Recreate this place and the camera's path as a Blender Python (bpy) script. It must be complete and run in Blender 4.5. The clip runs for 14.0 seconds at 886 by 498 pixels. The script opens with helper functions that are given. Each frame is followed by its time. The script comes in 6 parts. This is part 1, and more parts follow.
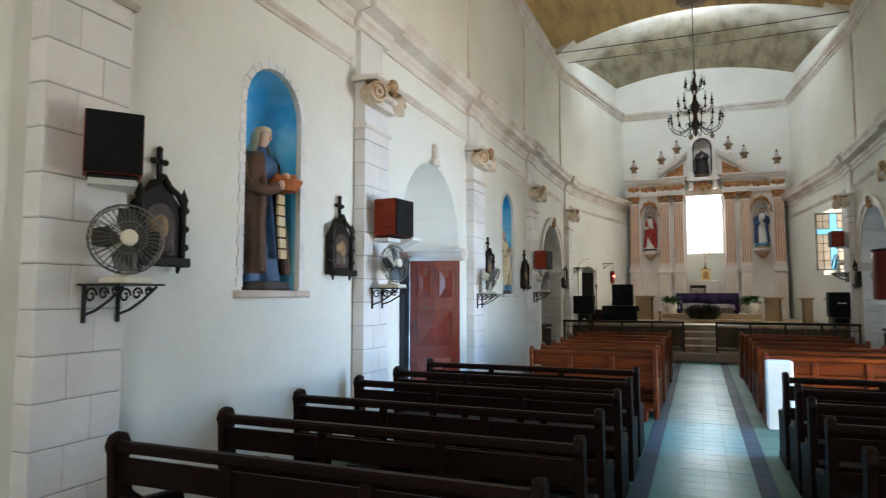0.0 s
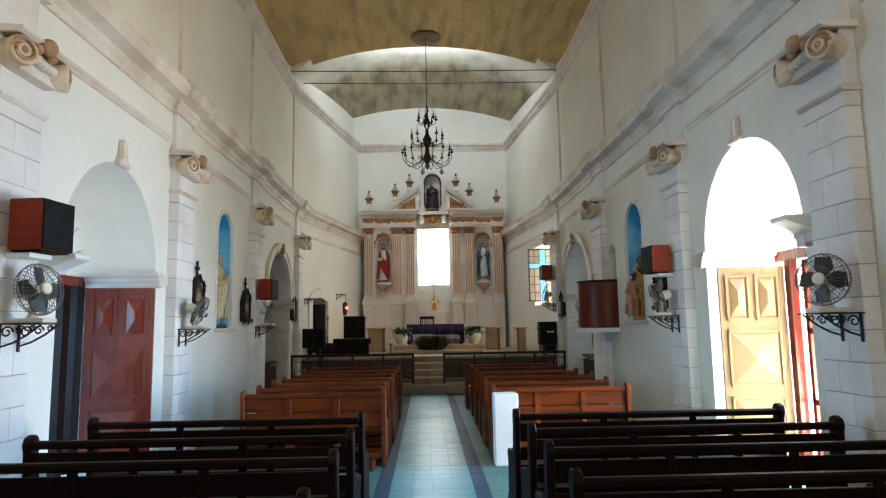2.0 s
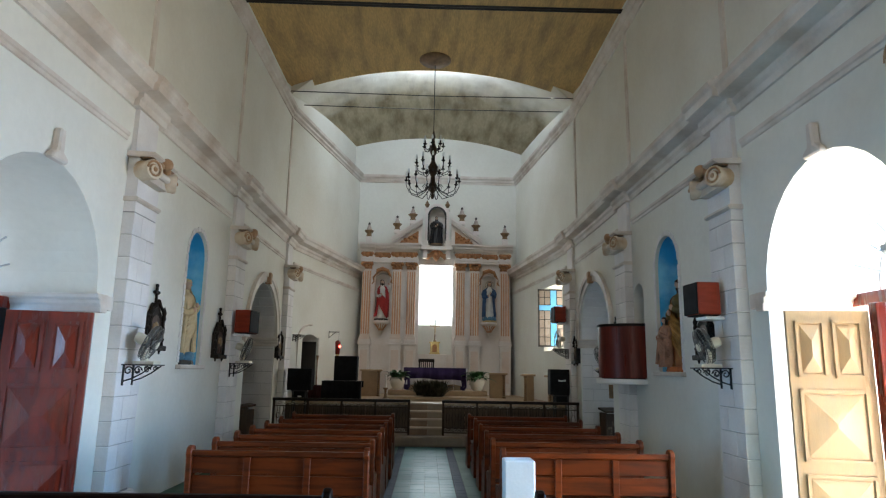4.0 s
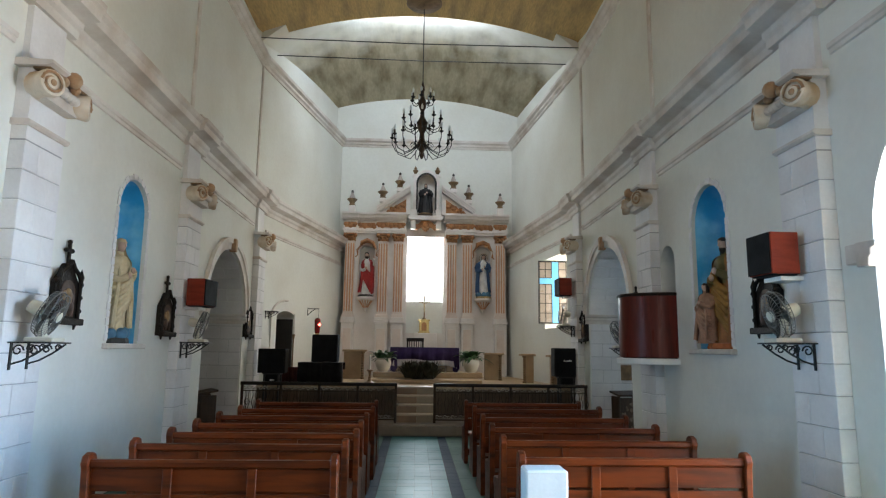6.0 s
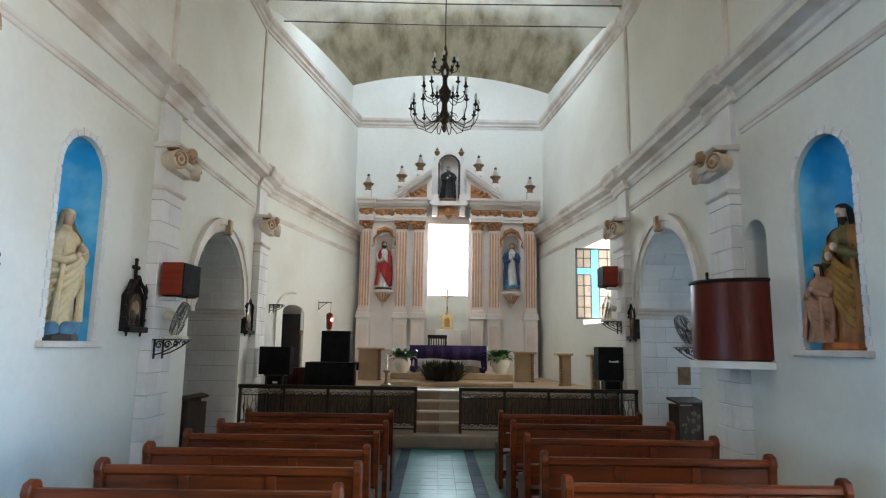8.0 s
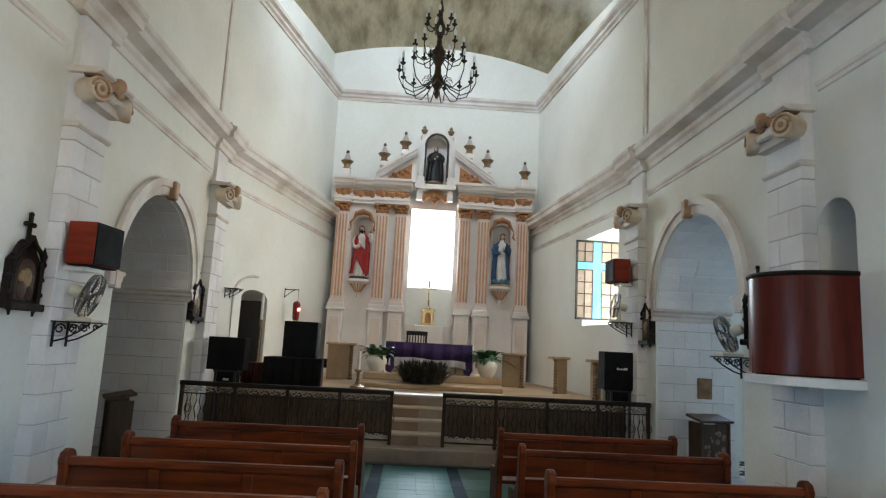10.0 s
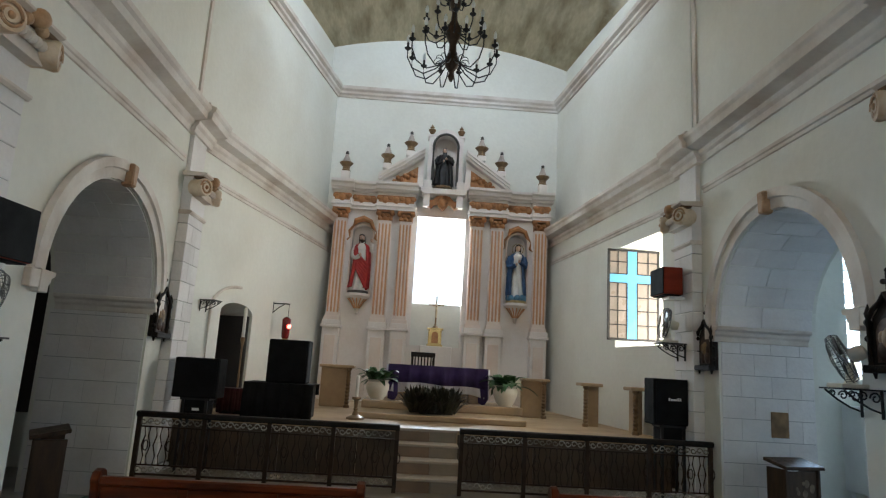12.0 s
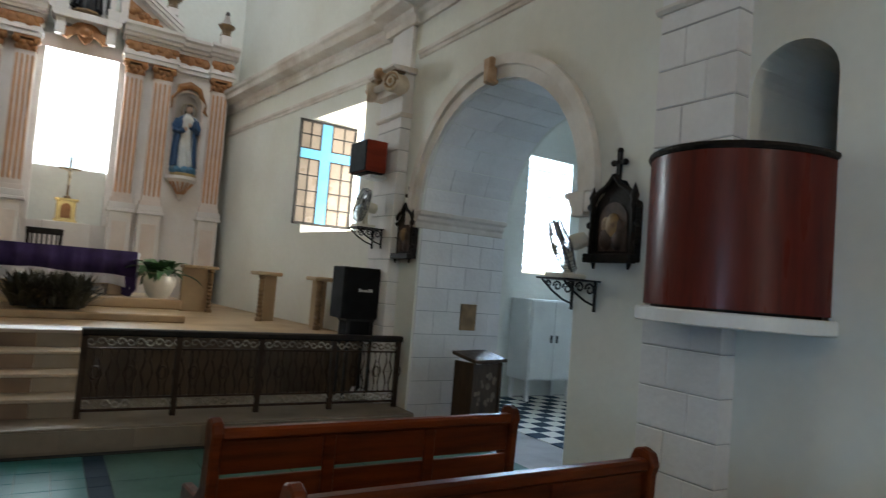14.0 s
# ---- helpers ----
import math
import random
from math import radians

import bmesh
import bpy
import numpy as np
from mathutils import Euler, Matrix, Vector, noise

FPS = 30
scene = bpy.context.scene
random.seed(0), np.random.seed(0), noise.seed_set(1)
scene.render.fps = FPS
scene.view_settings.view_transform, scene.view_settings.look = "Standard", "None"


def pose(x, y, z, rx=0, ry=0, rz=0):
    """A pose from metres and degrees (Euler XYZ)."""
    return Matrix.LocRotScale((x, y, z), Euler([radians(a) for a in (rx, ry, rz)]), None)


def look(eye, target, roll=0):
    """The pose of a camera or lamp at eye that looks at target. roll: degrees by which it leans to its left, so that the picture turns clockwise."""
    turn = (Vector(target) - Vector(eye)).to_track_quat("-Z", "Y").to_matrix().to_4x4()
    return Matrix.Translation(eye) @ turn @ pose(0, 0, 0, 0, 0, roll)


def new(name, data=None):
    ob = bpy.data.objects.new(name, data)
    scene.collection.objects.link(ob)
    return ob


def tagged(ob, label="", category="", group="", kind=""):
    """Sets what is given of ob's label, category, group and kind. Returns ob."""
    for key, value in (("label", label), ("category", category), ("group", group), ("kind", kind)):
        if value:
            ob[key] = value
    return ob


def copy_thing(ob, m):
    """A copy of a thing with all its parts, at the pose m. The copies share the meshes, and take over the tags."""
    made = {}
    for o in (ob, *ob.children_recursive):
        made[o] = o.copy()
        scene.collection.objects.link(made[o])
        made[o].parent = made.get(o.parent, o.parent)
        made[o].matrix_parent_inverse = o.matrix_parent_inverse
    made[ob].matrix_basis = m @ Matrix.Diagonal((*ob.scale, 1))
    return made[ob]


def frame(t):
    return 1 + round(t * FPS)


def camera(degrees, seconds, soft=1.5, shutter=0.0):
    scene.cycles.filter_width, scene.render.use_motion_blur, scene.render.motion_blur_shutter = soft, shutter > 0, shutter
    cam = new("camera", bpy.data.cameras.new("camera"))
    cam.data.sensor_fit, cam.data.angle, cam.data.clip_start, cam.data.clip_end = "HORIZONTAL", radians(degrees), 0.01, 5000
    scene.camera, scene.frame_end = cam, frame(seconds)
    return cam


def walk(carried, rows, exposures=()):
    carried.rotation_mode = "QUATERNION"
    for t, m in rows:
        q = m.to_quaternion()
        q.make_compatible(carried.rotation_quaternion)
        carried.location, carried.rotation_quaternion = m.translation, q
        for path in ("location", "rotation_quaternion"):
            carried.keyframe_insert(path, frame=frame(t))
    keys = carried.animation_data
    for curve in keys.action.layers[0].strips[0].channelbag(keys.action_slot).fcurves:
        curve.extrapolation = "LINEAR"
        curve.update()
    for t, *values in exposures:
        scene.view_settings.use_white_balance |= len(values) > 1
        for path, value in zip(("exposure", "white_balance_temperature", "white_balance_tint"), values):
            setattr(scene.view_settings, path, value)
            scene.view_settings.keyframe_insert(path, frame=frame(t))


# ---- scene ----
cam = camera(70.1, 14.0, soft=1.2, shutter=0.15)
METRES, EYE, TILT, LEAN, TURN = 10.4, 1.65, 0.0, 0.0, 22.0
ROWS = [
    (0.0, 0.0, 0.0, 0.0, 0.0, 4.13, 0.01),
    (0.5, 0.0089, 0.0199, -0.002, -10.01, 4.0, 1.83),
    (1.0, 0.0195, 0.0448, -0.0009, -19.69, 3.38, -0.11),
    (1.5, 0.0233, 0.07, -0.0005, -23.5, 3.98, 0.63),
    (2.0, 0.0364, 0.0982, 0.0004, -23.46, 6.88, 0.94),
    (2.5, 0.0499, 0.1245, 0.0014, -25.14, 8.14, -0.44),
    (3.0, 0.0585, 0.1548, 0.0033, -24.86, 10.05, -0.72),
    (3.5, 0.0739, 0.1831, 0.0029, -23.36, 10.91, -1.09),
    (6.0, 0.1445, 0.362, -0.0009, -24.49, 9.06, -0.73),
    (6.5, 0.1574, 0.3988, -0.0014, -25.15, 9.47, -1.31),
    (7.0, 0.1741, 0.4397, 0.0004, -24.74, 9.53, 0.91),
    (7.5, 0.1894, 0.471, 0.0009, -23.13, 9.8, -1.61),
    (8.0, 0.2004, 0.5053, 0.0016, -22.57, 8.77, -0.87),
    (10.5, 0.2566, 0.6878, 0.0012, -25.23, 8.69, -3.23),
    (11.0, 0.267, 0.7259, 0.0015, -25.42, 10.78, -3.03),
    (11.5, 0.2786, 0.7509, 0.0028, -24.54, 11.08, -4.47),
    (12.0, 0.2895, 0.7908, 0.0023, -25.1, 10.64, -3.35),
    (12.5, 0.3081, 0.8274, 0.0059, -22.63, 11.45, -4.07),
    (13.0, 0.3248, 0.8584, 0.0009, -24.84, 8.7, -3.23),
    (13.5, 0.355, 0.8926, -0.0026, -36.91, 5.87, -3.35),
    (14.0, 0.3733, 0.9137, -0.0056, -54.18, 3.2, -4.61),
]
walk(cam, [(t, pose(0, 0, EYE, TILT, LEAN, TURN) @ pose(METRES * x, METRES * y, METRES * z, 90 + pitch, roll, yaw)) for t, x, y, z, yaw, pitch, roll in ROWS],
     [(0.0, 1.92, 6900, 10), (0.5, 1.97, 7050, 10), (1.0, 1.9, 7200, 10), (1.5, 1.85, 7300, 10), (2.0, 1.83, 7150, 10), (2.5, 1.75, 7050, 10), (3.0, 1.61, 6800, 10), (3.6, 1.49, 6600, 10), (6.0, 1.79, 6600, 10), (6.5, 2.17, 6500, 10), (7.0, 2.27, 6450, 10), (7.5, 2.22, 6400, 10), (8.2, 2.22, 6350, 10), (10.5, 2.24, 6500, 10), (11.0, 2.15, 6500, 10), (12.0, 1.88, 6450, 10), (12.5, 1.84, 6400, 10), (13.5, 1.78, 6550, 10), (14.0, 1.89, 6650, 10)])

# ---- world, sun, daylight and exposure ----
world = bpy.data.worlds.new("sky")
scene.world = world
world.use_nodes = True
SUN_ELEV, SUN_AZ = 58.0, 120.0          # azimuth clockwise from the altar end (+y)
_sky = world.node_tree.nodes.new("ShaderNodeTexSky")
_sky.sky_type, _sky.sun_disc = "NISHITA", False
_sky.sun_elevation, _sky.sun_rotation = radians(SUN_ELEV), radians(SUN_AZ)
_bg = world.node_tree.nodes["Background"]
world.node_tree.links.new(_sky.outputs[0], _bg.inputs[0])
_bg.inputs[1].default_value = 0.15
sun_data = bpy.data.lights.new("sun", "SUN")
sun_data.energy, sun_data.angle, sun_data.color = 5.0, radians(0.5), (1.0, 0.95, 0.86)
sun = new("sun", sun_data)
_sd = Vector((math.sin(radians(SUN_AZ)) * math.cos(radians(SUN_ELEV)), math.cos(radians(SUN_AZ)) * math.cos(radians(SUN_ELEV)), math.sin(radians(SUN_ELEV))))
sun.matrix_world = look(_sd * 40, (0, 0, 0))


def daylight(eye, target, w, h, watts, colour=(0.86, 0.93, 1.0), spread=180):
    """Sky light that comes in through one opening."""
    d = bpy.data.lights.new("daylight", "AREA")
    d.shape, d.size, d.size_y, d.energy, d.color = "RECTANGLE", w, h, watts, colour
    d.spread = radians(spread)
    ob = new("daylight", d)
    ob.matrix_world = look(eye, target)
    return ob


SKY, BOUNCE = (0.22, 0.55, 1.0), (1.0, 0.93, 0.79)
daylight((4.8, 7.4, 2.0), (0, 7.4, -0.9), 1.9, 3.2, 112, SKY, 104)                  # east door, sky
daylight((4.8, 7.4, 0.9), (0, 7.6, 4.5), 1.9, 1.4, 122, BOUNCE)               # east door, off the sunlit paving
daylight((-4.8, 7.67, 1.3), (0, 7.67, -0.6), 1.6, 1.8, 34, SKY, 140)               # west door, in shade
daylight((0.21, 23.5, 3.95), (0.2, 15, 4.2), 1.2, 1.8, 74, (0.78, 0.91, 1.0))  # window over the altar
daylight((4.4, 18.1, 2.95), (0.0, 18.3, 3.6), 1.3, 1.5, 34, BOUNCE)          # sanctuary window
daylight((6.2, 17.75, 2.7), (5.6, 12.0, 1.6), 0.8, 1.6, 60, (0.5, 0.72, 1.0))             # side chapel window
daylight((0.0, -3.4, 1.8), (0.0, 6.0, 1.4), 2.2, 3.0, 6, (0.92, 0.95, 1.0))               # unseen main entrance behind the camera, added as fill
daylight((0.0, -3.4, 6.6), (0.0, 14.0, 7.4), 2.0, 2.0, 32, BOUNCE)           # added unseen high window over the entrance, to brighten vault and end wall
daylight((0.0, 17.80, 9.50), (0.2, 24.0, 7.9), 4.0, 0.26, 50, (0.70, 0.84, 1.0))  # glazed step between the two vaults

# ---- materials ----


def material(name, colour, rough=0.6, metal=0.0, vary=0.12, scale=3.0, fine=40.0, bump=0.15, second=None, streak=None, rand=0.0, coat=0.0, spec=0.5, island=0.0):
    """Two scales of variation, optional second colour in patches, fine relief; world-sized."""
    m = bpy.data.materials.new(name)
    m.use_nodes = True
    nt = m.node_tree
    N, Lk = nt.nodes, nt.links.new
    b = N["Principled BSDF"]
    geo = N.new("ShaderNodeNewGeometry")
    mp = N.new("ShaderNodeMapping")
    Lk(geo.outputs["Position"], mp.inputs[0])
    if streak:
        mp.inputs["Scale"].default_value = streak
    big, small = N.new("ShaderNodeTexNoise"), N.new("ShaderNodeTexNoise")
    big.inputs["Scale"].default_value, small.inputs["Scale"].default_value = scale, fine
    big.inputs["Detail"].default_value, small.inputs["Detail"].default_value = 5, 3
    Lk(mp.outputs[0], big.inputs[0]), Lk(mp.outputs[0], small.inputs[0])
    c = Vector(colour)
    second = Vector(second) if second else c * (1 - 2.2 * vary)
    ramp = N.new("ShaderNodeMix")
    ramp.data_type = "RGBA"
    ramp.inputs["A"].default_value, ramp.inputs["B"].default_value = (*c, 1), (*second, 1)
    rm = N.new("ShaderNodeMapRange")
    rm.inputs["From Min"].default_value, rm.inputs["From Max"].default_value = 0.42, 0.72
    Lk(big.outputs[0], rm.inputs[0]), Lk(rm.outputs[0], ramp.inputs["Factor"])
    out = ramp.outputs["Result"]
    hsv = N.new("ShaderNodeHueSaturation")
    vm = N.new("ShaderNodeMapRange")
    vm.inputs["To Min"].default_value, vm.inputs["To Max"].default_value = 1 - vary, 1 + vary
    Lk(small.outputs[0], vm.inputs[0])
    val = vm.outputs[0]
    if rand or island:
        info = N.new("ShaderNodeObjectInfo")
        src = geo.outputs["Random Per Island"] if island else info.outputs["Random"]
        rr = N.new("ShaderNodeMapRange")
        rr.inputs["To Min"].default_value, rr.inputs["To Max"].default_value = 1 - (rand or island), 1 + (rand or island)
        mul = N.new("ShaderNodeMath")
        mul.operation = "MULTIPLY"
        Lk(src, rr.inputs[0]), Lk(rr.outputs[0], mul.inputs[0]), Lk(val, mul.inputs[1])
        val = mul.outputs[0]
    Lk(val, hsv.inputs["Value"]), Lk(out, hsv.inputs["Color"])
    Lk(hsv.outputs[0], b.inputs["Base Color"])
    rg = N.new("ShaderNodeMapRange")
    rg.inputs["To Min"].default_value, rg.inputs["To Max"].default_value = max(0.02, rough - 0.12), min(1, rough + 0.12)
    Lk(big.outputs[0], rg.inputs[0]), Lk(rg.outputs[0], b.inputs["Roughness"])
    b.inputs["Metallic"].default_value = metal
    b.inputs["Coat Weight"].default_value = coat
    b.inputs["Coat Roughness"].default_value = 0.15
    b.inputs["Specular IOR Level"].default_value = spec
    if bump:
        bp = N.new("ShaderNodeBump")
        bp.inputs["Strength"].default_value, bp.inputs["Distance"].default_value = bump, 0.01
        Lk(small.outputs[0], bp.inputs["Height"]), Lk(bp.outputs[0], b.inputs["Normal"])
    return m


PLASTER = material("lime_plaster", (0.76, 0.757, 0.70), 0.8, vary=0.05, scale=0.7, fine=14, bump=0.25, second=(0.69, 0.67, 0.60))
TRIM = material("painted_moulding", (0.72, 0.67, 0.62), 0.7, vary=0.08, scale=1.6, fine=25, second=(0.52, 0.43, 0.36))
BLOCK = material("painted_stone_block", (0.76, 0.74, 0.73), 0.8, vary=0.06, scale=2.2, fine=30, bump=0.35, second=(0.67, 0.64, 0.63), rand=0.05)
JOINT = material("grey_joint", (0.42, 0.41, 0.41), 0.9, vary=0.1)
VAULT = material("board_marked_vault", (0.62, 0.42, 0.17), 0.85, vary=0.36, scale=1.1, fine=9, bump=0.5, second=(0.40, 0.28, 0.13), streak=(4.0, 0.7, 1.0))
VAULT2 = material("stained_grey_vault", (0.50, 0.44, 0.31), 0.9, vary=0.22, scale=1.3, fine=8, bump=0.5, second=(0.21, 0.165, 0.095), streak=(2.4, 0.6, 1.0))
DARKWOOD = material("dark_pew_wood", (0.012, 0.0045, 0.003), 0.5, vary=0.2, scale=2.0, fine=28, bump=0.12, streak=(1, 9, 9), rand=0.12, second=(0.007, 0.003, 0.002), spec=0.1)
REDWOOD = material("orange_pew_wood", (0.14, 0.026, 0.005), 0.36, vary=0.18, scale=2.0, fine=26, bump=0.12, streak=(1, 9, 9), rand=0.12, second=(0.045, 0.009, 0.002), spec=0.18)
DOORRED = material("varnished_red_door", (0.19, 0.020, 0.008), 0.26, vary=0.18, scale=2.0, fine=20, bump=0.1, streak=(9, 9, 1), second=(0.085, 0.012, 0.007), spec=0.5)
# the outside light on the east leaf is put into this tan
DOORTAN = material("sunlit_tan_door", (0.36, 0.225, 0.105), 0.5, vary=0.12, scale=2.0, fine=20, bump=0.1, streak=(9, 9, 1), second=(0.32, 0.21, 0.11))
PULPIT = material("mahogany_panel", (0.125, 0.018, 0.011), 0.3, vary=0.16, scale=2.2, fine=16, bump=0.06, streak=(8, 8, 0.8), second=(0.07, 0.011, 0.008), spec=0.2)
IRON = material("black_iron", (0.018, 0.017, 0.017), 0.5, 0.3, vary=0.2, scale=8)
BLACK = material("black_vinyl", (0.006, 0.006, 0.007), 0.8, vary=0.2, scale=8, fine=120, spec=0.2)
CARVED = material("dark_carved_wood", (0.014, 0.009, 0.006), 0.55, vary=0.3, scale=9, fine=60, bump=0.5, spec=0.22)
SPKRED = material("red_veneer", (0.24, 0.030, 0.012), 0.5, spec=0.2, vary=0.15, scale=3, fine=40, streak=(1, 1, 6))
WHITE = material("white_enamel", (0.80, 0.80, 0.78), 0.4, vary=0.05, scale=3)
CREAM = material("cream_plastic", (0.70, 0.66, 0.54), 0.4, vary=0.06, scale=4)
BLUE = material("blue_niche_paint", (0.03, 0.37, 0.70), 0.55, vary=0.10, scale=2.6, fine=12, second=(0.26, 0.66, 0.84))
PINK = material("pink_marble_paint", (0.74, 0.63, 0.56), 0.55, vary=0.08, scale=2.5, fine=20, second=(0.68, 0.54, 0.46))
PALE = material("pale_retable_paint", (0.78, 0.72, 0.68), 0.6, vary=0.06, scale=2.0, fine=24, second=(0.70, 0.62, 0.56))
FLUTE = material("terracotta_flute", (0.62, 0.32, 0.17), 0.6, vary=0.1, scale=4)
GOLD = material("tarnished_gilding", (0.40, 0.175, 0.065), 0.5, 0.25, vary=0.3, scale=9, fine=50, bump=0.6, second=(0.26, 0.12, 0.05))
SCROLL = material("worn_scroll_paint", (0.70, 0.60, 0.48), 0.6, vary=0.15, scale=5, fine=40, bump=0.4, second=(0.46, 0.30, 0.17))
CAPGOLD = material("ochre_volute_paint", (0.36, 0.20, 0.10), 0.55, vary=0.2, scale=7, fine=45, bump=0.4, second=(0.52, 0.36, 0.22))
BRASS = material("polished_brass", (0.62, 0.46, 0.20), 0.3, 0.95, vary=0.1, scale=6)
MARBLE = material("beige_marble", (0.43, 0.30, 0.17), 0.45, vary=0.1, scale=1.6, fine=14, bump=0.05, second=(0.28, 0.18, 0.10))
TWIST = material("brown_turned_stone", (0.22, 0.13, 0.06), 0.4, vary=0.2, scale=8)
STAIR = material("worn_stair_marble", (0.46, 0.37, 0.28), 0.45, vary=0.12, scale=2, fine=16, bump=0.08, second=(0.36, 0.29, 0.23))
RISER = material("brown_riser_stone", (0.23, 0.145, 0.085), 0.5, vary=0.16, scale=2, fine=16, bump=0.1, second=(0.15, 0.095, 0.06), rand=0.15)
RISER2 = material("tan_riser_stone", (0.30, 0.24, 0.17), 0.5, vary=0.14, scale=2, fine=16, bump=0.1, rand=0.15)
PLINTHSTONE = material("brown_step_stone", (0.25, 0.20, 0.15), 0.5, vary=0.18, scale=2, fine=16, bump=0.1, second=(0.17, 0.13, 0.095), rand=0.15)
# riser brown again, darkened by the shade behind the communion rail
FRONTSTONE = material("shaded_front_stone", (0.085, 0.052, 0.028), 0.55, vary=0.16, scale=2, fine=16, bump=0.1, second=(0.05, 0.033, 0.021), rand=0.15)
TILE = material("turquoise_cement_tile", (0.05, 0.19, 0.20), 0.34, vary=0.10, scale=1.3, fine=20, bump=0.03, second=(0.035, 0.155, 0.165), rand=0.07, spec=0.026)
TILEBLUE = material("blue_border_tile", (0.030, 0.055, 0.085), 0.45, vary=0.10, scale=1.3, fine=20, bump=0.03, rand=0.07, spec=0.012)
TILEGREEN = material("green_cement_floor", (0.075, 0.15, 0.125), 0.4, vary=0.12, scale=1.3, fine=20, bump=0.03, second=(0.05, 0.11, 0.09), spec=0.02, island=0.06)
PURPLE = material("purple_altar_cloth", (0.028, 0.011, 0.075), 0.9, vary=0.2, scale=6, fine=90, bump=0.3)
LINEN = material("white_linen", (0.72, 0.72, 0.78), 0.9, vary=0.06, scale=6, fine=90, bump=0.3)
# darkness of unlit rooms and reveals, held in one dark colour
UNLITDARK = material("unlit_room_dark", (0.035, 0.030, 0.027), 0.6, vary=0.15, scale=2, fine=20)
LEAF = material("plant_leaf", (0.045, 0.12, 0.035), 0.4, vary=0.25, scale=6, fine=30, island=0.3)
DARKLEAF = material("dark_foliage", (0.030, 0.028, 0.014), 0.6, vary=0.3, scale=6, fine=30, island=0.4)
CERAMIC = material("white_ceramic", (0.72, 0.68, 0.60), 0.35, vary=0.06, scale=5)
LANTERN = material("red_glass_lantern", (0.16, 0.010, 0.008), 0.2, vary=0.1)
CROSSBLUE = material("light_blue_glass_paint", (0.08, 0.33, 0.60), 0.4, vary=0.08, scale=4)
PANE = material("cream_frosted_pane", (0.20, 0.165, 0.14), 0.3, vary=0.12, scale=3, rand=0.12)
CEMENT = material("outdoor_paving", (0.5, 0.48, 0.44), 0.9, vary=0.1, scale=0.8)


def emitter(name, colour, strength):
    m = bpy.data.materials.new(name)
    m.use_nodes = True
    b = m.node_tree.nodes["Principled BSDF"]
    b.inputs["Base Color"].default_value = (*colour, 1)
    b.inputs["Emission Color"].default_value = (*colour, 1)
    b.inputs["Emission Strength"].default_value = strength
    return m


def painted_daylight_edge(m, y0, y1):
    """Daylight painted pale over the first stretch of the vault, with a ragged edge."""
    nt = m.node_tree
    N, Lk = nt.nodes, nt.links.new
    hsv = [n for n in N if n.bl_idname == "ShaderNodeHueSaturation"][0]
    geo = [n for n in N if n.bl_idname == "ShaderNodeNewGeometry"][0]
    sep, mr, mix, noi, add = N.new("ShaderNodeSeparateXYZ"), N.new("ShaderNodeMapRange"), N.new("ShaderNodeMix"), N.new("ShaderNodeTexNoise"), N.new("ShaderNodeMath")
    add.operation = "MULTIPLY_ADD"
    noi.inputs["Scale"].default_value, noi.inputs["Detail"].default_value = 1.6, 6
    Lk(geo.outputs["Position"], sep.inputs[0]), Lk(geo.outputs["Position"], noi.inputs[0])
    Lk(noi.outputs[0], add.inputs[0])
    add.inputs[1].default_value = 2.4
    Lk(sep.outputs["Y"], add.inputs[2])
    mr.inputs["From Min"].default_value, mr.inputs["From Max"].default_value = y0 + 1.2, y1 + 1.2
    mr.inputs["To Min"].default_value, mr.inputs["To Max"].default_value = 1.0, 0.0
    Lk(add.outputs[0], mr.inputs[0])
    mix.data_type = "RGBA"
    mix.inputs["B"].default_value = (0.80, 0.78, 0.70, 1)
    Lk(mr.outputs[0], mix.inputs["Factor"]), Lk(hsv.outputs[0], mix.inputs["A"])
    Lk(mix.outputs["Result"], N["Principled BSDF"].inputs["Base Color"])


# bright crescent behind the brown vault, put into the vault's colour
painted_daylight_edge(VAULT2, 18.2, 20.0)
BARGREY = material("pale_grey_bar_paint", (0.50, 0.50, 0.50), 0.5, vary=0.1)
BRONZE = material("dark_bronze", (0.06, 0.035, 0.02), 0.45, 0.4, vary=0.2, scale=8)
BANDWHITE = material("worn_white_rail_paint", (0.46, 0.43, 0.37), 0.6, vary=0.3, scale=3, fine=30, second=(0.10, 0.07, 0.045))
RAILBROWN = material("dark_brown_rail_paint", (0.042, 0.022, 0.011), 0.6, vary=0.2, scale=8, spec=0.25)
VIGIL = emitter("vigil_flame", (1.0, 0.06, 0.04), 6.0)

# ---- building helpers ----


def hexa(bm, p):
    v = [bm.verts.new(q) for q in p]
    for f in ((0, 1, 2, 3), (7, 6, 5, 4), (0, 4, 5, 1), (1, 5, 6, 2), (2, 6, 7, 3), (3, 7, 4, 0)):
        bm.faces.new([v[i] for i in f])
    return v


def box(bm, x0, x1, y0, y1, z0, z1, M=None):
    p = [Vector(q) for q in ((x0, y0, z0), (x1, y0, z0), (x1, y1, z0), (x0, y1, z0), (x0, y0, z1), (x1, y0, z1), (x1, y1, z1), (x0, y1, z1))]
    return hexa(bm, [M @ q for q in p] if M else p)


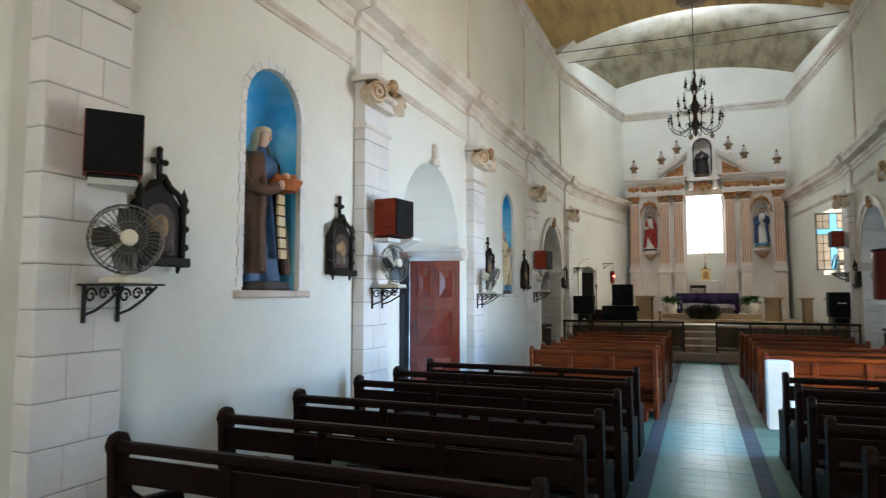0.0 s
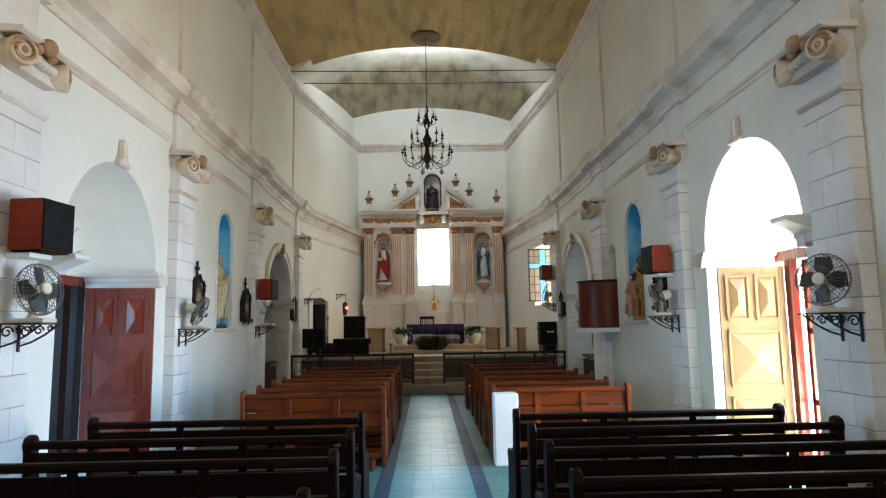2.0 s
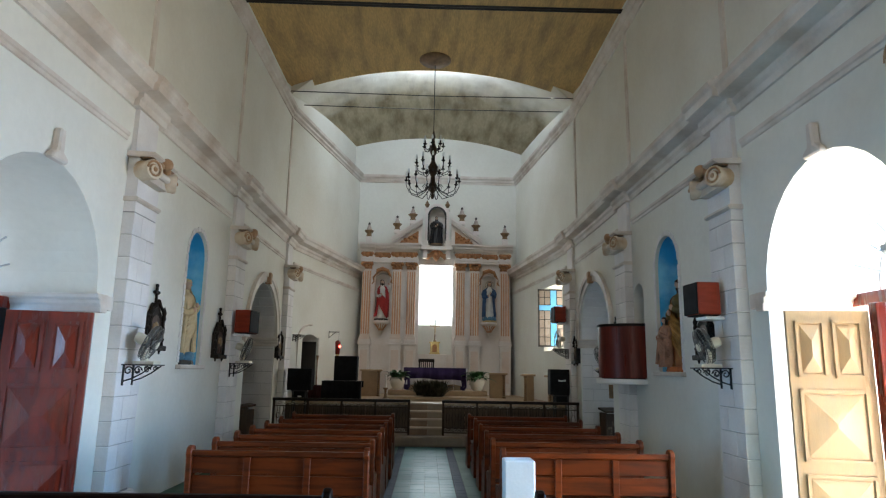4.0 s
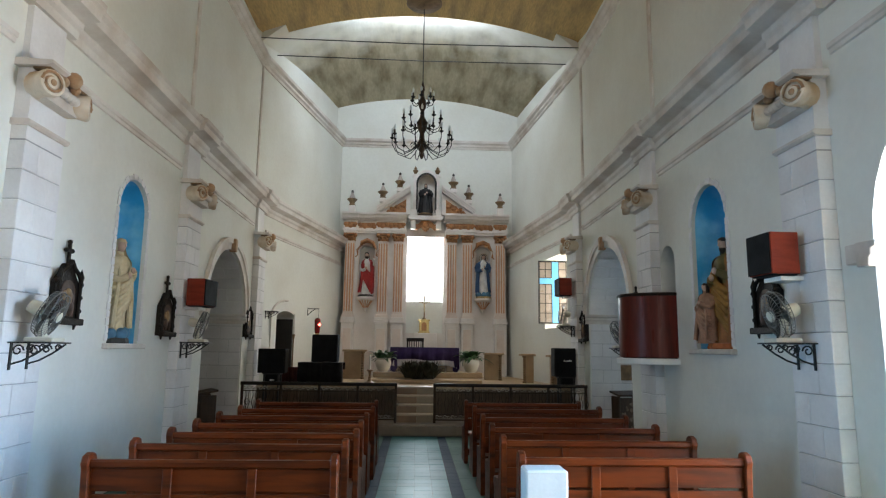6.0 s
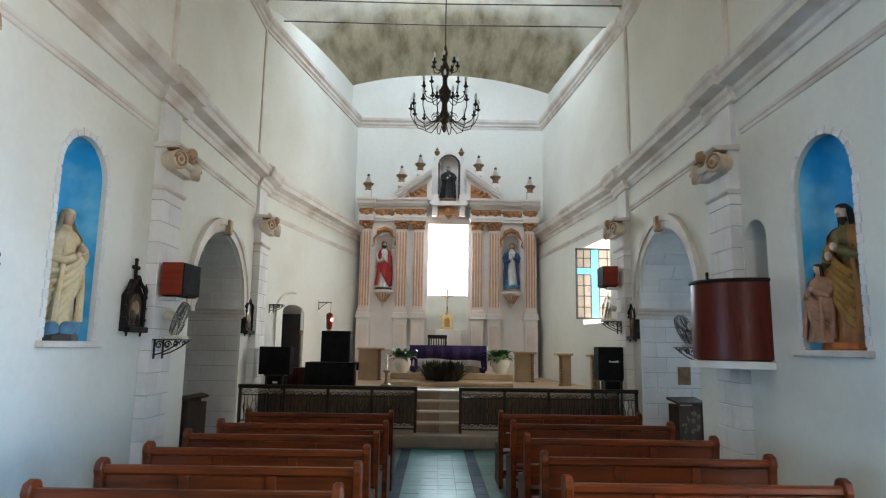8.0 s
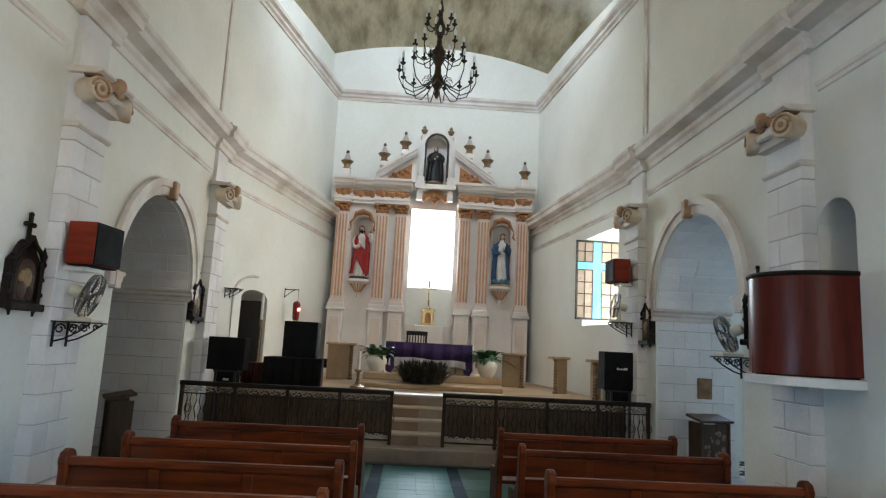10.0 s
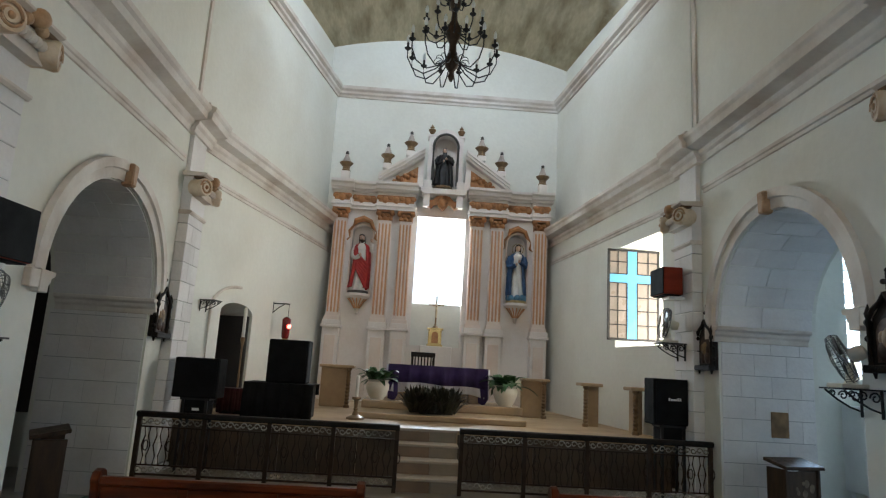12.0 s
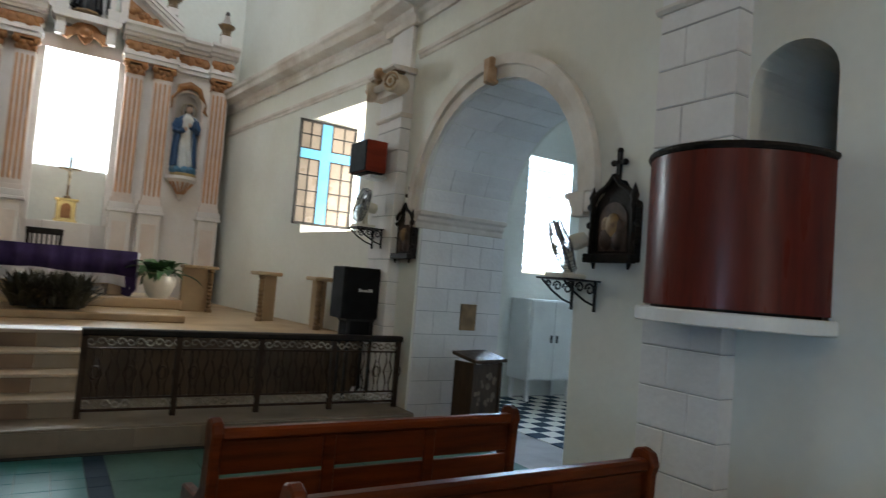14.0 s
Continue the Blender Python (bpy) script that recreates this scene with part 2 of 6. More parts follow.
def extrude(bm, outline, origin, u, v, w):
    """A closed prism: outline in (u, v), pushed along the vector w."""
    o, u, v, w = Vector(origin), Vector(u), Vector(v), Vector(w)
    a = [bm.verts.new(o + u * p[0] + v * p[1]) for p in outline]
    b = [bm.verts.new(o + u * p[0] + v * p[1] + w) for p in outline]
    bm.faces.new(a), bm.faces.new(list(reversed(b)))
    n = len(a)
    for i in range(n):
        bm.faces.new((a[i], b[i], b[(i + 1) % n], a[(i + 1) % n]))


def lathe(bm, profile, at=(0, 0, 0), seg=16, M=None, a0=0.0, a1=math.tau, wave=None):
    """Turned shape from (radius, height) pairs round z; wave(angle, z) scales the radius."""
    full = abs(a1 - a0) > 6.28
    k = seg if full else seg + 1
    rings = []
    for r, z in profile:
        ring = []
        for i in range(k):
            a = a0 + (a1 - a0) * i / seg
            q = max(r, 0.0005) * (wave(a, z) if wave else 1.0)
            p = Vector((at[0] + q * math.cos(a), at[1] + q * math.sin(a), at[2] + z))
            ring.append(bm.verts.new(M @ p if M else p))
        rings.append(ring)
    for r0, r1 in zip(rings, rings[1:]):
        for i in range(seg):
            j = (i + 1) % k
            bm.faces.new((r0[i], r0[j], r1[j], r1[i]))
    if full:
        bm.faces.new(list(reversed(rings[0]))), bm.faces.new(rings[-1])
    return rings


def tube(bm, pts, r, seg=6, M=None, closed=False):
    """A round bar along points."""
    pts = [Vector(p) for p in pts]
    if M:
        pts = [M @ p for p in pts]
    rings, n = [], len(pts)
    for i, p in enumerate(pts):
        d = (pts[(i + 1) % n] - pts[i - 1]) if closed else (pts[min(i + 1, n - 1)] - pts[max(i - 1, 0)])
        d.normalize()
        side = d.cross(Vector((0, 0, 1)))
        if side.length < 1e-3:
            side = d.cross(Vector((0, 1, 0)))
        side.normalize()
        up = side.cross(d)
        rr = r(i / max(1, n - 1)) if callable(r) else r
        rings.append([bm.verts.new(p + (side * math.cos(math.tau * k / seg) + up * math.sin(math.tau * k / seg)) * rr) for k in range(seg)])
    for i in range(n if closed else n - 1):
        r0, r1 = rings[i], rings[(i + 1) % n]
        for k in range(seg):
            bm.faces.new((r0[k], r0[(k + 1) % seg], r1[(k + 1) % seg], r1[k]))
    if not closed:
        bm.faces.new(list(reversed(rings[0]))), bm.faces.new(rings[-1])


def ball(bm, c, r, M=None, seg=10, sq=(1, 1, 1)):
    prof = [(r * math.sin(math.pi * i / 7), -r * math.cos(math.pi * i / 7) * sq[2]) for i in range(8)]
    lathe(bm, prof, c, seg, M)


def mesh(name, bm, mats, smooth=False, bevel=0.0):
    bmesh.ops.recalc_face_normals(bm, faces=bm.faces)
    if bevel:
        bmesh.ops.bevel(bm, geom=[e for e in bm.edges if len(e.link_faces) == 2 and e.calc_face_angle(0) > 0.6], offset=bevel, segments=1, affect="EDGES")
    if name.startswith("wall_") or name == "upper_niche":
        bmesh.ops.remove_doubles(bm, verts=bm.verts, dist=0.0002)
    me = bpy.data.meshes.new(name)
    bm.to_mesh(me)
    bm.free()
    for m in mats if isinstance(mats, (list, tuple)) else [mats]:
        me.materials.append(m)
    if smooth:
        for p in me.polygons:
            p.use_smooth = True
        me.set_sharp_from_angle(angle=radians(38))
    return me


def part(name, bm, mats, parent=None, label="", smooth=False, bevel=0.0, M=None, T=None):
    """One mesh object under a thing or part."""
    if T:
        bm.transform(T)
    ob = new(name, mesh(name, bm, mats, smooth, bevel))
    if parent:
        ob.parent = parent
    if M:
        ob.matrix_basis = M
    return tagged(ob, label)


def thing(name, label, category, group="", M=None):
    ob = new(name)
    if M:
        ob.matrix_basis = M
    return tagged(ob, label, category, group)


def structure(ob, label="", category=""):
    return tagged(ob, label, category, kind="structure")


def B():
    return bmesh.new()


def opening_top(o, u):
    u0, u1, z0, zs, rise = o
    c, h = (u0 + u1) / 2, (u1 - u0) / 2
    return zs + rise * math.sqrt(max(0.0, 1 - ((u - c) / h) ** 2)) if rise else zs


def layer(bm, P, u, out, ua, ub, za, zb, d0, d1, openings=(), n=16):
    """A slab of wall with real openings: from ua to ub along u, d0 to d1 deep along out."""
    P, u, out = Vector(P), Vector(u), Vector(out)

    def at(s, d, z):
        return P + u * s + out * d + Vector((0, 0, z))

    def slab(a, b, z0a, z0b, z1a, z1b):
        if z1a - z0a < 1e-4 and z1b - z0b < 1e-4:
            return
        hexa(bm, [at(a, d0, z0a), at(b, d0, z0b), at(b, d1, z0b), at(a, d1, z0a), at(a, d0, z1a), at(b, d0, z1b), at(b, d1, z1b), at(a, d1, z1a)])
    s = ua
    for o in sorted(openings):
        slab(s, o[0], za, za, zb, zb)
        if o[2] > za:
            slab(o[0], o[1], za, za, o[2], o[2])
        k = n if o[4] else 1
        for i in range(k):
            # finer steps towards the springing
            a = (o[0] + o[1]) / 2 - (o[1] - o[0]) / 2 * math.cos(math.pi * i / k)
            b = (o[0] + o[1]) / 2 - (o[1] - o[0]) / 2 * math.cos(math.pi * (i + 1) / k)
            slab(a, b, opening_top(o, a), opening_top(o, b), zb, zb)
        s = o[1]
    slab(s, ub, za, za, zb, zb)


# ---- plan ----
NX = 3.25                        # nave wall face
UX, TX = 3.45, 3.62              # upper wall, wall above the upper cornice
YB = -3.0                        # back wall
LC, RC = 17.2, 16.95             # where the sanctuary walls turn in
LE, RE, YE = -2.15, 2.64, 22.6   # corners with the end wall
FZ = 0.11                        # nave floor
SF = 0.907                       # sanctuary floor
XC = 0.22                        # axis of the altarpiece
DOOR = {-1: (6.68, 8.66, 0.0, 2.33, 1.06), 1: (6.42, 8.38, 0.0, 2.45, 1.06)}
ARCH = {-1: (13.88, 16.1, 0.0, 2.25, 1.05), 1: (13.6, 15.9, 0.0, 2.33, 1.09)}
NICHE = {-1: [(3.92, 4.66, 1.68, 3.16, 0.37), (10.88, 11.62, 1.66, 3.14, 0.37)], 1: [(10.5, 11.32, 1.68, 3.12, 0.41)]}
PULDOOR = (11.86, 12.32, 1.55, 2.80, 0.22)
PIL = {-1: [2.47, 5.87, 9.25, 12.85, 16.8], 1: [2.2, 5.85, 9.0, 12.6, 16.55]}
PW, PP = 0.54, 0.13              # pilaster width and projection

# ---- structure: walls ----
SIDE = {-1: "west", 1: "east"}
for s in (-1, 1):
    corner = LC if s < 0 else RC
    ends = [DOOR[s], ARCH[s]]
    bm = B()
    layer(bm, (s * NX, 0, 0), (0, 1, 0), (s, 0, 0), YB, corner + 0.02, 0, 4.6, 0.0, 0.45, ends + NICHE[s] + ([PULDOOR] if s > 0 else []))
    layer(bm, (s * NX, 0, 0), (0, 1, 0), (s, 0, 0), YB, corner + 0.02, 0, 4.6, 0.45, 1.15, ends + ([PULDOOR] if s > 0 else []))
    layer(bm, (s * UX, 0, 0), (0, 1, 0), (s, 0, 0), YB, corner + 0.05, 4.6, 7.72, 0.0, 0.9)
    layer(bm, (s * TX, 0, 0), (0, 1, 0), (s, 0, 0), YB, corner + 0.05, 7.72, 9.3, 0.0, 0.7)
    wall = structure(part("wall_" + SIDE[s], bm, PLASTER), "pale lime-plastered thick nave wall with arched openings", "wall")
    # turned-in sanctuary wall
    p0, p1 = Vector((s * NX, corner, 0)), Vector((LE if s < 0 else RE, YE, 0))
    u = (p1 - p0).normalized()
    out = Vector((u.y, -u.x, 0)) * (1 if s > 0 else -1)
    ln = (p1 - p0).length
    ops = [(0.93, 1.98, SF, 2.3, 0.16)] if s < 0 else [(0.45, 2.02, 2.16, 3.78, 0.0)]
    bm = B()
    layer(bm, p0, u, out, 0, ln + 0.3, 0, 4.6, 0.0, 0.85, ops)
    layer(bm, p0, u, out, -0.05, ln + 0.3, 4.6, 7.72, 0.18, 0.85)
    layer(bm, p0, u, out, -0.1, ln + 0.3, 7.72, 9.9, 0.36, 0.85)
    structure(part("wall_sanctuary_" + SIDE[s], bm, PLASTER), "cream plastered sanctuary wall turning in towards the altar", "wall")

bm = B()
layer(bm, (0, YE, 0), (1, 0, 0), (0, 1, 0), -3.6, 3.9, 0, 10.4, 0.0, 0.5, [(-0.42, 0.86, 2.98, 4.86, 0.0)])
structure(part("wall_north", bm, PLASTER), "white plastered end wall behind the altarpiece", "wall")
# unseen back wall; door and high window are added for the fill lamps
bm = B()
layer(bm, (0, YB, 0), (1, 0, 0), (0, -1, 0), -4.4, 4.4, 0, 4.6, 0.0, 0.5, [(-1.1, 1.1, 0, 2.6, 1.1)])
layer(bm, (0, YB, 0), (1, 0, 0), (0, -1, 0), -4.4, 4.4, 4.6, 9.5, 0.0, 0.5, [(-1.0, 1.0, 5.4, 6.8, 1.0)])
structure(part("wall_south", bm, PLASTER), "unseen plain plastered back wall with added openings", "wall")

# unseen filler boxes, added to keep sun out of the corner gaps
for s in (-1, 1):
    corner = LC if s < 0 else RC
    bm = B()
    box(bm, *sorted((s * 3.66, s * 4.4)), corner - 0.2, corner + 0.38, 0, 9.9)
    structure(part("wall_corner_pier", bm, PLASTER), "added unseen filler against sun leaks behind the chancel corner", "wall")

# ---- structure: floors and steps ----
bm = B()
for s in (-1, 1):
    for i in range(34):
        y0 = YB + i * 0.6
        if y0 > 15.7:
            break
        for j in range(5):
            x0 = 0.545 + j * 0.6
            x1 = min(x0 + 0.594, NX + 0.4)
            box(bm, *(sorted((s * x0, s * x1))), y0, min(y0 + 0.594, 15.72), FZ - 0.05, FZ)
structure(part("floor", bm, TILEGREEN), "polished green cement floor under the pews", "floor")
bm = B()
box(bm, -3.64, 3.64, YB - 0.5, 23.5, -0.2, FZ - 0.006)
structure(part("floor_bed", bm, TILEGREEN), "green cement bed under the nave tiles", "floor")
bm = B()
for s in (-1, 1):
    box(bm, *sorted((s * 3.64, s * 9)), YB - 0.5, 23.5, -0.2, FZ - 0.006)
structure(part("floor_base", bm, JOINT), "grey floor bed", "floor")
bm = B()
box(bm, -3.26, 3.26, 15.72, 17.1, FZ - 0.05, 0.30)
plinth = structure(part("plinth_step", bm, PLINTHSTONE, bevel=0.01), "worn marble step across the nave", "step")
for k in range(13):
    x = -3.25 + 0.5 * k
    bm = B()
    box(bm, x, x + 0.494, 15.705, 15.72, FZ + 0.03, 0.285)
    part("slab", bm, PLINTHSTONE, plinth)
bm = B()
box(bm, -3.4, 3.4, 16.93, YE, 0.1, SF)
structure(part("sanctuary_floor", bm, MARBLE, bevel=0.008), "beige marble sanctuary floor", "floor")
stair = structure(new("stair"), "worn marble stair with four steps", "stair")
for i in range(4):
    bm = B()
    y0 = 16.10 + 0.27 * i
    z0 = 0.30 + 0.15175 * i
    box(bm, -0.37, 0.03, y0, 16.98, z0 + (0 if i else 0.001), z0 + 0.122)
    part("riser", bm, RISER, stair)
    bm = B()
    box(bm, 0.034, 0.37, y0, 16.98, z0 + (0 if i else 0.001), z0 + 0.122)
    part("riser", bm, RISER2, stair, "tan riser slab")
    bm = B()
    box(bm, -0.38, 0.38, y0 - 0.02, 16.99 if i < 3 else 17.2, z0 + 0.122, z0 + 0.15175 + (0.004 if i == 3 else 0))
    part("tread", bm, STAIR, stair, bevel=0.006)
front = structure(new("sanctuary_front"), "brown stone facing below the sanctuary floor", "step")
for s in (-1, 1):
    for j in range(6):
        bm = B()
        box(bm, *(sorted((s * (0.385 + j * 0.478), s * (0.857 + j * 0.478)))), 16.905, 16.935, 0.30, SF - 0.045)
        part("slab", bm, FRONTSTONE, front)
    bm = B()
    box(bm, *(sorted((s * 0.38, s * 3.26))), 16.885, 16.94, SF - 0.044, SF + 0.004)
    part("nosing", bm, MARBLE, front)

bm = B()
box(bm, -3.25, 3.25, 15.64, 15.716, FZ - 0.01, FZ + 0.004)
structure(part("floor_border", bm, IRON), "dark strip along the foot of the step", "floor")

# ---- structure: vaults and rods ----
RAD, CREST = 9.6, 9.3


def vault_z(x, lift=0.0, rad=RAD):
    return CREST + lift - rad + math.sqrt(rad * rad - x * x)


def vault(name, ya, yb, mat, lift0, lift1, rad0, rad1, label, ny):
    bm = B()
    n = 36
    grid = []
    for j in range(ny + 1):
        y = ya + (yb - ya) * j / ny
        lift = lift0 + (lift1 - lift0) * j / ny
        rad = 1 / (1 / rad0 + (1 / rad1 - 1 / rad0) * j / ny)
        row = []
        for i in range(n + 1):
            x = -3.95 + 7.9 * i / n
            row.append((bm.verts.new((x, y, vault_z(x, lift, rad))), bm.verts.new((x, y, vault_z(x, lift, rad) + 0.22))))
        grid.append(row)
    for j in range(ny):
        for i in range(n):
            a, b, c, d = grid[j][i], grid[j][i + 1], grid[j + 1][i + 1], grid[j + 1][i]
            bm.faces.new((a[0], b[0], c[0], d[0])), bm.faces.new((d[1], c[1], b[1], a[1]))
    for i in range(n):
        for j in (0, ny):
            a, b = grid[j][i], grid[j][i + 1]
            bm.faces.new((a[0], a[1], b[1], b[0]))
    return structure(part(name, bm, mat, smooth=True), label, "ceiling")


vault("ceiling", YB - 0.3, 17.75, VAULT, 0.0, 0.0, RAD, RAD, "board-marked brown concrete barrel vault", 2)
vault("ceiling_sanctuary", 17.4, YE + 0.2, VAULT2, 0.52, -0.06, 5.1, RAD, "stained grey vault with daylight coloured in pale near the arch", 8)
bm = B()
for y in (13.28, 13.36):
    tube(bm, [(-3.6, y, 8.42), (0, y, 8.40), (3.6, y, 8.42)], 0.022, 6)
structure(part("tie_rod_pair", bm, IRON), "twin dark tie rods across the vault", "rod")
for y in (17.4, 18.25):
    bm = B()
    tube(bm, [(-3.6, y, 8.47), (0, y, 8.44), (3.6, y, 8.47)], 0.012, 5)
    structure(part("tie_rod", bm, IRON), "thin dark wire across the vault", "rod")

# ---- structure: mouldings ----
LOWER = [(0, 4.40), (0.03, 4.40), (0.04, 4.47), (0.07, 4.50), (0.075, 4.55), (0.22, 4.58), (0.23, 4.66), (0.26, 4.69), (0.265, 4.74), (0.19, 4.765), (0.18, 4.80), (0, 4.82)]
ARCHITRAVE = [(0, 4.0), (0.018, 4.005), (0.02, 4.04), (0.035, 4.05), (0.038, 4.085), (0, 4.095)]
UPPER = [(0, 7.68), (0.03, 7.68), (0.04, 7.73), (0.08, 7.76), (0.085, 7.81), (0.14, 7.85), (0.15, 7.92), (0, 7.94)]


def moulding(bm, profile, p0, p1, nrm, push=0.0):
    """A moulding run between two plan points; the profile stands out along nrm."""
    p0, p1, nrm = Vector(p0), Vector(p1), Vector(nrm)
    extrude(bm, [(d + (push if d > 0 else 0), z) for d, z in profile], p0, nrm, (0, 0, 1), p1 - p0)


for s in (-1, 1):
    corner = LC if s < 0 else RC
    p0, p1 = Vector((s * NX, corner, 0)), Vector((LE if s < 0 else RE, YE, 0))
    u = (p1 - p0).normalized()
    nrm = Vector((-u.y, u.x, 0)) * (1 if s > 0 else -1)
    sn = Vector((-s, 0, 0))
    bm = B()
    y = YB
    for c in PIL[s]:
        moulding(bm, LOWER, (s * NX, y, 0), (s * NX, c - 0.36, 0), sn)
        moulding(bm, LOWER, (s * NX, c - 0.36, 0), (s * NX, min(c + 0.36, corner), 0), sn, 0.06)
        y = c + 0.36
    moulding(bm, LOWER, p0 - u * 0.1, p1, nrm)
    # ledge between cornice and the set-back upper wall
    box(bm, *sorted((s * (NX - 0.0), s * (UX + 0.05))), YB, corner, 4.6, 4.79)
    structure(part("cornice_" + SIDE[s], bm, TRIM), "heavy painted cornice stepping forward over the pilasters", "cornice")
    bm = B()
    y = YB
    for c in PIL[s]:
        moulding(bm, ARCHITRAVE, (s * NX, y, 0), (s * NX, c - 0.36, 0), sn)
        y = c + 0.36
    moulding(bm, ARCHITRAVE, p0 + u * 0.1, p1, nrm)
    structure(part("trim_architrave_" + SIDE[s], bm, TRIM), "thin painted moulding between the capitals", "trim")
    bm = B()
    moulding(bm, UPPER, (s * UX, YB, 0), (s * UX, corner + 0.05, 0), sn)
    moulding(bm, UPPER, p0 - nrm * 0.18 - u * 0.05, p1 - nrm * 0.18, nrm)
    structure(part("trim_upper_" + SIDE[s], bm, TRIM), "painted moulding below the vault", "trim")
    for c in PIL[s]:
        ys = min(c + (0.4 if s < 0 else 0.25), corner - 0.02)
        bm = B()
        box(bm, *sorted((s * (UX - 0.03), s * (UX + 0.02))), ys - 0.045, ys + 0.045, 4.8, 7.70)
        structure(part("trim_strip", bm, TRIM), "slender painted strip up the wall", "trim")
bm = B()
moulding(bm, UPPER, (LE - 0.2, YE, 0), (RE + 0.25, YE, 0), (0, -1, 0))
structure(part("trim_upper_north", bm, TRIM), "painted moulding across the end wall", "trim")

# ---- structure: pilasters with stone courses and scrolled capitals ----
def slab_mesh(w, d, h):
    bm = B()
    box(bm, -d / 2, d / 2, -w / 2, w / 2, 0, h)
    return mesh("block", bm, BLOCK, bevel=0.006)


COURSE = 0.238
LONG, SHORT = slab_mesh(PW * 0.64 - 0.002, PP, COURSE - 0.006), slab_mesh(PW * 0.36 - 0.002, PP, COURSE - 0.006)


def volute(bm, c, r, half, M):
    """A scroll with a rolled rim and a sunk eye; its axis along local x."""
    prof = [(0.0, -half), (r * 0.92, -half), (r, -half * 0.7), (r * 0.9, 0), (r, half * 0.7), (r * 0.92, half), (r * 0.74, half * 1.06), (r * 0.66, half * 0.80), (r * 0.46, half * 0.80), (r * 0.42, half * 1.02), (r * 0.2, half * 1.05), (0.0, half * 1.02)]
    lathe(bm, prof, (0, 0, 0), 16, M @ Matrix.Translation(c) @ Matrix.Rotation(math.pi / 2, 4, "Y"))


def pilaster(s, c):
    top = 3.40
    root = structure(new("pilaster"), "plastered pilaster of painted stone blocks with scrolled capital", "pilaster")
    M = Matrix.Translation((s * NX, c, 0)) @ (Matrix.Rotation(math.pi, 4, "Z") if s > 0 else Matrix())
    # local: +x into the nave, y along the wall
    bm = B()
    box(bm, -0.01, PP - 0.010, -PW / 2 + 0.010, PW / 2 - 0.010, 0, 3.25, M)
    part("core", bm, JOINT, root)
    bm = B()
    box(bm, -0.01, PP - 0.006, -PW / 2 + 0.006, PW / 2 - 0.006, 3.25, 3.9, M)
    box(bm, -0.01, 0.055, -PW / 2 + 0.03, PW / 2 - 0.03, 3.9, 4.41, M)
    part("frieze_block", bm, BLOCK, root)
    bm = B()
    extrude(bm, [(0, 0), (PP + 0.08, 0), (PP + 0.08, 0.26), (PP + 0.05, 0.30), (PP + 0.02, 0.36), (0, 0.38)], M @ Vector((0, -PW / 2 - 0.06, 0)), M.to_3x3() @ Vector((1, 0, 0)), (0, 0, 1), M.to_3x3() @ Vector((0, PW + 0.12, 0)))
    part("base", bm, BLOCK, root)
    z, k = 0.385, 0
    while z < top - 0.2:
        e = 1 if k % 2 else -1
        for m, dy in ((LONG, e * PW * 0.18), (SHORT, -e * PW * 0.32)):
            ob = new("block", m)
            ob.parent = root
            ob.matrix_basis = M @ Matrix.Translation((PP / 2, dy, z))
        z, k = z + COURSE, k + 1
    bm = B()
    extrude(bm, [(0, 3.36), (PP + 0.01, 3.36), (PP + 0.03, 3.38), (PP + 0.03, 3.40), (PP + 0.01, 3.41), (0, 3.41)], M @ Vector((0, -PW / 2 - 0.02, 0)), M.to_3x3() @ Vector((1, 0, 0)), (0, 0, 1), M.to_3x3() @ Vector((0, PW + 0.04, 0)))
    part("necking", bm, TRIM, root)
    for d in (-1, 1):
        bm = B()
        T = M @ Matrix.Translation((PP + 0.08, d * 0.245, 3.71)) @ Matrix.Rotation(radians(d * 24), 4, "Z")
        volute(bm, Vector((0, 0, 0)), 0.115, 0.10, T)
        scroll = part("scroll", bm, SCROLL, root, "pale scroll with worn ochre edge", smooth=True)
        bm = B()
        tube(bm, [(0.102 - 0.002 * q, d * 0.098 * (1 - q / 15) * math.cos(q), 0.098 * (1 - q / 15) * math.sin(q)) for q in [k * 0.5 for k in range(27)]], 0.012, 6, T)
        ball(bm, (0.095, 0, 0), 0.030, T, 8)
        part("spiral", bm, CAPGOLD, scroll, "ochre spiral", smooth=True)
    bm = B()
    box(bm, 0, PP + 0.10, -0.22, 0.22, 3.60, 3.80, M)
    for i in range(5):
        ball(bm, (PP + 0.13, -0.12 + 0.06 * i, 3.71), 0.042, M, 8)
    part("echinus", bm, TRIM, root, smooth=True)
    bm = B()
    extrude(bm, [(0, 3.845), (PP + 0.12, 3.845), (PP + 0.17, 3.868), (PP + 0.17, 3.89), (0, 3.905)], M @ Vector((0, -PW / 2 - 0.05, 0)), M.to_3x3() @ Vector((1, 0, 0)), (0, 0, 1), M.to_3x3() @ Vector((0, PW + 0.10, 0)))
    part("abacus", bm, TRIM, root)
    bm = B()
    extrude(bm, [(PP, 3.828), (PP + 0.125, 3.828), (PP + 0.14, 3.844), (PP, 3.844)], M @ Vector((0, -PW / 2 - 0.02, 0)), M.to_3x3() @ Vector((1, 0, 0)), (0, 0, 1), M.to_3x3() @ Vector((0, PW + 0.04, 0)))
    part("abacus_fillet", bm, TWIST, root, "dark brown fillet")
    bm = B()
    ball(bm, (PP + 0.17, 0, 3.85), 0.07, M, 10)
    for q in (-1, 1):
        ball(bm, (PP + 0.14, q * 0.09, 3.80), 0.045, M, 8)
    part("rosette", bm, CAPGOLD, root, "ochre-painted rosette", smooth=True)


for s in (-1, 1):
    for c in PIL[s]:
        pilaster(s, c)


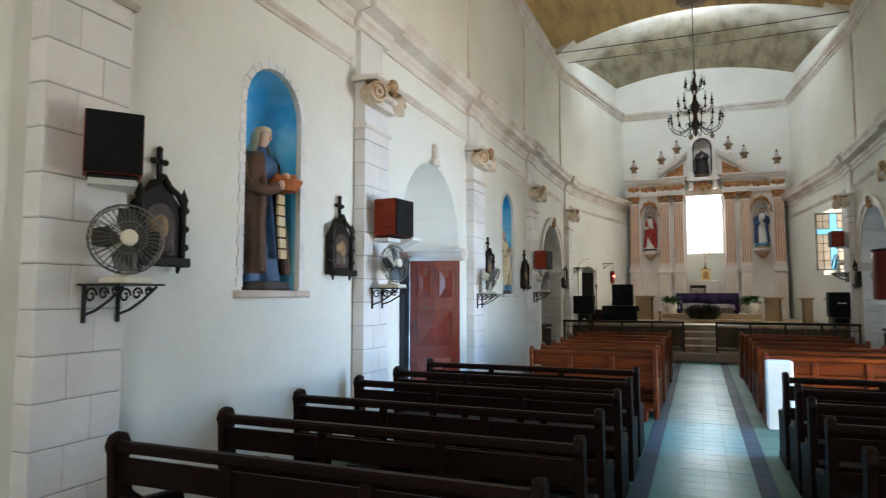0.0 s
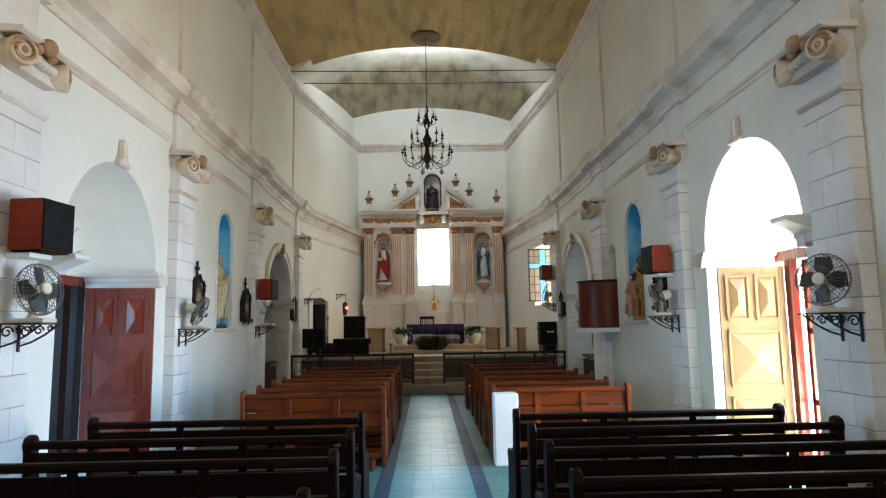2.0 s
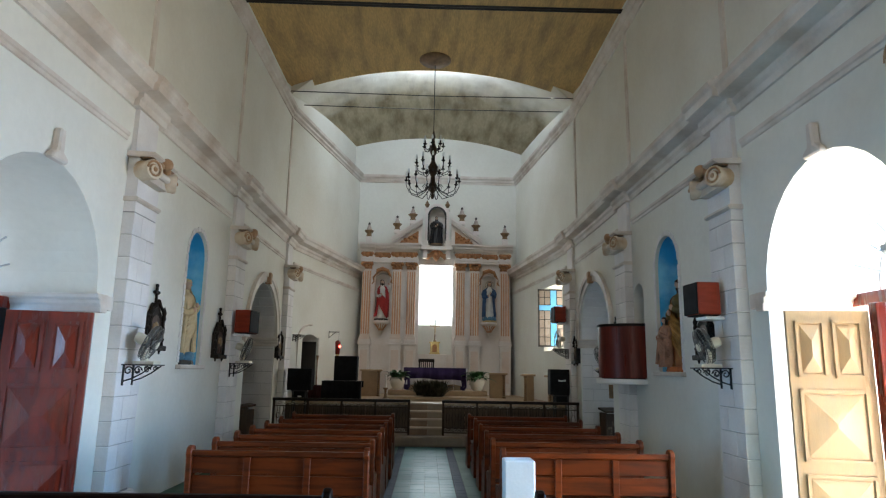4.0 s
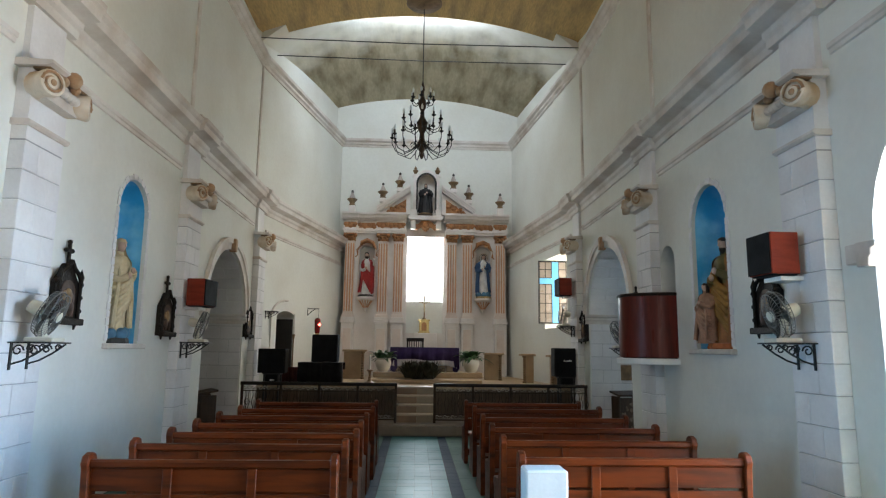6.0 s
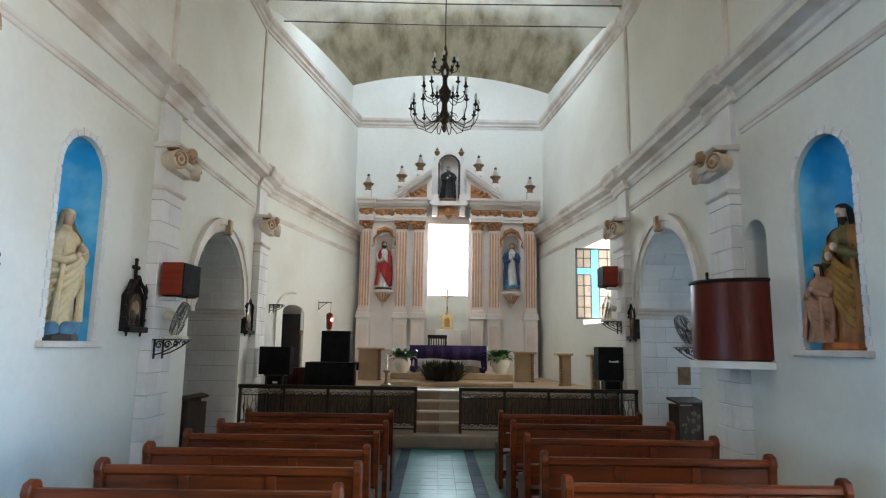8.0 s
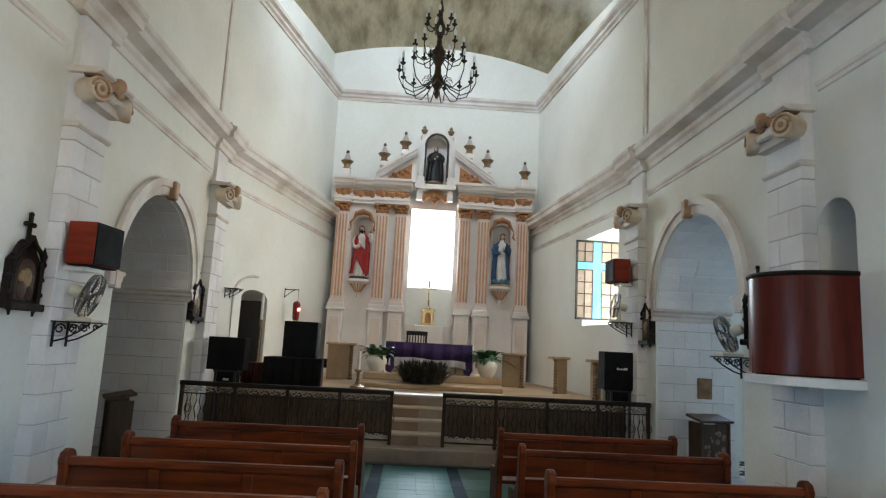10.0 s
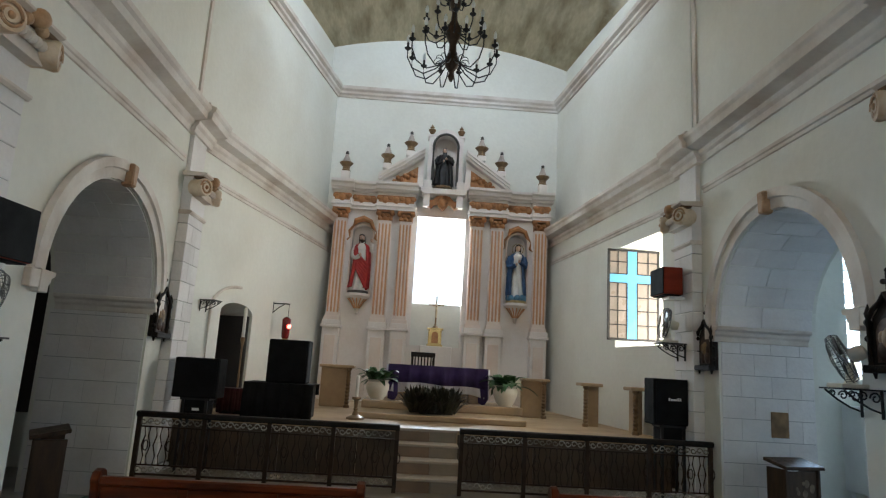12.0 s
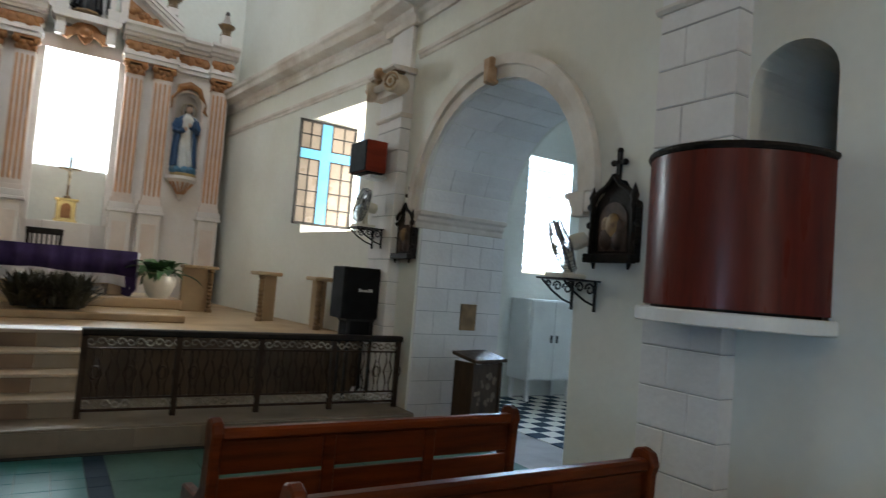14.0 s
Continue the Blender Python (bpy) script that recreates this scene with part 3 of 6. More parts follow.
# ---- structure: arches ----
def archivolt(s, o, width, proud, mat, key, label):
    """Raised band round an opening, on imposts, with a keystone."""
    u0, u1, z0, zs, rise = o
    c, h = (u0 + u1) / 2, (u1 - u0) / 2
    root = structure(new("arch_trim"), label, "arch")
    x0 = s * NX
    if width:
        bm = B()
        n = 22
        prev = None
        for i in range(n + 1):
            a = math.pi * i / n
            ring = []
            for w, d in ((0, 0.004), (0, proud * 0.5), (width * 0.5, proud * 0.6), (width * 0.55, proud), (width, proud), (width, 0.004)):
                ring.append(bm.verts.new((x0 - s * d, c - (h + w) * math.cos(a), zs + (rise + w) * math.sin(a))))
            if prev:
                for k in range(6):
                    bm.faces.new((prev[k], prev[(k + 1) % 6], ring[(k + 1) % 6], ring[k]))
            prev = ring
        part("archivolt", bm, mat, root)
    # keystone: scrolled wedge
    bm = B()
    extrude(bm, [(-0.045, zs + rise - 0.04), (0.045, zs + rise - 0.04), (0.06, zs + rise + width - 0.01), (-0.06, zs + rise + width - 0.01)] if key else [(-0.12, zs + rise - 0.03), (0.12, zs + rise - 0.03), (0.11, zs + rise + 0.02), (0.045, zs + rise + 0.06), (0.035, zs + rise + 0.26), (-0.035, zs + rise + 0.26), (-0.045, zs + rise + 0.06), (-0.11, zs + rise + 0.02)], (x0, c, 0), (0, 1, 0), (0, 0, 1), (-s * (proud + (0.05 if key else 0.03)), 0, 0))
    part("keystone", bm, CAPGOLD if key else TRIM, root, bevel=0.015)
    # imposts run through the reveal
    for y, d in ((u0, 1), (u1, -1)):
        bm = B()
        prof = [(-0.10, zs - 0.18), (0.022, zs - 0.18), (0.026, zs - 0.12), (0.05, zs - 0.10), (0.054, zs - 0.06), (0.10, zs - 0.045), (0.105, zs - 0.005), (-0.10, zs)]
        extrude(bm, [(a * d, b) for a, b in prof], (x0 - s * 0.07, y, 0), (0, 1, 0), (0, 0, 1), (s * 1.12, 0, 0))
        box(bm, *sorted((x0 - s * 0.064, x0 + s * 0.002)), *sorted((y - d * 0.22, y - d * 0.098)), zs - 0.15, zs - 0.005)
        part("impost", bm, TRIM, root, bevel=0.006)
    return root


def reveal_blocks(s, o, root, course):
    """Stone facing on the sides and the soffit of a deep opening."""
    u0, u1, z0, zs, rise = o
    c, h = (u0 + u1) / 2, (u1 - u0) / 2
    for y, d in ((u0, 1), (u1, -1)):
        bm = B()
        box(bm, *sorted((s * (NX + 0.03), s * (NX + 1.09))), *sorted((y - d * 0.01, y + d * 0.008)), FZ - 0.02, zs - 0.185)
        part("joint_bed", bm, JOINT, root)
    for y, d in ((u0, 1), (u1, -1)):
        z, k = FZ, 0
        while z < zs - 0.2:
            hh = min(course, zs - 0.17 - z) - 0.008
            cuts = [0.02, 0.40, 0.78, 1.10] if k % 2 else [0.02, 0.24, 0.60, 0.94, 1.10]
            for a, b in zip(cuts, cuts[1:]):
                bm = B()
                box(bm, *sorted((s * (NX + a + 0.003), s * (NX + b - 0.003))), *sorted((y, y + d * 0.014)), z, z + hh)
                part("block", bm, BLOCK, root)
            z, k = z + course, k + 1
    n = 14
    for i in range(n):
        for a, b in ((0.02, 0.5), (0.506, 1.10)) if i % 2 else ((0.02, 0.3), (0.306, 0.75), (0.756, 1.10)):
            bm = B()
            pts = []
            for t in (i + 0.02, i + 0.5, i + 0.98):
                an = math.pi * t / n
                pts.append(((h) * math.cos(an), rise * math.sin(an)))
            outl = [(-p[0], zs + p[1]) for p in pts] + [(-p[0] * (1 - 0.014 / h), zs + p[1] * (1 - 0.014 / h)) for p in reversed(pts)]
            extrude(bm, outl, (s * (NX + a), c, 0), (0, 1, 0), (0, 0, 1), (s * (b - a), 0, 0))
            part("voussoir", bm, BLOCK, root)


for s in (-1, 1):
    r = archivolt(s, ARCH[s], 0.20, 0.07, TRIM, True, "moulded round arch on imposts with a scrolled keystone")
    reveal_blocks(s, ARCH[s], r, 0.24)
    archivolt(s, DOOR[s], 0.0, 0.05, TRIM, False, "plastered round door arch on imposts with a keystone")

# ---- structure: rooms beyond the openings ----
bm = B()
box(bm, -7.6, -7.4, 12.0, 17.5, 0, 4.2), box(bm, -7.6, -4.42, 11.8, 12.0, 0, 4.2), box(bm, -7.6, -4.42, 17.5, 17.7, 0, 4.2), box(bm, -7.6, -4.42, 11.8, 17.7, 4.2, 4.4)
structure(part("wall_side_room_west", bm, PLASTER), "plain walls of the unlit side room", "wall")
bm = B()
layer(bm, (4.42, 17.3, 0), (1, 0, 0), (0, 1, 0), 0, 4.0, 0, 4.2, 0, 0.35, [(1.35, 2.2, 1.85, 3.55, 0.0)])
box(bm, 8.2, 8.4, 12.0, 17.3, 0, 4.2), box(bm, 4.42, 8.4, 11.8, 12.0, 0, 4.2), box(bm, 4.42, 8.4, 11.8, 17.7, 4.2, 4.4)
structure(part("wall_side_room_east", bm, PLASTER), "plain white walls of the side chapel", "wall")
# plain walls whose dark colour stands for the missing light in here
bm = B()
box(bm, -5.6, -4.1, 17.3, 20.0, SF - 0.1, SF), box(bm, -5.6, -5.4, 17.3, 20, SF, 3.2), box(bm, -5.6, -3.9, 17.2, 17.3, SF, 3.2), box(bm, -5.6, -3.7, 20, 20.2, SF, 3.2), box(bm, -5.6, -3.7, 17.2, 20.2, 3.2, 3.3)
structure(part("wall_sacristy", bm, UNLITDARK), "sacristy walls coloured dark for the unlit room", "wall")
for mat, par, lab in ((TILEBLUE, 0, "dark blue patterned tiles of the side chapel"), (CERAMIC, 1, "white patterned tiles of the side chapel")):
    bm = B()
    for i in range(18):
        for j in range(20):
            if (i + j) % 2 == par:
                box(bm, 4.42 + 0.2 * i, 4.617 + 0.2 * i, 13.2 + 0.2 * j, 13.397 + 0.2 * j, FZ - 0.03, FZ + 0.002)
    tagged(part("chapel_tiles", bm, mat), lab, "floor", kind="stuff")
# added end wall; its dark colour gives the deep passage its shade
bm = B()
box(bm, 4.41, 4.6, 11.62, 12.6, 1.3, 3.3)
structure(part("wall_pulpit_stair", bm, UNLITDARK), "added wall coloured dark for the unlit pulpit passage", "wall")
bm = B()
box(bm, -400, 400, -400, 400, -0.5, -0.205)
structure(part("ground", bm, CEMENT), "pale paved ground outside", "ground")

# ---- pews ----


def pew(x0, x1, mat, label, group, panelled):
    """A bench facing the altar; the origin is at the foot of the back, the back's top at y = 0."""
    root = thing("pew", label, "pew", group)
    L, K = x1 - x0, 0.875
    T = Matrix.Diagonal((1, 1, K, 1))
    for x in (0.0, L - 0.05):
        bm = B()
        prof = [(-0.02, 0), (0.50, 0), (0.50, 0.06), (0.44, 0.10), (0.42, 0.40), (0.46, 0.46), (0.44, 0.52), (0.18, 0.55), (0.10, 0.62), (0.07, 0.80), (0.085, 0.90), (0.06, 0.96), (0.02, 0.975), (-0.03, 0.955), (-0.05, 0.90), (-0.035, 0.85), (-0.02, 0.5)]
        extrude(bm, prof, (x, 0, 0), (0, 1, 0), (0, 0, 1), (0.05, 0, 0))
        part("end_panel", bm, mat, root, bevel=0.008, T=T)
    bm = B()
    box(bm, 0.05, L - 0.05, 0.02, 0.47, 0.42, 0.455)
    part("seat", bm, mat, root, bevel=0.006, T=T)
    bm = B()
    box(bm, 0.03, L - 0.03, -0.025, 0.035, 0.865, 0.925)
    part("top_rail", bm, mat, root, bevel=0.012, T=T)
    slats = [(0.50, 0.68), (0.70, 0.86)] if panelled else [(0.50, 0.62), (0.69, 0.835)]
    for a, b in slats:
        bm = B()
        box(bm, 0.05, L - 0.05, 0.0, 0.022, a, b)
        part("back_board", bm, mat, root, bevel=0.004, T=T)
    for f in (0.33, 0.66):
        bm = B()
        box(bm, L * f - 0.03, L * f + 0.03, -0.016, 0.0, 0.1, 0.865)
        part("back_post", bm, mat, root, bevel=0.004, T=T)
        bm = B()
        box(bm, L * f - 0.025, L * f + 0.025, 0.1, 0.42, 0.0, 0.42)
        part("leg", bm, mat, root, bevel=0.004, T=T)
    bm = B()
    box(bm, 0.05, L - 0.05, 0.03, 0.06, 0.12, 0.22)
    part("stretcher", bm, mat, root, bevel=0.004, T=T)
    # kneeler board hinged behind the back
    bm = B()
    box(bm, 0.06, L - 0.06, -0.26, -0.10, 0.15, 0.185)
    for x in (0.12, L / 2, L - 0.16):
        box(bm, x, x + 0.04, -0.24, 0.02, 0.0, 0.15)
    part("kneeler", bm, mat, root, bevel=0.005, T=T)
    return root


def pew_rows(x0, x1, ys, mat, label, group, panelled):
    first = pew(x0, x1, mat, label, group, panelled)
    first.matrix_basis = pose(x0, ys[0], FZ)
    for i, y in enumerate(ys[1:]):
        copy_thing(first, pose(x0 + random.uniform(-0.02, 0.02), y, FZ, 0, 0, random.uniform(-0.5, 0.5)))


pew_rows(-2.76, -0.55, [2.38, 3.15, 3.95, 4.82, 5.55, 6.38], DARKWOOD, "dark brown varnished wooden pew with open back", "rear pews", False)
pew_rows(0.66, 2.92, [2.65, 3.42, 4.2, 4.95, 5.65, 6.40], DARKWOOD, "dark brown varnished wooden pew with open back", "rear pews", False)
pew_rows(-2.12, -0.50, [8.35, 9.05, 9.7, 10.38, 11.1, 11.86, 12.82], REDWOOD, "orange-brown wooden pew with panelled back", "front pews", True)
pew_rows(0.70, 2.32, [8.52, 9.35, 10.2, 11.1, 12.1, 13.0], REDWOOD, "orange-brown wooden pew with panelled back", "front pews", True)

bm = B()
box(bm, 0.70, 0.97, 8.2, 8.42, FZ, 0.89)
ob = part("offering_box", bm, WHITE, bevel=0.012)
tagged(ob, "tall plain white box standing in the aisle", "box")

# ---- door leaves ----


def door_leaf(mat, label, w, h):
    """Panelled leaf, hinge at the origin, running along +x, face to -y."""
    root = thing("door", label, "door")
    bm = B()
    box(bm, 0, w, 0, 0.045, 0, h)
    part("board", bm, mat, root, bevel=0.004)
    for x0, x1, z0, z1 in ((0.07, w / 2 - 0.03, h * 0.72, h - 0.09), (w / 2 + 0.03, w - 0.07, h * 0.72, h - 0.09), (0.07, w - 0.07, h * 0.38, h * 0.67), (0.07, w - 0.07, 0.1, h * 0.33)):
        for yf, d in ((0.0, -1), (0.045, 1)):
            bm = B()
            for a, b, c2, e in ((x0, x1, z0, z0 + 0.025), (x0, x1, z1 - 0.025, z1), (x0, x0 + 0.025, z0, z1), (x1 - 0.025, x1, z0, z1)):
                box(bm, a, b, *sorted((yf, yf + d * 0.02)), c2, e)
            v = [bm.verts.new((x, yf + d * 0.004, z)) for x, z in ((x0 + 0.04, z0 + 0.04), (x1 - 0.04, z0 + 0.04), (x1 - 0.04, z1 - 0.04), (x0 + 0.04, z1 - 0.04))]
            mx, mz = (x0 + x1) / 2, (z0 + z1) / 2
            ins = 0.35 * min(x1 - x0, z1 - z0)
            if x1 - x0 > z1 - z0:
                r0, r1 = bm.verts.new((x0 + ins + 0.04, yf + d * 0.04, mz)), bm.verts.new((x1 - ins - 0.04, yf + d * 0.04, mz))
                bm.faces.new((v[0], v[1], r1, r0)), bm.faces.new((v[2], v[3], r0, r1)), bm.faces.new((v[1], v[2], r1)), bm.faces.new((v[3], v[0], r0))
            else:
                r0, r1 = bm.verts.new((mx, yf + d * 0.04, z0 + ins + 0.1)), bm.verts.new((mx, yf + d * 0.04, z1 - ins - 0.1))
                bm.faces.new((v[1], v[2], r1, r0)), bm.faces.new((v[3], v[0], r0, r1)), bm.faces.new((v[0], v[1], r0)), bm.faces.new((v[2], v[3], r1))
            part("panel", bm, mat, root)
    return root


def leaf_between(name_mat, label, hinge, tip, h):
    hinge, tip = Vector((*hinge, FZ + 0.01)), Vector((*tip, FZ + 0.01))
    d = tip - hinge
    root = door_leaf(name_mat, label, d.length, h)
    root.matrix_basis = Matrix.Translation(hinge) @ Matrix.Rotation(math.atan2(d.y, d.x), 4, "Z")


leaf_between(DOORRED, "open varnished red-brown panelled door leaf", (-3.90, 8.36), (-3.20, 8.56), 2.02)
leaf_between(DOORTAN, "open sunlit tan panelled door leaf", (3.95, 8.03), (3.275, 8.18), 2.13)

for s in (-1, 1):
    u0, u1, z0, zs, rise = DOOR[s]
    top = 2.16 if s < 0 else 2.32
    root = structure(new("door_frame"), "dark red wooden door frame with radial iron fanlight", "door frame")
    xf = s * (NX + 0.80)
    for y, wide in ((u0 + 0.02, 0.10), (8.04, 0.13), (8.31, 0.15)) if s < 0 else ((u0 + 0.02, 0.10), (7.90, 0.1)):
        bm = B()
        box(bm, *sorted((xf - s * 0.1, xf)), y, y + wide, 0, top)
        part("post", bm, DARKWOOD if s < 0 else DOORRED, root, bevel=0.006)
    bm = B()
    box(bm, *sorted((xf, xf + s * 0.1)), u0 + 0.02, u1 - 0.02, top, top + 0.12)
    part("transom", bm, DOORRED, root, bevel=0.006)
    c, h = (u0 + u1) / 2, (u1 - u0) / 2
    for i in range(1, 12):
        a = math.pi * i / 12
        bm = B()
        tube(bm, [(xf + s * 0.05, c - 0.16 * math.cos(a), top + 0.12 + 0.16 * math.sin(a)), (xf + s * 0.05, c - (h - 0.02) * math.cos(a), zs + (rise - 0.02) * math.sin(a))], 0.011, 6)
        part("spoke", bm, BARGREY, root)
    for r in (0.16, 0.62):
        bm = B()
        tube(bm, [(xf + s * 0.05, c - r * math.cos(math.pi * i / 16), top + 0.12 + r * 1.1 * math.sin(math.pi * i / 16)) for i in range(17)], 0.011, 6)
        part("ring", bm, BARGREY, root)
# closed second leaf with a barred light, east side
bm = B()
for y in (7.20, 7.79):
    box(bm, 4.06, 4.10, y, y + 0.06, 0.02, 2.3)
for z in (0.02, 0.75, 1.5, 2.24):
    box(bm, 4.06, 4.10, 7.20, 7.85, z, z + 0.06)
ob = part("screen_door", bm, DOORRED, bevel=0.004)
tagged(ob, "red-brown framed screen door leaf", "door")

# ---- niches and their statues ----


def niche(s, o):
    u0, u1, z0, zs, rise = o
    c, h = (u0 + u1) / 2, (u1 - u0) / 2
    hs, rs = h * 0.965, rise * 0.965
    root = structure(new("niche"), "arched wall niche with bright blue painted back", "niche")
    # concave back
    bm = B()
    n, k = 14, 12
    rows = []
    depth = 0.40
    for j in range(k + 1):
        z = z0 + (zs - z0) * j / k
        rows.append([(hs * math.cos(math.pi * i / n), depth * math.sin(math.pi * i / n) ** 0.7, z) for i in range(n + 1)])
    for j in range(1, 7):
        a = math.pi / 2 * j / 6
        f = math.cos(a)
        rows.append([(hs * f * math.cos(math.pi * i / n), depth * max(0, math.sin(math.pi * i / n)) ** 0.7 * (0.25 + 0.75 * f), zs + rs * math.sin(a)) for i in range(n + 1)])
    vs = [[bm.verts.new((s * (NX + 0.035 + p[1]), c + p[0], p[2])) for p in row] for row in rows]
    for r0, r1 in zip(vs, vs[1:]):
        for i in range(n):
            bm.faces.new((r0[i], r0[i + 1], r1[i + 1], r1[i]))
    part("back", bm, BLUE, root, "bright blue concave back", smooth=True)
    bm = B()
    box(bm, *sorted((s * (NX - 0.07), s * (NX + 0.44))), u0 - 0.09, u1 + 0.09, z0 - 0.055, z0 + 0.004)
    part("sill", bm, TRIM, root, bevel=0.01)
    # raised quoins up both edges and round the head
    z, i = z0 + 0.03, 0
    while z + 0.075 < zs:
        for y, d in ((u0, -1), (u1, 1)):
            bm = B()
            w = 0.055 if i % 2 else 0.07
            box(bm, *sorted((s * (NX - 0.010), s * NX)), *sorted((y, y + d * w)), z, z + 0.072)
            part("quoin", bm, BLOCK, root)
        z, i = z + 0.08, i + 1
    for i in range(12):
        bm = B()
        pts = [math.pi * (i + f) / 12 for f in (0.05, 0.95)]
        w = 0.055 if i % 2 else 0.07
        extrude(bm, [((h + w * e) * math.cos(a), (rise + w * e) * math.sin(a)) for a, e in ((pts[0], 0), (pts[1], 0), (pts[1], 1), (pts[0], 1))], (s * NX, c, zs), (0, 1, 0), (0, 0, 1), (-s * 0.010, 0, 0))
        part("quoin", bm, BLOCK, root)


for s in (-1, 1):
    for o in NICHE[s]:
        niche(s, o)


def figure(name, label, h, mats, M, child=False, halo=False, basket=False, raised=False, veil=False, beard=False, wrap=0, girth=0.16, lean=0.03, cloud=False, tunic=False):
    """Robed statue as one plain mesh: slot 0 cloak, 1 dress, 2 skin, 3 plinth, 4 hair or veil, 5 what it holds, 6 sash."""
    bm = B()
    w = h * girth

    def oval(a, flat=0.74):
        return 1 / math.sqrt((math.cos(a) / flat) ** 2 + math.sin(a) ** 2)

    def tagfaces(start, slot):
        for f in list(bm.faces)[start:]:
            f.material_index = slot

    def robe(x, y, z, hh, ww, cloak, dress, hair, hood, bearded):
        def P(fx, fy, fz):
            return (x + ww * fx, y + ww * fy, z + hh * fz)
        # dress with deep hanging folds below a tied waist
        st = len(bm.faces)
        prof = [(1.0, 0), (1.03, 0.015), (0.95, 0.10), (0.88, 0.22), (0.84, 0.34), (0.76, 0.46), (0.66, 0.56), (0.62, 0.60), (0.70, 0.66), (0.80, 0.73), (0.80, 0.77), (0.62, 0.81), (0.34, 0.832), (0.27, 0.87)]
        lathe(bm, [(r * ww, q * hh) for r, q in prof], (x, y, z), 48, None, wave=lambda a, q: oval(a) * (1 + (0.085 * math.sin(a * 9 + q * 3 / hh) + 0.05 * math.sin(a * 4 + 1.7 - q * 2 / hh)) * max(0.08, 1 - 1.5 * q / hh)))
        tagfaces(st, dress)
        if tunic and dress != cloak:
            for f in list(bm.faces)[st:]:
                if f.calc_center_median().z < z + hh * 0.56:
                    f.material_index = cloak
        # cloak: a shell over back and shoulders, open in front, its edges falling in folds
        st = len(bm.faces)
        prof = [(1.22, 0.05), (1.20, 0.08), (1.12, 0.22), (1.06, 0.38), (1.02, 0.52), (1.0, 0.62), (1.0, 0.70), (0.94, 0.765), (0.72, 0.812), (0.42, 0.838)]
        for grow in (0.0, -0.07):
            lathe(bm, [((r + grow) * ww, q * hh) for r, q in prof], (x - ww * 0.06, y, z), 40, None, a0=0.62 if wrap else 0.8, a1=math.tau - 0.72,
                  wave=lambda a, q: oval(a, 0.8) * (1 + 0.07 * math.sin(a * 8 + 1.2 * math.sin(q * 6 / hh)) * max(0.15, 1 - 1.1 * q / hh)))
        for dd in (-1, 1):
            tube(bm, [P(0.30, dd * 0.46, 0.79), P(0.62, dd * 0.58, 0.62), P(0.66, dd * 0.74, 0.36), P(0.72, dd * 0.86, 0.06)], lambda f: hh * (0.016 + 0.014 * f), 8)
        tagfaces(st, cloak)
        if wrap:
            # cloth drawn across the body in parallel folds
            st = len(bm.faces)
            for k in range(6):
                o = 0.045 * k
                tube(bm, [P(0.20, wrap * 0.86, 0.70 - o), P(0.62, wrap * 0.50, 0.63 - o * 1.1), P(0.80, 0.0, 0.545 - o * 1.25), P(0.72, -wrap * 0.52, 0.475 - o * 1.5), P(0.22, -wrap * 0.96, 0.46 - o * 1.9)], hh * 0.030, 8)
            tagfaces(st, 6 if hh > 0.8 * h else cloak)
        # arms in wide sleeves
        st = len(bm.faces)
        palms = []
        for dd in (-1, 1):
            if raised and dd > 0:
                pts = [P(0.0, 0.74, 0.775), P(0.30, 1.12, 0.70), P(0.66, 1.12, 0.83)]
                palms.append(P(0.74, 1.12, 0.88))
            else:
                lift = 0.03 * dd
                pts = [P(-0.08, dd * 0.80, 0.765), P(0.08, dd * 1.06, 0.665), P(0.30, dd * 1.0, 0.585), P(0.68, dd * 0.62, 0.59 + lift), P(0.92, dd * 0.26, 0.625 + lift)]
                palms.append(P(1.0, dd * 0.15, 0.64 + lift))
            tube(bm, pts, lambda f: hh * (0.043 - 0.008 * f + 0.012 * max(0, f - 0.6)), 10)
        tagfaces(st, dress if tunic or wrap else cloak)
        st = len(bm.faces)
        for p in palms:
            ball(bm, p, hh * 0.024, None, 8, (1, 1, 1.4))
        # neck, face with brow, nose and chin
        lathe(bm, [(hh * 0.030, 0), (hh * 0.027, hh * 0.05)], P(0.02, 0, 0.835), 10)
        prof = [(0.0, 0.0), (0.020, 0.006), (0.034, 0.024), (0.044, 0.052), (0.048, 0.080), (0.046, 0.104), (0.034, 0.126), (0.0, 0.136)]
        lathe(bm, [(r * hh, q * hh) for r, q in prof], P(0.08, 0, 0.862), 16, None, wave=lambda a, q: 1 + 0.10 * math.cos(a) ** 2)
        n0 = P(0.08, 0, 0.862)
        tube(bm, [(n0[0] + hh * 0.048, y, n0[2] + hh * 0.082), (n0[0] + hh * 0.060, y, n0[2] + hh * 0.058)], lambda f: hh * (0.006 + 0.004 * f), 6)
        tagfaces(st, 2)
        st = len(bm.faces)
        if hood:
            cap = [(0.150, -0.105), (0.120, -0.055), (0.086, -0.01), (0.070, 0.03), (0.068, 0.07), (0.062, 0.105), (0.044, 0.135), (0.0, 0.152)]
            lathe(bm, [(r * hh, q * hh) for r, q in cap], (n0[0] - hh * 0.014, y, n0[2]), 22, None, a0=1.2, a1=math.tau - 1.2)
            lathe(bm, [(0.062 * hh, hh * 0.105), (0.046 * hh, hh * 0.138), (0.0, hh * 0.155)], (n0[0] - hh * 0.006, y, n0[2]), 18)
        else:
            cap = [(0.046, -0.05), (0.056, -0.02), (0.056, 0.03), (0.056, 0.08), (0.053, 0.11)]
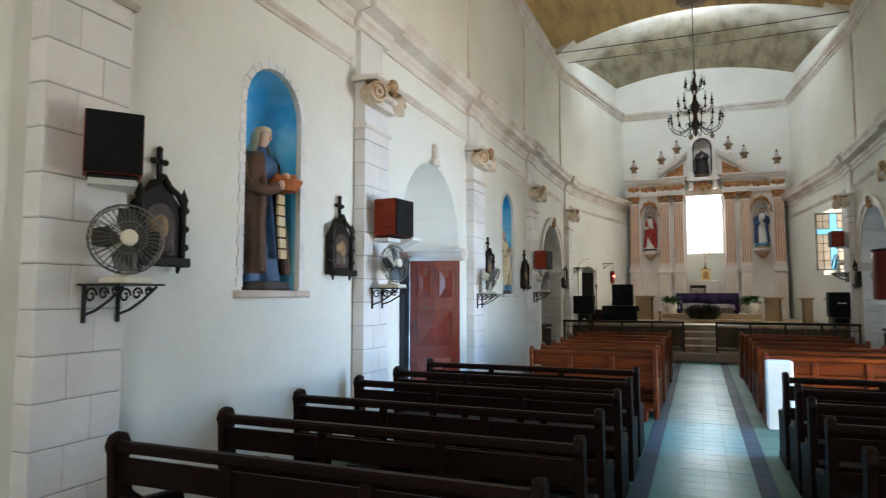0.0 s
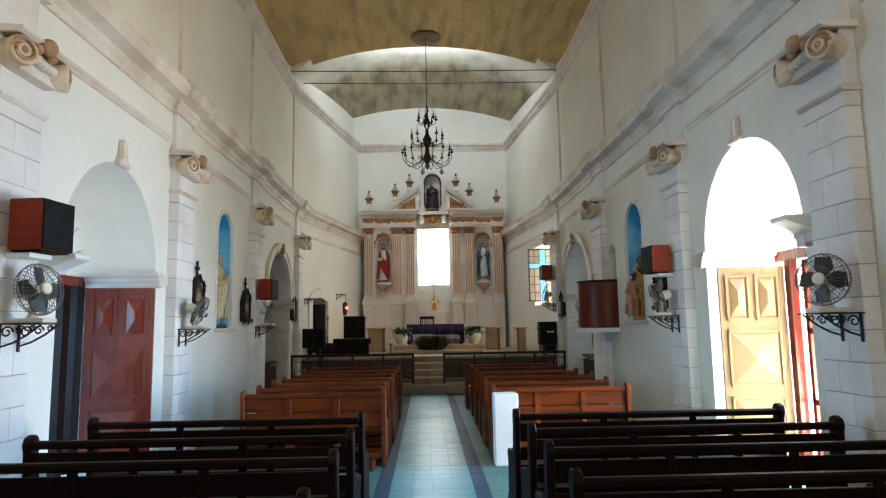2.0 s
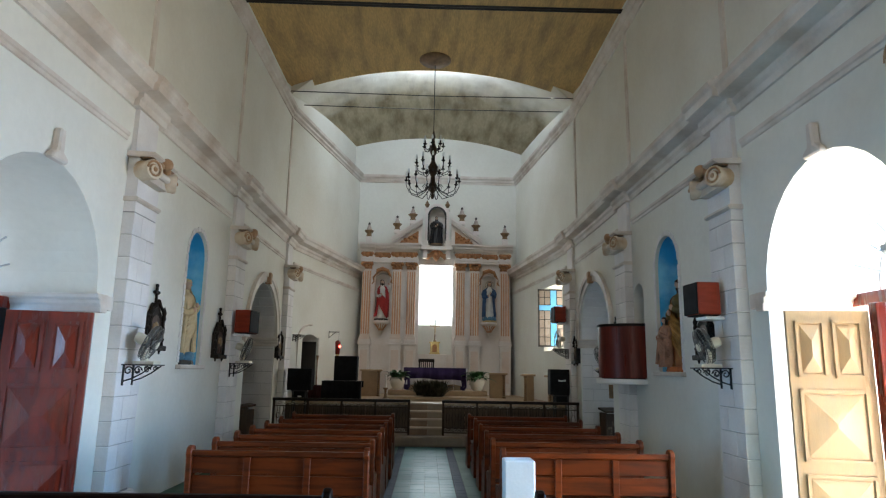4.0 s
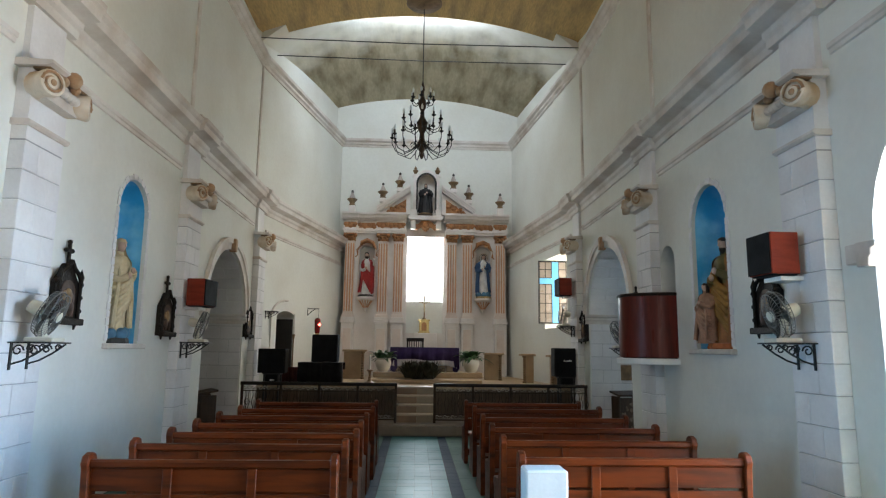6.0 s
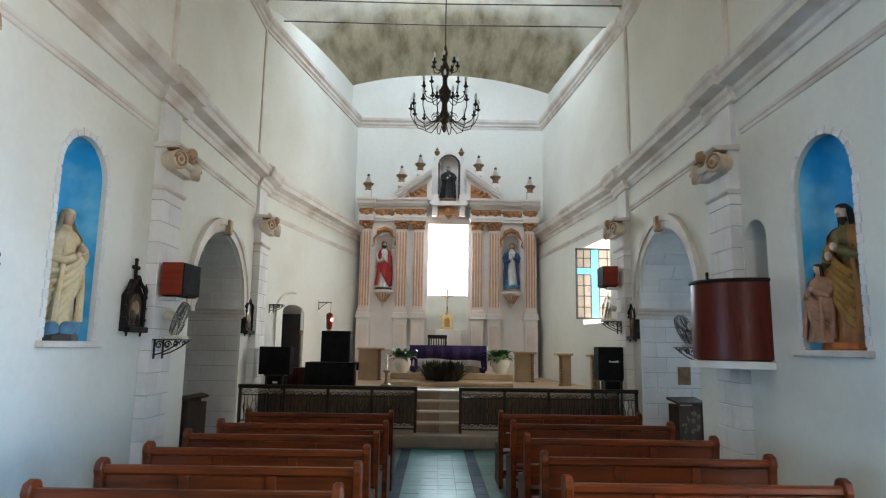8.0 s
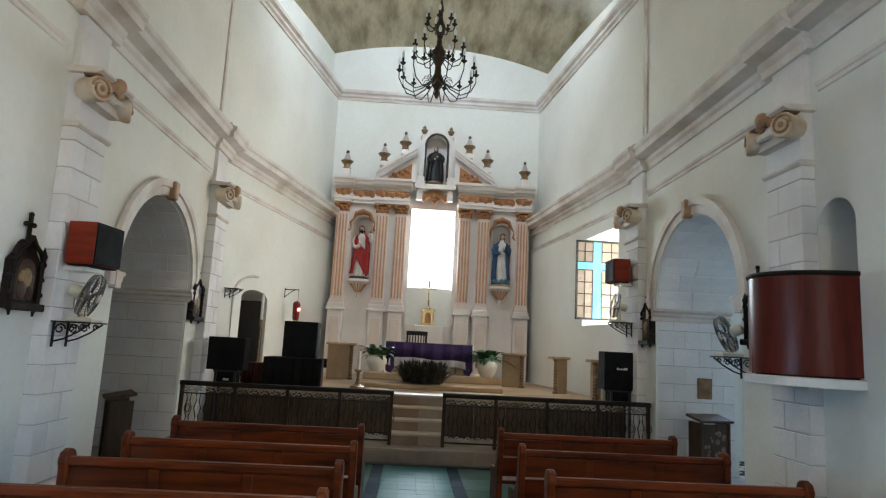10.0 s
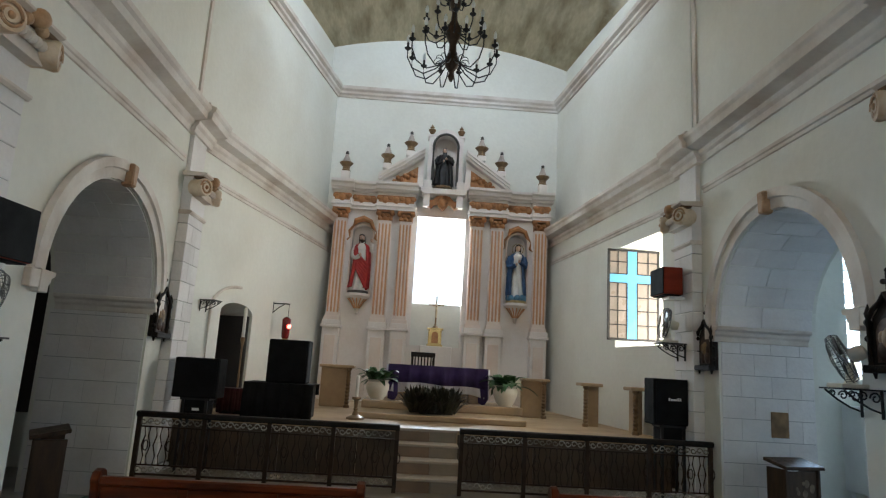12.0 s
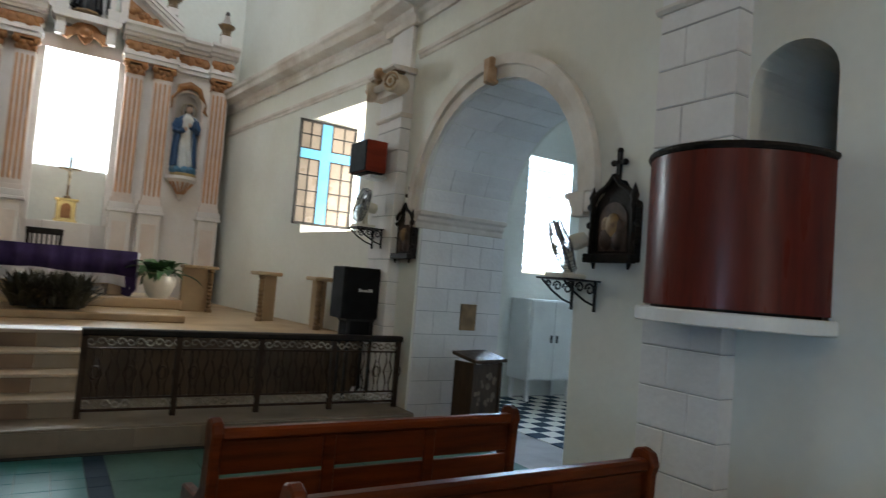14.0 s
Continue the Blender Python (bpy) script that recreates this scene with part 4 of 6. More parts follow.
            lathe(bm, [(r * hh, q * hh) for r, q in cap], (n0[0] - hh * 0.010, y, n0[2]), 20, None, a0=1.0, a1=math.tau - 1.0, wave=lambda a, q: 1 + 0.05 * math.sin(9 * a + 30 * q))
            lathe(bm, [(0.054 * hh, hh * 0.100), (0.046 * hh, hh * 0.126), (0.022 * hh, hh * 0.142), (0.0, hh * 0.144)], (n0[0] - hh * 0.004, y, n0[2]), 18)
        if bearded:
            lathe(bm, [(0.0, -hh * 0.026), (hh * 0.018, -hh * 0.014), (hh * 0.031, hh * 0.012), (hh * 0.036, hh * 0.036), (hh * 0.020, hh * 0.040)], (n0[0] + hh * 0.018, y, n0[2]), 12)
        tagfaces(st, hair)

    st = len(bm.faces)
    lathe(bm, [(w * 1.18, 0), (w * 1.22, h * 0.012), (w * 1.15, h * 0.05), (w * 0.9, h * 0.056)], (0, 0, 0), 8)
    tagfaces(st, 3)
    foot = h * 0.05
    if cloud:
        st = len(bm.faces)
        for k in range(7):
            a = math.tau * k / 7
            ball(bm, (w * 0.8 * math.cos(a), w * 0.85 * math.sin(a), h * 0.085 + h * 0.012 * (k % 2)), w * 0.42, None, 10)
        tagfaces(st, 5)
        foot = h * 0.09
    robe(0, 0, foot, h - foot, w, 0, 1, 4, veil, beard)
    if child:
        robe(w * 0.9, -w * 0.8, foot, h * 0.54, w * 0.52, 5, 5, 4, False, False)
    if basket:
        st = len(bm.faces)
        lathe(bm, [(0.05, 0), (0.11, 0.01), (0.15, 0.08), (0.155, 0.10), (0.13, 0.095), (0.07, 0.13), (0, 0.14)], (w * 0.82, w * 0.40, h * 0.60), 14)
        for k in range(6):
            ball(bm, (w * 0.82 + 0.07 * math.cos(k * 1.05), w * 0.40 + 0.07 * math.sin(k * 1.05), h * 0.685), 0.04, None, 8)
        tagfaces(st, 5)
        st = len(bm.faces)
        for k in range(6):
            zz = h * (0.575 - 0.066 * k)
            box(bm, w * (0.86 + 0.02 * k), w * (0.94 + 0.02 * k), w * 0.05 - 0.055, w * 0.05 + 0.055, zz - h * 0.054, zz)
        tagfaces(st, 6)
    if halo:
        st = len(bm.faces)
        tube(bm, [(-0.03, h * 0.095 * math.cos(q), h * 0.925 + h * 0.095 * math.sin(q)) for q in [math.tau * i / 24 for i in range(24)]], 0.007, 5, closed=True)
        tagfaces(st, 3)
    # a slight bend of the body gives the figure its stance
    for v in bm.verts:
        q = max(0.0, v.co.z / h - 0.06)
        v.co.y += h * lean * math.sin(math.pi * min(1, q * 1.05))
        v.co.x += h * 0.035 * q * q
    ob = part(name, bm, mats, smooth=True, M=M)
    return tagged(ob, label, "statue")


BROWN = material("brown_painted_robe", (0.11, 0.055, 0.035), 0.6, vary=0.2, scale=7, fine=30)
DEEPBLUE = material("blue_painted_robe", (0.03, 0.085, 0.19), 0.6, vary=0.2, scale=7, fine=30)
SKIN = material("painted_face", (0.60, 0.40, 0.30), 0.5, vary=0.1, scale=9)
IVORY = material("ivory_painted_robe", (0.66, 0.54, 0.34), 0.6, vary=0.15, scale=6, fine=30, second=(0.52, 0.38, 0.20))
OCHRE = material("ochre_painted_robe", (0.36, 0.15, 0.04), 0.6, vary=0.2, scale=6, fine=30, second=(0.30, 0.12, 0.04))
GREEN = material("olive_painted_tunic", (0.19, 0.14, 0.04), 0.6, vary=0.2, scale=6, fine=30)
DARKRED = material("dark_red_cloth", (0.05, 0.006, 0.006), 0.9, vary=0.2, scale=6, fine=80)
SCARLET = material("scarlet_painted_robe", (0.36, 0.015, 0.015), 0.55, vary=0.15, scale=7, fine=30)
WHITEROBE = material("white_painted_robe", (0.72, 0.70, 0.66), 0.6, vary=0.08, scale=7)
PALEBLUE = material("pale_blue_painted_robe", (0.10, 0.25, 0.38), 0.6, vary=0.15, scale=7)
BLACKROBE = material("black_painted_robe", (0.015, 0.014, 0.016), 0.5, vary=0.2, scale=7)
PLINTH = material("dark_painted_plinth", (0.05, 0.045, 0.04), 0.6, vary=0.2, scale=6)
HAIR = material("dark_painted_hair", (0.035, 0.018, 0.010), 0.6, vary=0.2, scale=9)
ORANGE = material("orange_painted_basket", (0.48, 0.13, 0.03), 0.6, vary=0.2, scale=9)
GOLDPAINT = material("dull_gold_paint", (0.45, 0.32, 0.14), 0.5, vary=0.2, scale=8)
YELLOW = material("dull_yellow_sash", (0.38, 0.19, 0.04), 0.6, vary=0.2, scale=7)
ROSE = material("rose_painted_tunic", (0.46, 0.24, 0.15), 0.6, vary=0.2, scale=6)
figure("saint_statue", "painted saint statue in brown cloak holding a basket", 1.38, [BROWN, DEEPBLUE, SKIN, PLINTH, IVORY, ORANGE, IVORY], pose(-3.46, 4.33, 1.684, 0, 0, 10), basket=True, veil=True, girth=0.185, lean=-0.03)
figure("saint_statue", "painted saint statue in a pale ivory robe", 1.16, [IVORY, IVORY, SKIN, PLINTH, IVORY, PALEBLUE, IVORY], pose(-3.40, 11.24, 1.664, 0, 0, -12), veil=True, girth=0.15, cloud=True, wrap=1)
figure("saint_statue", "painted saint statue in ochre cloak with a child", 1.24, [OCHRE, GREEN, SKIN, ORANGE, HAIR, ROSE, YELLOW], pose(3.47, 10.93, 1.684, 0, 0, 192), child=True, tunic=True, beard=True, wrap=-1, girth=0.175, lean=0.03)

# ---- pulpit on the east wall ----
pulpit = thing("pulpit", "half-round polished mahogany pulpit on a white corbel slab", "pulpit", M=pose(3.25, 12.31, 0))
RX, RW = 0.58, 0.46
EL = Matrix.Diagonal((RX, RW, 1, 1))
bm = B()
lathe(bm, [(1.0, 1.58), (1.0, 2.36), (0.94, 2.36), (0.94, 1.58)], (0, 0, 0), 40, EL, a0=math.pi / 2, a1=math.pi * 1.5)
part("drum", bm, PULPIT, pulpit, "polished mahogany drum", smooth=True)
bm = B()
tube(bm, [(-0.99 * RX * math.sin(math.pi * i / 20), -0.99 * RW * math.cos(math.pi * i / 20), 2.37) for i in range(21)], 0.022, 8)
part("top_rail", bm, CARVED, pulpit)
bm = B()
extrude(bm, [(0, -0.5)] + [(-0.62 * math.sin(math.pi * i / 20), -0.5 * math.cos(math.pi * i / 20)) for i in range(1, 20)] + [(0, 0.5)], (0, 0, 1.49), (1, 0, 0), (0, 1, 0), (0, 0, 0.075))
part("slab", bm, WHITE, pulpit, "white plastered slab", bevel=0.008)
bm = B()
extrude(bm, [(0, -0.42)] + [(-0.54 * math.sin(math.pi * i / 20), -0.42 * math.cos(math.pi * i / 20)) for i in range(1, 20)] + [(0, 0.42)], (0, 0, 1.566), (1, 0, 0), (0, 1, 0), (0, 0, 0.02))
part("floor_board", bm, CARVED, pulpit)

# ---- altarpiece: things fixed to the end wall ----
RY = 21.95          # front of the altarpiece


def mirror(xs):
    return [(XC - b, XC - a) for a, b in xs] + [(XC + a, XC + b) for a, b in xs]


retable = thing("altarpiece", "pink and white classical altarpiece with gilded ornament", "altarpiece")
PAIRS = [(0.63, 0.91), (1.07, 1.36)]
OUTER = [(2.02, 2.30)]
bm = B()
for a, b, c in ((-2.30, -0.62, -1.67), (0.64, 2.34, 1.67)):
    layer(bm, (XC, RY + 0.18, 0), (1, 0, 0), (0, 1, 0), a, b, SF, 5.42, 0.0, 0.24, [(c - 0.22, c + 0.22, 3.09, 4.40, 0.21)], n=12)
    box(bm, XC + a, XC + b, RY + 0.42, YE + 0.02, SF, 5.42)
box(bm, XC - 0.66, XC + 0.68, RY + 0.30, YE + 0.02, SF, 2.10)
part("body", bm, PALE, retable)
for a, b in mirror(PAIRS + OUTER):
    w = b - a
    bm = B()
    box(bm, a - 0.03, b + 0.03, RY - 0.02, RY + 0.2, SF, 2.36)
    box(bm, a - 0.07, b + 0.07, RY - 0.06, RY + 0.2, 2.36, 2.42)
    box(bm, a - 0.05, b + 0.05, RY - 0.04, RY + 0.2, 2.42, 2.52)
    part("pedestal", bm, PALE, retable, bevel=0.008)
    bm = B()
    box(bm, a + 0.03, b - 0.03, RY - 0.032, RY - 0.02, SF + 0.35, 2.2)
    part("pedestal_panel", bm, PINK, retable, bevel=0.004)
    bm = B()
    box(bm, a, b, RY + 0.05, RY + 0.2, 2.52, 4.70)
    box(bm, a - 0.025, b + 0.025, RY + 0.01, RY + 0.2, 2.52, 2.60)
    part("shaft", bm, PINK, retable, bevel=0.005)
    for k in range(4):
        x = a + w * (k + 0.5) / 4
        bm = B()
        lathe(bm, [(0.014, 0), (0.020, 0.03), (0.020, 1.92), (0.014, 1.95)], (x, RY + 0.052, 2.68), 8)
        part("flute", bm, FLUTE, retable, "terracotta flute")
    bm = B()
    box(bm, a - 0.01, b + 0.01, RY + 0.04, RY + 0.2, 4.70, 4.86)
    for k in range(5):
        ball(bm, (a + w * (k + 0.5) / 5, RY + 0.04, 4.74 + 0.07 * (k % 2)), 0.045, None, 8)
    for k in (0, 1):
        ball(bm, (a if k == 0 else b, RY + 0.03, 4.85), 0.06, None, 8)
    box(bm, a - 0.04, b + 0.04, RY - 0.0, RY + 0.2, 4.88, 4.92)
    part("capital", bm, GOLD, retable, "tarnished gilded leaf capital", smooth=True)
# entablature in stepped lengths
for a, b, p in ((0.58, 1.42, 0.12), (1.42, 1.96, 0.0), (1.96, 2.36, 0.10)):
    for x0, x1 in ((XC - b, XC - a), (XC + a, XC + b)):
        bm = B()
        y = RY + 0.10 - p
        box(bm, x0, x1, y, RY + 0.3, 4.92, 4.99), box(bm, x0 - 0.02, x1 + 0.02, y - 0.03, RY + 0.3, 4.99, 5.03)
        box(bm, x0, x1, y + 0.02, RY + 0.3, 5.03, 5.30)
        part("frieze", bm, PALE, retable, bevel=0.004)
        bm = B()
        prof = [(0.3, 5.30), (-0.04, 5.30), (-0.06, 5.34), (-0.12, 5.36), (-0.14, 5.42), (-0.19, 5.45), (-0.20, 5.50), (0.3, 5.52)]
        extrude(bm, [(y - RY + d, z) for d, z in prof], (x0 - 0.04, RY, 0), (0, 1, 0), (0, 0, 1), (x1 - x0 + 0.08, 0, 0))
        part("cornice", bm, PALE, retable)
        bm = B()
        n = max(3, int((x1 - x0) / 0.11))
        for k in range(n):
            t = (k + 0.5) / n
            lathe(bm, [(0.0, -0.03), (0.04, -0.02), (0.062, 0.0), (0.03, 0.02), (0.035, 0.03), (0, 0.035)], (0, 0, 0), 9, Matrix.Translation((x0 + (x1 - x0) * t, y + 0.015, 5.165 + 0.02 * math.cos(k * math.pi))) @ Matrix.Rotation(math.pi / 2, 4, "X") @ Matrix.Diagonal((1.15, 1.0 + 0.35 * (k % 2), 1, 1)))
        box(bm, x0 + 0.04, x1 - 0.04, y + 0.012, y + 0.03, 5.09, 5.24)
        part("frieze_ornament", bm, GOLD, retable, "tarnished gilded leaf ornament", smooth=True)
# broken pediment
for sg in (-1, 1):
    bm = B()
    run = [(1.42, 5.50), (0.46, 6.16)]
    for t0, t1, dep in ((0.0, 0.05, 0.10), (0.05, 0.10, 0.16), (0.10, 0.15, 0.20)):
        q = [(run[0][0], run[0][1] + t0 * 1.2), (run[1][0], run[1][1] + t0 * 1.2), (run[1][0], run[1][1] + t1 * 1.2), (run[0][0], run[0][1] + t1 * 1.2)]
        extrude(bm, [(sg * x, z) for x, z in q], (XC, RY + 0.15, 0), (1, 0, 0), (0, 0, 1), (0, -dep - 0.12, 0))
    part("raking_cornice", bm, PALE, retable)
    bm = B()
    extrude(bm, [(sg * 1.40, 5.51), (sg * 0.46, 5.51), (sg * 0.46, 6.15)], (XC, RY + 0.3, 0), (1, 0, 0), (0, 0, 1), (0, -0.2, 0))
    part("tympanum", bm, PALE, retable)
    bm = B()
    extrude(bm, [(sg * 1.20, 5.55), (sg * 0.58, 5.55), (sg * 0.58, 5.96)], (XC, RY + 0.12, 0), (1, 0, 0), (0, 0, 1), (0, -0.03, 0))
    for k in range(7):
        t = k / 6
        ball(bm, (XC + sg * (1.08 - 0.44 * t), RY + 0.09, 5.59 + 0.06 * (k % 2) + 0.16 * t), 0.055, None, 8)
    part("tympanum_ornament", bm, GOLD, retable, "tarnished gilded scroll ornament", smooth=True)
# upper niche: two piers and a round head
bm = B()
for sg in (-1, 1):
    box(bm, *sorted((XC + sg * 0.26, XC + sg * 0.38)), RY + 0.03, RY + 0.34, 5.40, 6.70)
    box(bm, *sorted((XC + sg * 0.25, XC + sg * 0.40)), RY + 0.01, RY + 0.34, 6.66, 6.705)
N16 = [math.pi * i / 16 for i in range(17)]
extrude(bm, [(-0.34 * math.cos(a), 6.46 + 0.38 * math.sin(a)) for a in N16] + [(0.255 * math.cos(a), 6.44 + 0.28 * math.sin(a)) for a in N16], (XC, RY + 0.01, 0), (1, 0, 0), (0, 0, 1), (0, 0.33, 0))
part("upper_niche", bm, PALE, retable)
bm = B()
box(bm, XC - 0.30, XC + 0.30, RY + 0.32, RY + 0.36, 5.4, 6.60)
extrude(bm, [(-0.30 * math.cos(a), 6.46 + 0.33 * math.sin(a)) for a in N16], (XC, RY + 0.322, 0), (1, 0, 0), (0, 0, 1), (0, 0.036, 0))
part("upper_niche_back", bm, PALE, retable)
bm = B()
arcp = [(XC - 0.27, RY, 5.55), (XC - 0.27, RY, 6.0)] + [(XC - 0.27 * math.cos(math.pi * i / 14), RY, 6.43 + 0.29 * math.sin(math.pi * i / 14)) for i in range(15)] + [(XC + 0.27, RY, 6.0), (XC + 0.27, RY, 5.55)]
tube(bm, arcp, 0.028, 8)
part("niche_moulding", bm, PLINTH, retable, "brown niche moulding", smooth=True)
bm = B()
extrude(bm, [(-0.46, 5.32), (0.46, 5.32), (0.50, 5.38), (0.50, 5.44), (-0.50, 5.44), (-0.50, 5.38)], (XC, RY + 0.2, 0), (1, 0, 0), (0, 0, 1), (0, -0.34, 0))
for x in (-0.36, 0.36):
    box(bm, XC + x - 0.09, XC + x + 0.09, RY - 0.1, RY + 0.1, 5.44, 5.62)
    box(bm, XC + x - 0.07, XC + x + 0.07, RY - 0.06, RY + 0.1, 5.06, 5.32)
part("niche_shelf", bm, PALE, retable, bevel=0.008)
bm = B()
GAR = [(0.0, 5.34), (0.14, 5.30), (0.24, 5.20), (0.32, 5.23), (0.37, 5.16), (0.33, 5.06), (0.25, 5.03), (0.19, 5.10), (0.12, 5.13), (0.07, 5.05), (0.0, 4.99)]
extrude(bm, GAR + [(-x, z) for x, z in reversed(GAR[1:-1])], (XC, RY + 0.10, 0), (1, 0, 0), (0, 0, 1), (0, -0.11, 0))
ball(bm, (XC, RY - 0.01, 5.17), 0.10, None, 10)
part("garland", bm, GOLD, retable, "tarnished gilded garland", smooth=True)
bm = B()
for a, b in ((-0.64, -0.52), (0.53, 0.65)):
    box(bm, XC + a, XC + b, RY + 0.24, YE + 0.01, 2.1, 4.92)
box(bm, XC - 0.64, XC + 0.65, RY + 0.22, YE + 0.01, 4.88, 5.10)
part("window_surround", bm, PALE, retable)
# side niches with brackets
for sg in (-1, 1):
    cx = XC + sg * 1.67
    bm = B()
    arcp = [(cx - 0.235, RY + 0.16, 3.1), (cx - 0.235, RY + 0.16, 3.7)] + [(cx - 0.235 * math.cos(a), RY + 0.16, 4.40 + 0.22 * math.sin(a)) for a in N16] + [(cx + 0.235, RY + 0.16, 3.7), (cx + 0.235, RY + 0.16, 3.1)]
    tube(bm, arcp, 0.024, 8)
    part("niche_frame", bm, PINK, retable)
    bm = B()
    arcp = [(cx - 0.33, RY + 0.13, 4.24), (cx - 0.27, RY + 0.12, 4.30), (cx - 0.29, RY + 0.12, 4.44), (cx - 0.20, RY + 0.12, 4.56), (cx - 0.16, RY + 0.11, 4.66), (cx, RY + 0.10, 4.72)]
    arcp += [(2 * cx - x, y, z) for x, y, z in reversed(arcp[:-1])]
    tube(bm, arcp, lambda f: 0.020 + 0.055 * max(0, 1 - abs(f - 0.5) * 3.6) + 0.012 * math.sin(f * 37), 8)
    part("cartouche", bm, GOLD, retable, "tarnished gilded cartouche", smooth=True)
    bm = B()
    lathe(bm, [(0.0, 0.0), (0.035, 0.03), (0.03, 0.08), (0.07, 0.16), (0.16, 0.30), (0.24, 0.36), (0.26, 0.38), (0.26, 0.43), (0.0, 0.43)], (cx, RY + 0.1, 2.66), 16)
    part("bracket", bm, PALE, retable, "fluted bracket", smooth=True)
    bm = B()
    for k in range(7):
        a = math.pi + math.pi * (k + 0.5) / 7
        tube(bm, [(cx + 0.055 * math.cos(a), RY + 0.1 + 0.055 * math.sin(a), 2.79), (cx + 0.12 * math.cos(a), RY + 0.1 + 0.12 * math.sin(a), 2.89), (cx + 0.2 * math.cos(a), RY + 0.1 + 0.2 * math.sin(a), 2.985)], 0.014, 6)
    part("bracket_rib", bm, FLUTE, retable)


SPIRE = material("dusty_spire_paint", (0.46, 0.38, 0.34), 0.7, vary=0.15, scale=6)


def finial(pedestal):
    root = thing("finial", "brown pagoda-shaped finial on a white block", "finial", "altarpiece finials")
    bm = B()
    box(bm, -0.09, 0.09, -0.09, 0.09, 0, pedestal)
    part("block", bm, PALE, root, bevel=0.006)
    bm = B()
    lathe(bm, [(0.095, 0), (0.095, 0.03), (0.075, 0.05), (0.08, 0.11), (0.12, 0.15), (0.145, 0.18), (0.15, 0.20)], (0, 0, pedestal), 8)
    part("cup", bm, TWIST, root, "brown faceted cup")
    bm = B()
    lathe(bm, [(0.14, 0.20), (0.095, 0.225), (0.07, 0.28), (0.045, 0.35), (0.03, 0.39)], (0, 0, pedestal), 8)
    part("spire", bm, SPIRE, root, "dusty grey-pink spire")
    bm = B()
    lathe(bm, [(0.025, 0.388), (0.042, 0.405), (0.03, 0.425), (0.038, 0.44), (0.0, 0.475)], (0, 0, pedestal), 8)
    part("knob", bm, PLINTH, root)
    return root


first = None
for x, z, ped in ((-2.14, 5.52, 0.2), (2.16, 5.52, 0.2), (-1.26, 5.84, 0.12), (1.24, 5.84, 0.12), (-0.77, 6.16, 0.12), (0.79, 6.16, 0.12)):
    if first is None or ped == 0.12 and first["ped"] != 1:
        first = finial(ped)
        first["ped"] = 1 if ped == 0.12 else 0
        first.matrix_basis = pose(XC + x, RY + 0.05, z)
    else:
        copy_thing(first, pose(XC + x, RY + 0.05, z))
for sg in (-1, 1):
    bm = B()
    lathe(bm, [(0.05, 0), (0.03, 0.03), (0.07, 0.10), (0.085, 0.14), (0.04, 0.18), (0.05, 0.20), (0.015, 0.25), (0, 0.28)], (XC + sg * 0.325, RY + 0.12, 6.70), 10)
    tagged(part("urn", bm, TWIST, smooth=True), "small pale stone urn on the altarpiece", "urn", "altarpiece urns")

figure("saint_statue", "statue in a black habit in the upper niche", 0.93, [BLACKROBE, BLACKROBE, SKIN, TWIST, BLACKROBE, BLACKROBE, BLACKROBE], pose(XC - 0.02, RY + 0.15, 5.505, 0, 0, -90), girth=0.19, lean=0.01)
figure("saint_statue", "statue in a scarlet robe over white", 1.28, [SCARLET, WHITEROBE, SKIN, PLINTH, HAIR, HAIR, SCARLET], pose(XC - 1.68, RY + 0.14, 3.09, 0, 0, -90), raised=True, beard=True, wrap=-1, girth=0.145)
figure("saint_statue", "statue in a blue mantle over white with halo", 1.28, [DEEPBLUE, WHITEROBE, SKIN, GOLDPAINT, HAIR, PALEBLUE, WHITEROBE], pose(XC + 1.69, RY + 0.14, 3.09, 0, 0, -90), halo=True, cloud=True, girth=0.145, lean=-0.02)

# tabernacle and crucifix
bm = B()
box(bm, XC - 0.30, XC + 0.36, RY + 0.0, RY + 0.30, SF, 2.10)
tagged(part("tabernacle_stand", bm, PALE, bevel=0.01), "pale stone stand under the tabernacle", "stand")
bm = B()
extrude(bm, [(-0.56, 2.08), (0.60, 2.08), (0.56, 3.0), (-0.52, 3.0)], (XC, RY + 0.42, 0), (1, 0, 0), (0, 0, 1), (0, -0.03, 0))
tagged(part("backing_panel", bm, PLASTER, bevel=0.004), "grey panel below the altar window", "panel")
tab = thing("tabernacle", "small polished brass tabernacle", "tabernacle", M=pose(XC, RY + 0.12, 2.10) @ Matrix.Scale(0.77, 4))
bm = B()
box(bm, -0.21, 0.21, -0.1, 0.12, 0, 0.05), box(bm, -0.18, 0.18, -0.08, 0.12, 0.05, 0.44), box(bm, -0.22, 0.22, -0.11, 0.12, 0.44, 0.49)
for x in (-0.16, 0.16):
    lathe(bm, [(0.025, 0), (0.018, 0.03), (0.018, 0.34), (0.028, 0.37)], (x, -0.09, 0.06), 8)
part("case", bm, BRASS, tab, bevel=0.006)
bm = B()
extrude(bm, [(-0.09, 0.08), (0.09, 0.08), (0.09, 0.3)] + [(0.09 * math.cos(math.pi * i / 8), 0.3 + 0.09 * math.sin(math.pi * i / 8)) for i in range(1, 8)] + [(-0.09, 0.3)], (0, -0.08, 0), (1, 0, 0), (0, 0, 1), (0, -0.02, 0))
part("door", bm, GOLD, tab)
cru = thing("crucifix", "dark standing crucifix with a pale corpus", "crucifix", M=pose(XC, RY + 0.12, 2.478) @ Matrix.Scale(0.78, 4))
bm = B()
lathe(bm, [(0.08, 0), (0.07, 0.04), (0.03, 0.07), (0.025, 0.12)], (0, 0, 0), 10)
